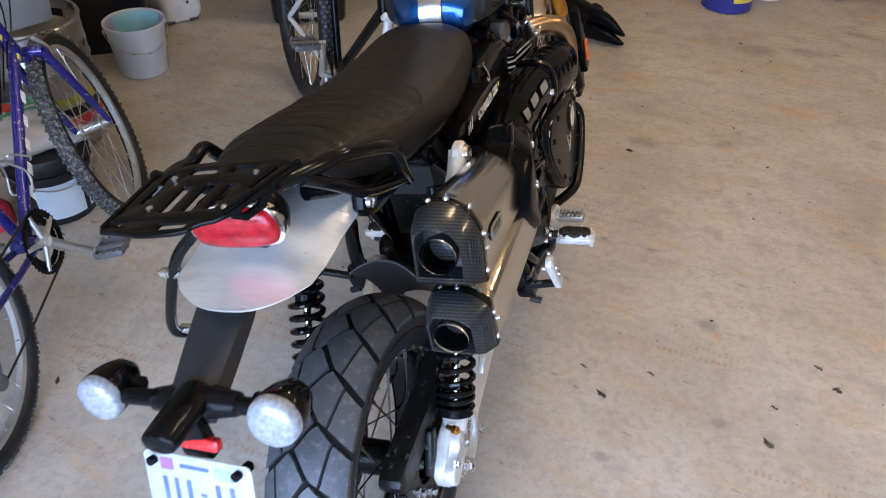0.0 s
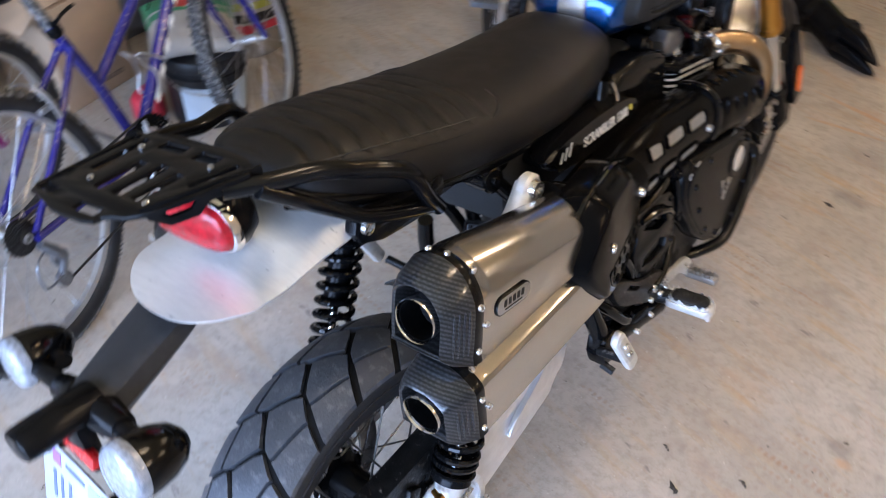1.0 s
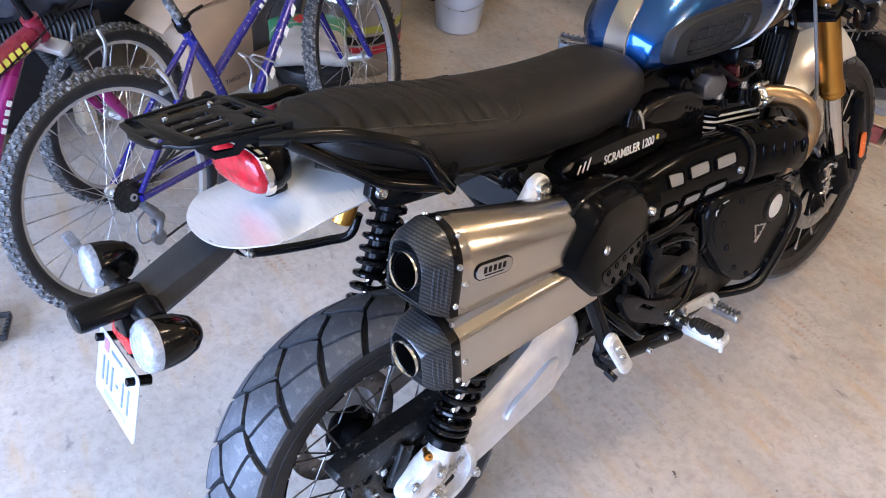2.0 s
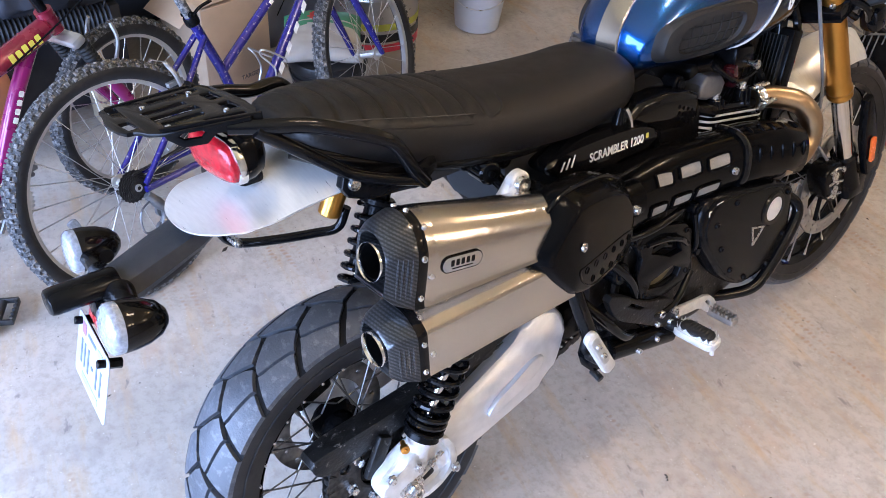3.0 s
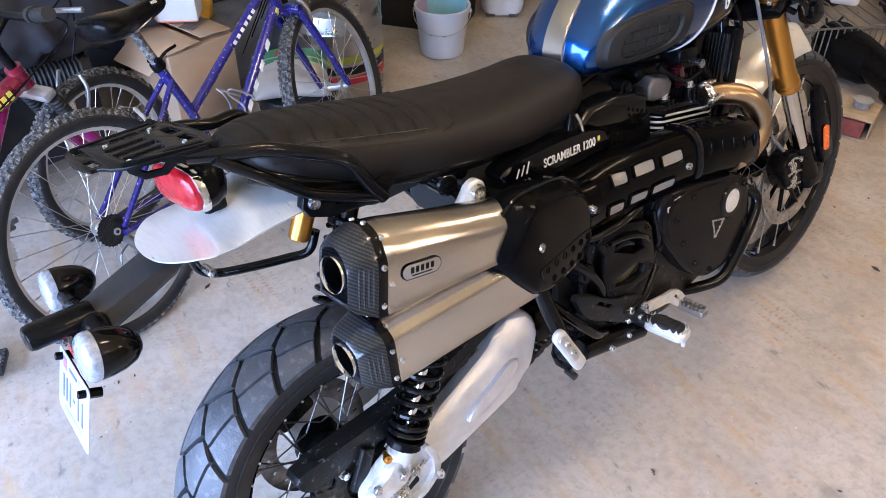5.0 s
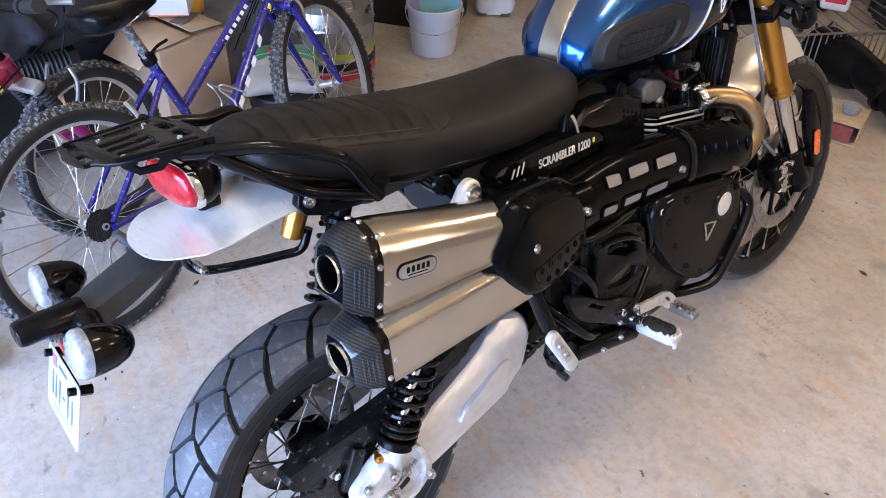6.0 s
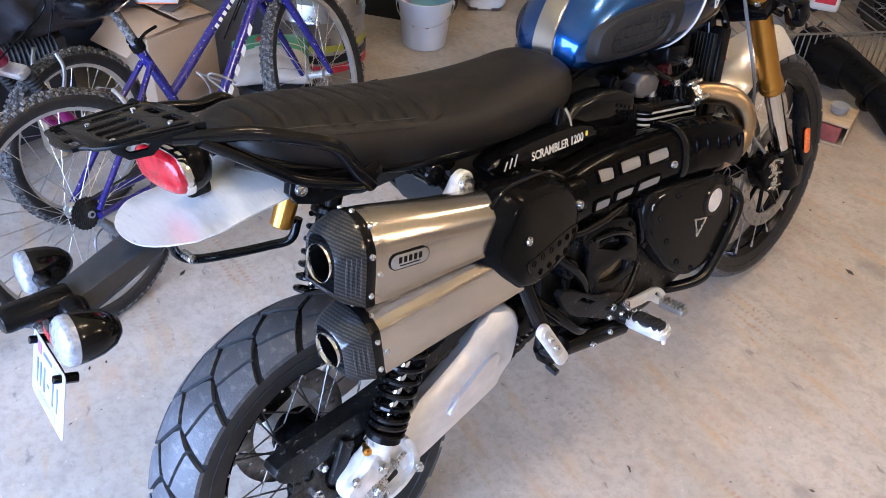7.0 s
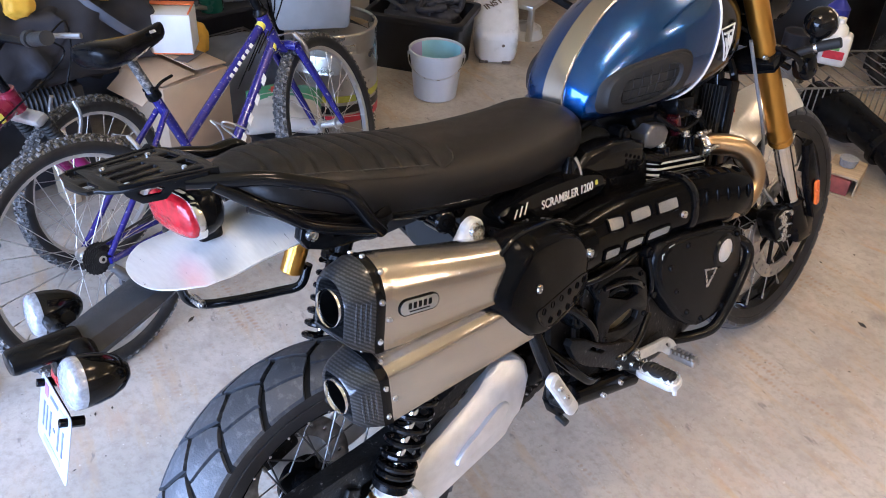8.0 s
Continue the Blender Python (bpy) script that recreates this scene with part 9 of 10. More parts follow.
part("orange_edge", bm, M["carton_orange"], wb, "orange printed edge")

# duffel bag and hose behind the bicycles
def blob(name_, m, parent, at, size, seed, amp=0.12, label="", freq=6.0, flat=0.0):
    bm = bmesh.new()
    bmesh.ops.create_icosphere(bm, subdivisions=4, radius=1.0)
    for v in bm.verts:
        c = v.co.copy()
        e = Vector([math.copysign(abs(q) ** 0.72, q) for q in c])
        w_ = 1 + amp * noise.noise(c * freq * 0.35 + Vector((seed, 0, 0))) + amp * 0.35 * noise.noise(c * freq + Vector((0, seed, 0)))
        v.co = Vector((e.x * size[0], e.y * size[1], max(e.z, -1 + flat) * size[2])) * w_ + Vector(at)
    return part(name_, bm, m, parent, label, 70)


duf = thing("duffel_bag", "black and slate nylon duffel bag with yellow panels", "bag", at=pose(-2.16, 0.22, 0.352, 0, 0, 6))
blob("body", M["bag"], duf, (0, 0, 0.21), (0.20, 0.42, 0.23), 3, 0.26, flat=0.12, freq=9.0)
blob("end_panel", M["bag"], duf, (0.08, -0.17, 0.22), (0.17, 0.20, 0.19), 9, 0.34, freq=9.0)
blob("yellow_panel", M["yellow"], duf, (0.225, -0.085, 0.37), (0.03, 0.05, 0.055), 5, 0.15, "yellow nylon panel")
blob("yellow_panel", M["yellow"], duf, (0.17, 0.24, 0.35), (0.06, 0.085, 0.05), 7, 0.15, "yellow nylon panel")
bm = bmesh.new()
tube(bm, [(0.12, 0.05, 0.40), (0.21, 0.14, 0.30), (0.21, 0.24, 0.2), (0.16, 0.34, 0.12)], 0.018, 8, flat=0.3)
part("strap", bm, M["bag_grey"], duf)
crt = thing("storage_crate", "dark plastic crate under the duffel bag", "crate", at=pose(-2.16, 0.0, 0, 0, 0, 6))
bm = bmesh.new()
box(bm, (-0.04, 0, 0.175), (0.36, 0.66, 0.35), 0.015)
part("body", bm, M["bag"], crt)
hz = thing("drain_hose", "black corrugated hose lying on the dark crate's edge", "hose", at=pose(-1.90, 0.05, 0))
bm = bmesh.new()
pts = [(0.0 - 0.02 * math.sin(t * 3), -0.55 + 0.75 * t, 0.405 - 0.03 * t) for t in [k / 99 for k in range(100)]]
tube(bm, pts, [0.052 if k % 2 else 0.043 for k in range(100)], 14, smooth=False)
part("hose", bm, M["hose"], hz)
bm = bmesh.new()
box(bm, (-0.01, -0.45, 0.175), (0.10, 0.05, 0.35), 0.006)
part("prop", bm, M["timber"], hz)
bm = bmesh.new()
box(bm, (-0.01, 0.12, 0.175), (0.10, 0.05, 0.34), 0.006)
part("prop", bm, M["timber"], hz)
sk = thing("soil_sack", "white and green printed sack slumped on the black pail", "sack", at=pose(-1.585, 0.875, 0.292, 0, 4, -32) @ Matrix.Diagonal((0.82, 0.86, 0.72, 1)))
bm = bmesh.new()
NS = 30
for side_ in (1, -1):
    rows_ = []
    for i in range(NS + 1):
        u = -1 + 2 * i / NS
        row = []
        for j in range(NS + 1):
            v = -1 + 2 * j / NS
            bulge = ((1 - u ** 4) * (1 - v ** 4)) ** 0.55
            crease = 0.008 * noise.noise(Vector((u * 3.1, v * 2.3, side_ * 4.0))) + 0.004 * noise.noise(Vector((u * 8, v * 7, side_)))
            pull = 1 - 0.06 * (1 - abs(u * v))
            row.append(bm.verts.new((0.19 * u * pull, 0.165 * v * pull, side_ * 0.056 * bulge + crease * bulge - 0.02 * v * v)))
        rows_.append(row)
    for i in range(NS):
        for j in range(NS):
            f = bm.faces.new((rows_[i][j], rows_[i + 1][j], rows_[i + 1][j + 1], rows_[i][j + 1]))
            u, v = -1 + 2 * (i + 0.5) / NS, -1 + 2 * (j + 0.5) / NS
            f.material_index = 2 if (u + 0.50) ** 2 + (v + 0.15) ** 2 < 0.05 else 1 if u < -0.12 + 0.12 * v * v and not -0.36 < u < -0.24 else 0
bmesh.ops.remove_doubles(bm, verts=bm.verts, dist=0.0015)
part("sack_body", bm, [M["sack"], M["sack_green"], M["sack_red"]], sk, "white sack with a green and red printed end", 70)
navy = thing("cloth_heap", "heap of dark navy cloth behind the sack", "cloth", at=pose(-2.20, 1.02, 0))
blob("cloth", M["bag_grey"], navy, (0, 0, 0.15), (0.13, 0.20, 0.17), 21, 0.2, flat=0.1)
rk = thing("shelf_unit", "low dark shelf unit crowded with tools along the wall", "shelf", at=pose(-2.56, 1.15, 0))
for z in (0.10, 0.36):
    bm = bmesh.new()
    box(bm, (0, 0, z), (0.34, 1.5, 0.02), 0.003)
    part("shelf_board", bm, M["bag"], rk)
for a in (-0.16, 0.16):
    for b in (-0.74, 0.74):
        bm = bmesh.new()
        box(bm, (a, b, 0.33), (0.025, 0.025, 0.66), 0.003)
        part("post", bm, M["satin"], rk)
bm = bmesh.new()
box(bm, (-0.165, 0, 0.33), (0.006, 1.48, 0.64), 0.001)
part("back_panel", bm, M["bag"], rk)
dg = thing("green_bottle", "dark green bottle on the shelf", "bottle", at=pose(-2.43, 1.05, 0.372))
bm = bmesh.new()
lathe(bm, [(0, 0), (0.05, 0), (0.052, 0.006), (0.052, 0.17), (0.02, 0.21), (0.02, 0.25), (0, 0.252)], (0, 0, 0), (0, 0, 1), 26)
part("bottle", bm, M["teal"], dg)
for k in range(6):
    tl = thing("hand_tool", "grey metal hand tool lying on the shelf", "tool", "tools on the shelf", pose(-2.47 + random.uniform(-0.05, 0.05), 0.72 + 0.17 * k, 0.385, 0, 0, random.uniform(40, 120)))
    bm = bmesh.new()
    rod(bm, (-0.12, 0, 0), (0.02, 0, 0.005), 0.012, seg=10, bevel=0.002)
    rod(bm, (0.02, 0, 0.005), (0.13, 0, 0.01), 0.007, seg=8)
    box(bm, (0.13, 0, 0.012), (0.04, 0.03, 0.018), 0.004)
    part("tool", bm, M["wire" if k % 2 else "bag_grey"], tl)
gb = thing("wire_basket", "pale wire basket shelf behind the cartons", "basket", at=pose(-2.33, 0.99, 0.26, 0, 0, 4))
for k in range(9):
    bm = bmesh.new()
    rod(bm, (-0.10 + 0.025 * k, -0.22, 0), (-0.10 + 0.025 * k, 0.22, 0), 0.003, seg=6)
    part("wire", bm, M["wire"], gb)
for y in (-0.22, 0.0, 0.22):
    bm = bmesh.new()
    rod(bm, (-0.11, y, -0.004), (0.11, y, -0.004), 0.004, seg=6)
    part("wire", bm, M["wire"], gb)
for x, y in ((-0.1, -0.21), (0.1, -0.21), (-0.1, 0.21), (0.1, 0.21)):
    bm = bmesh.new()
    rod(bm, (x, y, -0.26), (x, y, 0), 0.005, seg=6)
    part("leg", bm, M["wire"], gb)
yp = thing("yellow_pouch", "small yellow nylon pouch behind the white carton", "pouch", at=pose(-2.22, 0.86, 0.268))
blob("pouch", M["yellow"], yp, (0, 0, 0.075), (0.05, 0.05, 0.075), 31, 0.12)
fx = thing("red_canister", "small red canister between sack and pail", "canister", at=pose(-1.66, 0.715, 0))
bm = bmesh.new()
lathe(bm, [(0, 0), (0.05, 0), (0.053, 0.004), (0.053, 0.06), (0.04, 0.08), (0.018, 0.09), (0.018, 0.10), (0, 0.102)], (0, 0, 0), (0, 0, 1), 26)
part("body", bm, M["jug_red"], fx)
tc_ = thing("terracotta_disc", "rusty orange round lid leaning by the bicycles", "lid", at=pose(-1.78, -0.28, 0.30, 0, 62, 15))
bm = bmesh.new()
lathe(bm, [(0, 0.02), (0.14, 0.018), (0.17, 0.008), (0.175, 0.0), (0.165, -0.004), (0, -0.002)], (0, 0, 0), (0, 0, 1), 40)
part("lid_plate", bm, M["terracotta"], tc_)
bm = bmesh.new()
box(bm, (-0.14, 0.0, -0.05), (0.34, 0.26, 0.06), 0.01)
part("lid_base", bm, M["bag"], tc_)
cl = thing("storage_crate", "dark crate with grey side behind the bicycle", "crate", at=pose(-1.98, -0.46, 0, 0, 0, 15))
bm = bmesh.new()
box(bm, (0, 0, 0.15), (0.34, 0.5, 0.30), 0.012)
part("body", bm, M["bag_grey"], cl)

# black crate with cables, then the wrapped parcel
bc = thing("black_crate", "open black plastic crate heaped with cables", "crate", at=pose(-2.17, 2.02, 0, 0, 0, 32))
bm = bmesh.new()
oct_ = lambda a, b, z: [Vector((x, y, z)) for x, y in slot(0, 0, a, b, 0.03)]
loft(bm, [oct_(0.40, 0.27, 0.004), oct_(0.42, 0.29, 0.0), oct_(0.455, 0.325, 0.245), oct_(0.495, 0.365, 0.247), oct_(0.50, 0.37, 0.255), oct_(0.50, 0.37, 0.272), oct_(0.49, 0.36, 0.276), oct_(0.445, 0.315, 0.276), oct_(0.435, 0.305, 0.26), oct_(0.41, 0.28, 0.016)])
part("crate_shell", bm, M["pail"], bc)
for k in range(7):
    bm = bmesh.new()
    pts = [(random.uniform(-0.18, 0.18), random.uniform(-0.12, 0.12), random.uniform(0.20, 0.34)) for _ in range(6)]
    tube(bm, pts, random.uniform(0.008, 0.016), 8)
    part("cable", bm, M["bag"], bc)
blob("cloth", M["bag"], bc, (0.0, 0.0, 0.20), (0.19, 0.13, 0.09), 6, 0.25)
pw = thing("wrapped_parcel", "white poly-wrapped parcel with dark lettering", "parcel", at=pose(-2.01, 2.375, 0, 0, 0, -40))
bm = bmesh.new()
rows_ = []
for x, hw, z0, z1 in ((0.112, 0.085, 0.045, 0.125), (0.106, 0.112, 0.014, 0.150), (0.090, 0.128, 0.004, 0.166), (0.050, 0.140, 0.0, 0.186), (-0.10, 0.142, 0.0, 0.265), (-0.24, 0.135, 0.0, 0.330), (-0.27, 0.11, 0.04, 0.31)):
    ring = []
    for q, (a, b) in enumerate(slot(0, 0, 2, 2, 0.45)):
        wob = 0.006 * noise.noise(Vector((a * 2.1, b * 2.3, x * 14)))
        ring.append(Vector((x + wob, 0.80 * hw * a * (1.0 - 0.10 * max(0, -b)), (z0 + z1) / 2 + (z1 - z0) / 2 * b + (wob if z0 else max(0, wob)))))
    rows_.append(ring)
loft(bm, rows_)
part("wrap", bm, M["poly_white"], pw)
bm = letters("INST", 0.050, 0.0006, frame_m((-0.03, -0.065, 0.240), (-0.49, 0.84, 0.243), (-0.756, -0.54, 0.376)))
part("print", bm, M["card_ink"], pw, "dark printed letters", 0)
for y in (-0.03, 0.03):
    bm = bmesh.new()
    rod(bm, (0.106, y, 0.10), (0.1135, y, 0.10), 0.008, seg=12)
    part("rivet", bm, M["card_ink"], pw)
for y in (-0.062, 0.052):
    bm = bmesh.new()
    box(bm, (0.095, y, 0.012), (0.03, 0.045, 0.012), 0.003)
    part("foot", bm, M["card_ink"], pw)
sh = thing("low_shelf", "low metal-edged shelf with papers along the wall", "shelf", at=pose(-2.35, 3.05, 0, 0, 0, 20))
bm = bmesh.new()
box(bm, (0, 0, 0.19), (0.34, 1.0, 0.025), 0.004)
for a in (-0.15, 0.15):
    for b in (-0.46, 0.46):
        box(bm, (a, b, 0.09), (0.03, 0.03, 0.18), 0.003)
part("shelf_board", bm, M["rim_alu"], sh)
for k in range(7):
    pp = thing("magazine_stack", "small stack of coloured magazines on the low shelf", "magazines", "papers on the shelf", pose(-2.35 + 0.3 * 0.342 * (0.42 - 0.14 * k) * -1, 3.05 + (0.14 * k - 0.42) * 0.94, 0.2035, 0, 0, 20 + random.uniform(-14, 14)))
    for j in range(3):
        bm = bmesh.new()
        box(bm, (random.uniform(-0.01, 0.01), 0, 0.006 + 0.012 * j), (0.22, 0.12, 0.010), 0.002, (0, 0, random.uniform(-6, 6)))
        part("magazine", bm, M[("paper_mix", "orange_box", "carton_white", "jug_red")[(k + j) % 4]], pp)
wl = thing("white_basin", "pale upturned basin under the shelf", "basin", at=pose(-2.13, 2.72, 0))
bm = bmesh.new()
lathe(bm, [(0.0, 0.075), (0.05, 0.07), (0.085, 0.05), (0.10, 0.0)], (0, 0, 0), (0, 0, 1), 28)
part("shell", bm, M["poly_white"], wl)

# beyond the front wheel
blw = thing("leaf_blower", "black plastic garden blower lying with its forked nozzle out", "garden tool", at=pose(-0.31, 2.86, 0, 0, 0, -20) @ Matrix.Diagonal((0.88, 0.88, 0.88, 1)))
bm = bmesh.new()
loft(bm, [[Vector((x, 0.06 + hw * math.cos(a) * (1 if abs(math.cos(a)) < 0.7 else 0.97), cz_ + hz * math.sin(a))) for a in [2 * math.pi * k / 20 for k in range(20)]] for x, hw, cz_, hz in ((-0.42, 0.05, 0.15, 0.05), (-0.41, 0.10, 0.14, 0.09), (-0.36, 0.12, 0.13, 0.115), (-0.22, 0.12, 0.125, 0.115), (-0.12, 0.10, 0.125, 0.10), (-0.08, 0.085, 0.13, 0.085))])
body_b = part("motor_housing", bm, M["satin"], blw)
bm = bmesh.new()
tube(bm, [(-0.10, 0.06, 0.14), (0.06, 0.045, 0.125), (0.20, 0.02, 0.105), (0.30, 0.0, 0.085)], [0.082, 0.078, 0.074, 0.078], 22)
part("blower_tube", bm, M["satin"], blw)
for x, r in ((0.10, 0.086), (0.285, 0.086)):
    bm = bmesh.new()
    rod(bm, (x - 0.02, 0.04 - 0.08 * x, 0.125 - 0.1 * x), (x + 0.02, 0.04 - 0.1 * x, 0.118 - 0.1 * x), r, seg=26, bevel=0.006)
    part("tube_collar", bm, M["gloss"], blw)
for zt_, z0_ in ((0.10, 0.125), (0.035, 0.045)):
    bm = bmesh.new()
    tube(bm, [(0.28, 0.0, z0_), (0.38, -0.005, z0_ * 0.95), (0.46, -0.01, zt_ * 0.85), (0.50, -0.012, zt_ * 0.7)], [0.045, 0.036, 0.020, 0.006], 12, flat=1.6)
    part("nozzle_prong", bm, M["satin"], blw)
bm = bmesh.new()
for a in [2 * math.pi * k / 6 for k in range(6)]:
    tube(bm, [(-0.415, 0.06 + 0.02 * math.cos(a), 0.16 + 0.02 * math.sin(a)), (-0.40, 0.06 + 0.11 * math.cos(a), 0.16 + 0.11 * math.sin(a))], 0.006, 6, smooth=False)
part("intake_grille", bm, M["bag"], blw)

tr_ = thing("wooden_box", "small pale wooden box holding a dusty red block", "box", at=pose(-0.235, 2.59, 0, 0, 0, 14) @ Matrix.Diagonal((0.85, 0.85, 0.85, 1)))
bm = bmesh.new()
box(bm, (0, 0, 0.006), (0.15, 0.20, 0.012), 0.002)
box(bm, (0, 0, 0.106), (0.15, 0.20, 0.012), 0.002)
for s in (1, -1):
    box(bm, (s * 0.071, 0.01, 0.056), (0.008, 0.178, 0.09), 0.002)
box(bm, (0, 0.094, 0.056), (0.134, 0.008, 0.09), 0.002)
part("tray_shell", bm, M["timber"], tr_)
bk2 = thing("red_block", "dusty dark red block in the wooden box", "block", at=pose(-0.235, 2.575, 0.012, 0, 0, 14) @ Matrix.Diagonal((0.85, 0.85, 0.85, 1)))
bm = bmesh.new()
box(bm, (0.0, -0.035, 0.04), (0.10, 0.10, 0.078), 0.004)
part("block", bm, M["brick_red"], bk2)
bx = thing("clear_pot", "small cloudy pot on the wooden box", "pot", at=pose(-0.24, 2.60, 0.0965))
bm = bmesh.new()
lathe(bm, [(0, 0), (0.030, 0), (0.032, 0.004), (0.033, 0.022), (0.036, 0.023), (0.036, 0.032), (0, 0.033)], (0, 0, 0), (0, 0, 1), 24)
part("pot", bm, M["clear"], bx)
jg = thing("cleaner_jug", "white plastic jug with red and green label on a wire rack", "jug", at=pose(-0.67, 3.18, 0.235, 0, 0, -65) @ Matrix.Diagonal((0.72, 0.72, 0.74, 1)))
bm = bmesh.new()
box(bm, (0, 0, 0.10), (0.12, 0.17, 0.20), 0.025, (0, 0, 0), 3)
lathe(bm, [(0.07, 0.19), (0.05, 0.235), (0.026, 0.255), (0.026, 0.285), (0, 0.286)], (0, -0.01, 0), (0, 0, 1), 22)
tube(bm, [(0, -0.04, 0.24), (0, -0.085, 0.25), (0, -0.088, 0.18), (0, -0.07, 0.13)], 0.014, 10)
part("jug_body", bm, M["jug"], jg)
bm = bmesh.new()
box(bm, (0.0605, 0, 0.075), (0.002, 0.12, 0.05), 0)
part("red_label", bm, M["jug_red"], jg, "red label")
bm = bmesh.new()
box(bm, (0.0608, -0.01, 0.12), (0.002, 0.07, 0.035), 0)
part("green_label", bm, M["jug_green"], jg, "green label")
wr = thing("wire_rack", "low chrome wire rack with vertical bars", "rack", at=pose(-0.55, 3.30, 0, 0, 0, -32))
for z in (0.02, 0.225):
    for s in (1, -1):
        bm = bmesh.new()
        rod(bm, (s * 0.20, -0.75, z), (s * 0.20, 0.75, z), 0.005, seg=8)
        part("rail", bm, M["wire"], wr)
bm = bmesh.new()
rod(bm, (0.20, 0, 0.02), (0.20, 0, 0.225), 0.003, seg=6)
first = part("bar", bm, M["wire"], wr)
first.matrix_local = Matrix.Translation((0, -0.74, 0))
for k in range(1, 50):
    again("bar", first, wr, Matrix.Translation((0, -0.74 + 0.0302 * k, 0)))
bm = bmesh.new()
for k in range(24):
    rod(bm, (-0.20, -0.74 + 0.064 * k, 0.225), (0.20, -0.74 + 0.064 * k, 0.225), 0.003, seg=6)
part("shelf_wires", bm, M["wire"], wr)
yb = thing("yellow_bottle", "bright yellow bottle standing on the wire rack", "bottle", at=pose(-0.16, 3.46, 0.235))
bm = bmesh.new()
lathe(bm, [(0, 0), (0.055, 0), (0.058, 0.01), (0.058, 0.16), (0.02, 0.20), (0.02, 0.235), (0, 0.236)], (0, 0, 0), (0, 0, 1), 26)
part("bottle", bm, M["decal_yellow"], yb)
bb = thing("blue_bottle", "blue bottle standing on the wire rack", "bottle", at=pose(-0.84, 3.50, 0.235))
bm = bmesh.new()
lathe(bm, [(0, 0), (0.05, 0), (0.052, 0.01), (0.052, 0.15), (0.018, 0.19), (0.018, 0.22), (0, 0.221)], (0, 0, 0), (0, 0, 1), 26)
part("bottle", bm, M["pail_blue"], bb)
for k, (x, y, r, h, m) in enumerate(((-1.02, 3.55, 0.07, 0.2, "bag"), (-0.92, 3.30, 0.06, 0.16, "tote"), (-1.20, 3.42, 0.08, 0.12, "bag_grey"))):
    jn = thing("tin_can", "dark tin standing on the garage floor", "tin", "tins by the rack", pose(x, y, 0))
    bm = bmesh.new()
    lathe(bm, [(0, 0), (r, 0), (r, 0.004), (r * 0.98, 0.01), (r * 0.98, h - 0.01), (r, h - 0.004), (r * 0.95, h), (r * 0.9, h - 0.006), (0, h - 0.006)], (0, 0, 0), (0, 0, 1), 26)
    part("tin", bm, M[m], jn)
bpl = pail("bucket", (0.531, 3.375, 0), 0.122, 0.142, 0.33, M["pail_blue"], "dark blue plastic pail with yellow label", turn=-40)
bm = bmesh.new()
rows_ = []
for j in range(4):
    z = 0.06 + 0.18 * j / 3
    r = 0.122 + 0.02 * z / 0.33 + 0.0015
    rows_.append([bm.verts.new((r * math.cos(-1.35 + 1.3 * k / 12 + 0.7), r * math.sin(-1.35 + 1.3 * k / 12 + 0.7), z)) for k in range(13)])
for j in range(3):
    for k in range(12):
        bm.faces.new((rows_[j][k], rows_[j][k + 1], rows_[j + 1][k + 1], rows_[j + 1][k]))
part("label", bm, M["decal_yellow"], bpl, "yellow label")
pail("bucket", (0.72, 3.60, 0), 0.11, 0.13, 0.30, M["jug"], "white plastic pail beside the blue one", turn=10)
# mower-like cart
mw = thing("wheeled_cart", "dark cart on a small white-hubbed wheel", "cart", at=pose(1.33, 3.72, 0, 0, 0, 10))
bm = bmesh.new()
box(bm, (0.0, 0.15, 0.22), (0.50, 0.42, 0.20), 0.03)
part("deck", bm, M["bag"], mw)
for s in (1, -1):
    bm = bmesh.new()
    lathe(bm, [(0.02, -0.022), (0.075, -0.022), (0.085, -0.012), (0.085, 0.012), (0.075, 0.022), (0.02, 0.022)], (s * 0.25 - 0.02, -0.02, 0.085), (1, 0, 0), 30)
    wh = part("wheel", bm, M["sidewall"], mw)
    bm = bmesh.new()
    lathe(bm, [(0, -0.026), (0.05, -0.026), (0.055, -0.02), (0.055, 0.02), (0.05, 0.026), (0, 0.026)], (s * 0.25 - 0.02, -0.02, 0.085), (1, 0, 0), 26)
    part("hub", bm, M["jug"], wh, "white hub")
# bin past the third bicycle
bn = thing("storage_bin", "black plastic bin beyond the third bicycle", "bin", at=pose(-1.42, 2.62, 0, 0, 0, 25))
bm = bmesh.new()
box(bm, (0, 0, 0.16), (0.34, 0.30, 0.32), 0.03, taper=1.08)
part("body", bm, M["pail"], bn)
bm = bmesh.new()
box(bm, (0, 0, 0.335), (0.40, 0.36, 0.03), 0.01)
part("lid", bm, M["pail"], bn)

def trunk(at, turn, size, label):
    t_ = thing("storage_chest", label, "chest", "chests by the far wall", pose(*at, 0, 0, turn))
    bm = bmesh.new()
    box(bm, (0, 0, size[2] * 0.43), (size[0], size[1], size[2] * 0.86), 0.015)
    part("body", bm, M["pail"], t_)
    bm = bmesh.new()
    box(bm, (0, 0, size[2] * 0.93), (size[0] + 0.03, size[1] + 0.03, size[2] * 0.13), 0.02)
    part("lid", bm, M["bag"], t_)
    for s in (1, -1):
        bm = bmesh.new()
        box(bm, (s * size[0] * 0.3, -size[1] / 2 - 0.012, size[2] * 0.84), (0.05, 0.02, 0.07), 0.004)
        part("latch", bm, M["grey_dark"], t_)


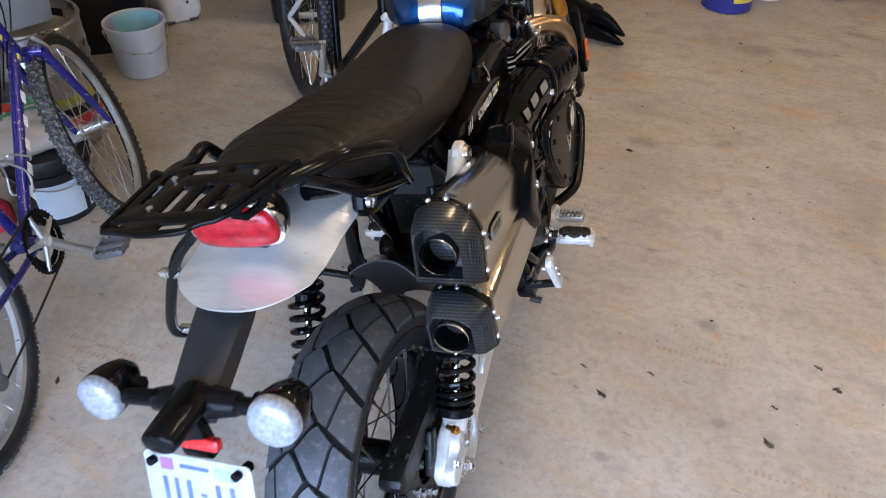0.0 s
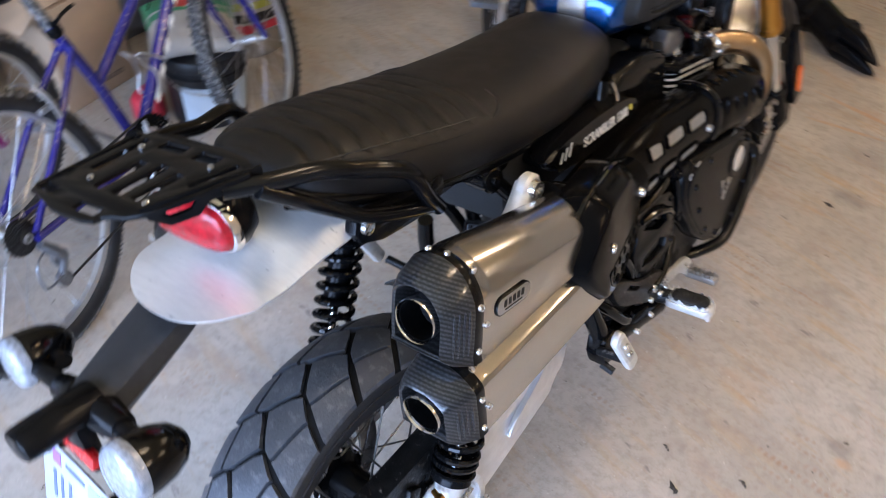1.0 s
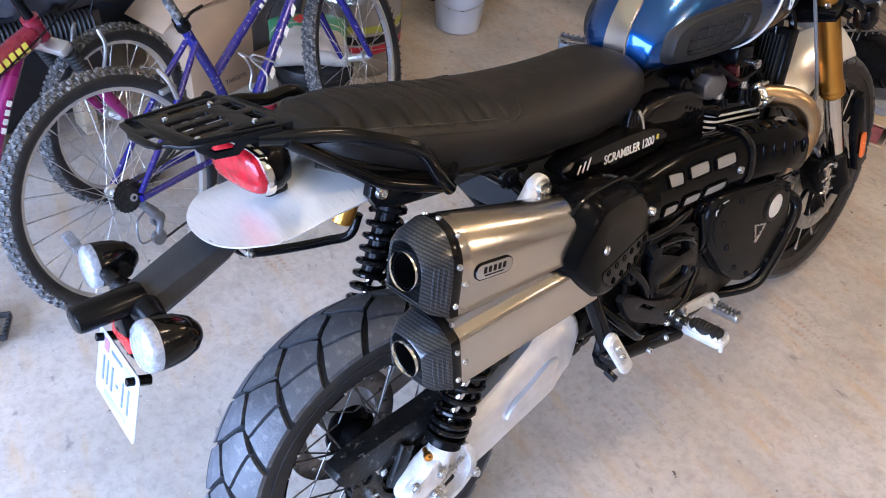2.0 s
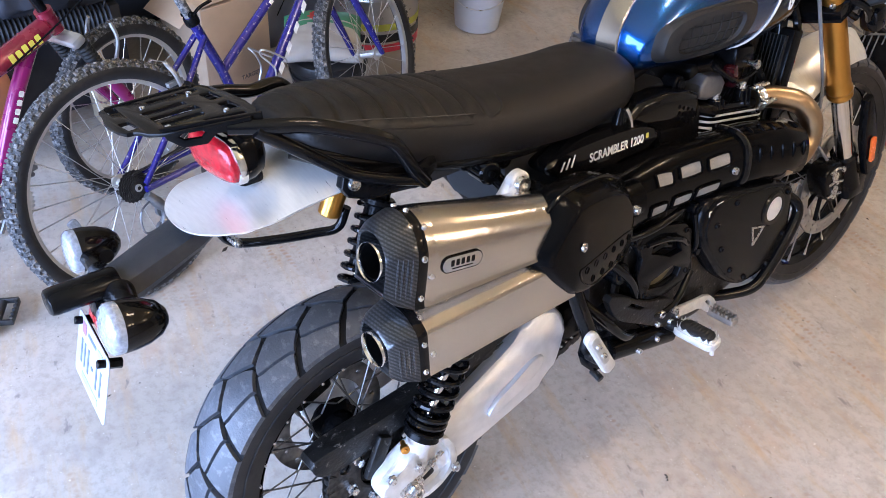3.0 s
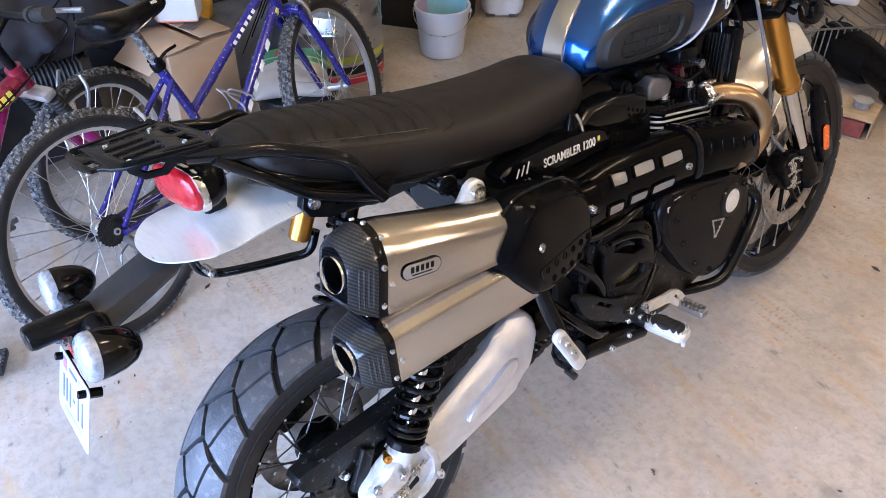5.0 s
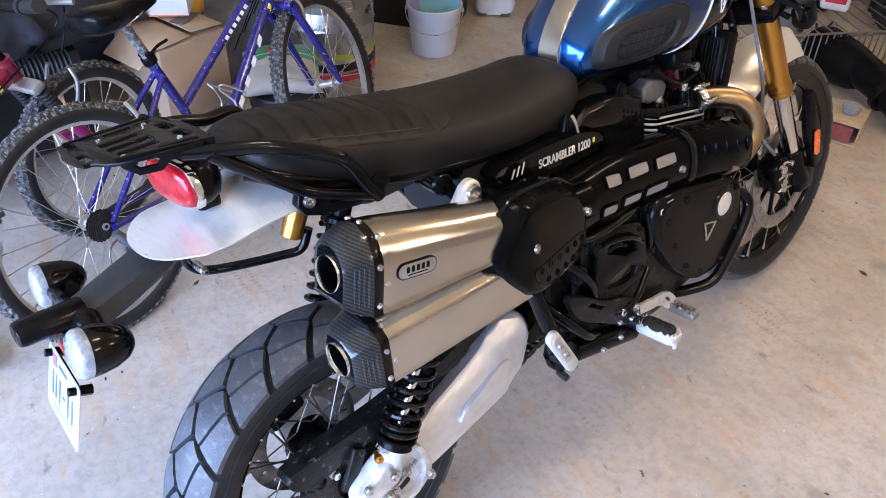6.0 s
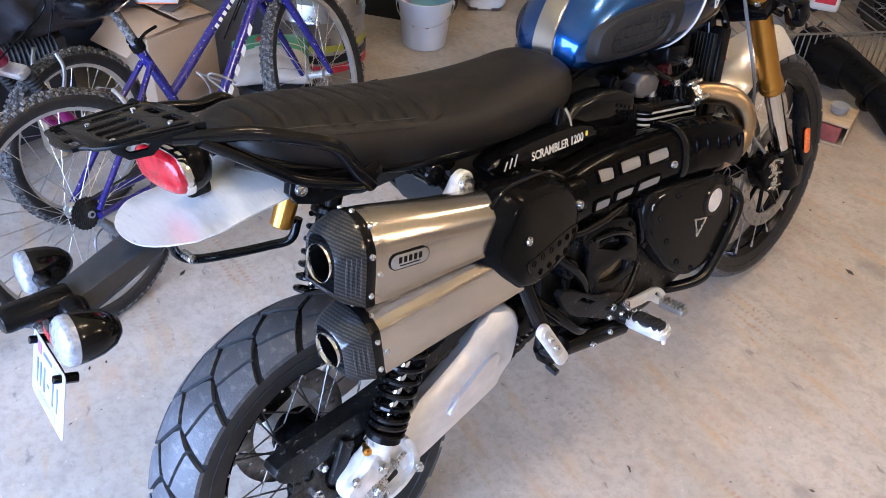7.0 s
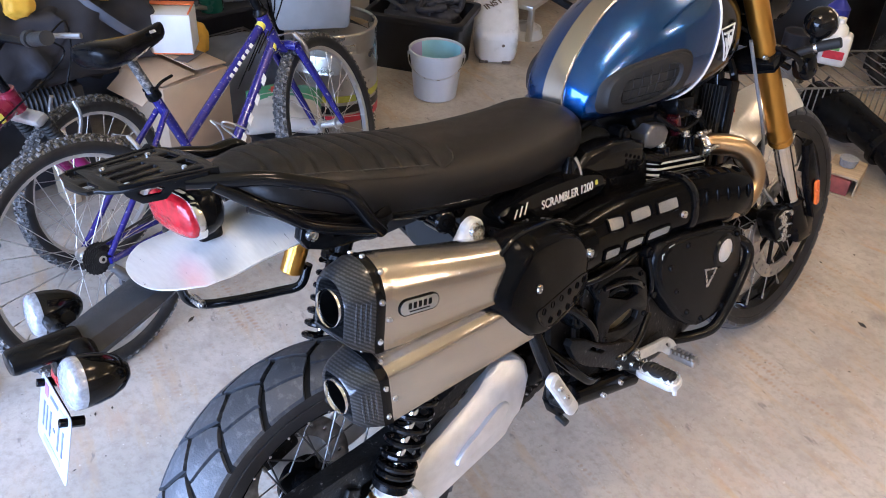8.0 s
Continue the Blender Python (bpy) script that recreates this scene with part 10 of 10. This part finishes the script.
trunk((-1.35, 3.95, 0), -4, (0.9, 0.5, 0.42), "black plastic storage chest against the far wall")
trunk((-0.35, 4.15, 0), 3, (0.9, 0.5, 0.46), "black plastic storage chest against the far wall")
trunk((-2.35, 4.10, 0), 6, (0.7, 0.5, 0.40), "black plastic storage chest in the far corner")
# small off-road motorcycle, dark, only its front shows
mini = thing("minibike", "small dark minibike with a white-rimmed knobbly front wheel", "minibike", at=pose(-0.55, 3.72, 0, 0, -8, -58))
cycle_wheel(mini, "front_wheel", 0.16, (0, 0, 0.16), M["sidewall"], knobs=30, spoke_n=20, label="small white-rimmed front wheel", tr=0.03, rim="jug")
for s in (1, -1):
    bm = bmesh.new()
    rod(bm, (s * 0.06, 0, 0.16), (s * 0.06, 0.13, 0.52), 0.017, seg=12, bevel=0.002)
    part("fork_leg", bm, M["gloss"], mini)
bm = bmesh.new()
box(bm, (0, 0.10, 0.46), (0.15, 0.05, 0.03), 0.008, (18, 0, 0))
part("fork_clamp", bm, M["satin"], mini)
bm = bmesh.new()
tube(bm, [(-0.28, 0.20, 0.60), (-0.1, 0.15, 0.55), (0.1, 0.15, 0.55), (0.28, 0.20, 0.60)], 0.011, 8)
part("handlebar", bm, M["satin"], mini)
bm = bmesh.new()
tube(bm, [(0, 0.14, 0.50), (0, 0.35, 0.42), (0, 0.62, 0.40)], [0.05, 0.09, 0.06], 14)
tube(bm, [(0, 0.13, 0.42), (0, 0.32, 0.2), (0, 0.62, 0.18)], 0.025, 10)
part("frame", bm, M["bag"], mini)
cycle_wheel(mini, "rear_wheel", 0.16, (0, 0.78, 0.16), M["sidewall"], knobs=30, spoke_n=20, label="small rear wheel", tr=0.035, rim="satin")

# bits of dry leaf and grit on the slab
random.seed(11)
bm = bmesh.new()
for k in range(170):
    x, y = random.uniform(-2.2, 3.2), random.uniform(-1.2, 4.2)
    s_, a = random.uniform(0.003, 0.011), random.uniform(0, 6.28)
    if k % 9 == 0:
        s_ *= 2.0
    d1, d2 = Vector((math.cos(a), math.sin(a), 0)) * s_, Vector((-math.sin(a), math.cos(a), 0)) * s_ * random.uniform(0.25, 0.6)
    o = Vector((x, y, 0.0005))
    top_ = bm.verts.new(o + V(0, 0, s_ * 0.35))
    ring = [bm.verts.new(o + q) for q in (d1, d2, -d1 * 0.8, -d2)]
    for q in range(4):
        bm.faces.new((ring[q], ring[(q + 1) % 4], top_))
for x, y, s_, a in ((0.321, 0.59, 0.017, 2.4), (0.435, 0.704, 0.010, 0.3), (0.74, 0.554, 0.020, 2.0), (0.913, 0.794, 0.016, 0.6), (0.752, 0.681, 0.008, 1.0), (0.869, 0.864, 0.010, 2.6), (0.258, 0.676, 0.007, 0.2)):
    for k in range(3):
        d1, d2 = Vector((math.cos(a + k), math.sin(a + k), 0)) * s_ * (1 - 0.25 * k), Vector((-math.sin(a + k), math.cos(a + k), 0)) * s_ * 0.32
        o = Vector((x + 0.006 * k, y - 0.004 * k, 0.0005))
        top_ = bm.verts.new(o + V(0, 0, 0.004 + 0.002 * k))
        ring = [bm.verts.new(o + q) for q in (d1, d2, -d1 * 0.8, -d2)]
        for q in range(4):
            bm.faces.new((ring[q], ring[(q + 1) % 4], top_))
grit = tagged(link_mesh("leaf_litter", bm, M["grit"], None, 0), "scattered dark bits of dry leaf and grit on the concrete", "debris", kind="stuff")
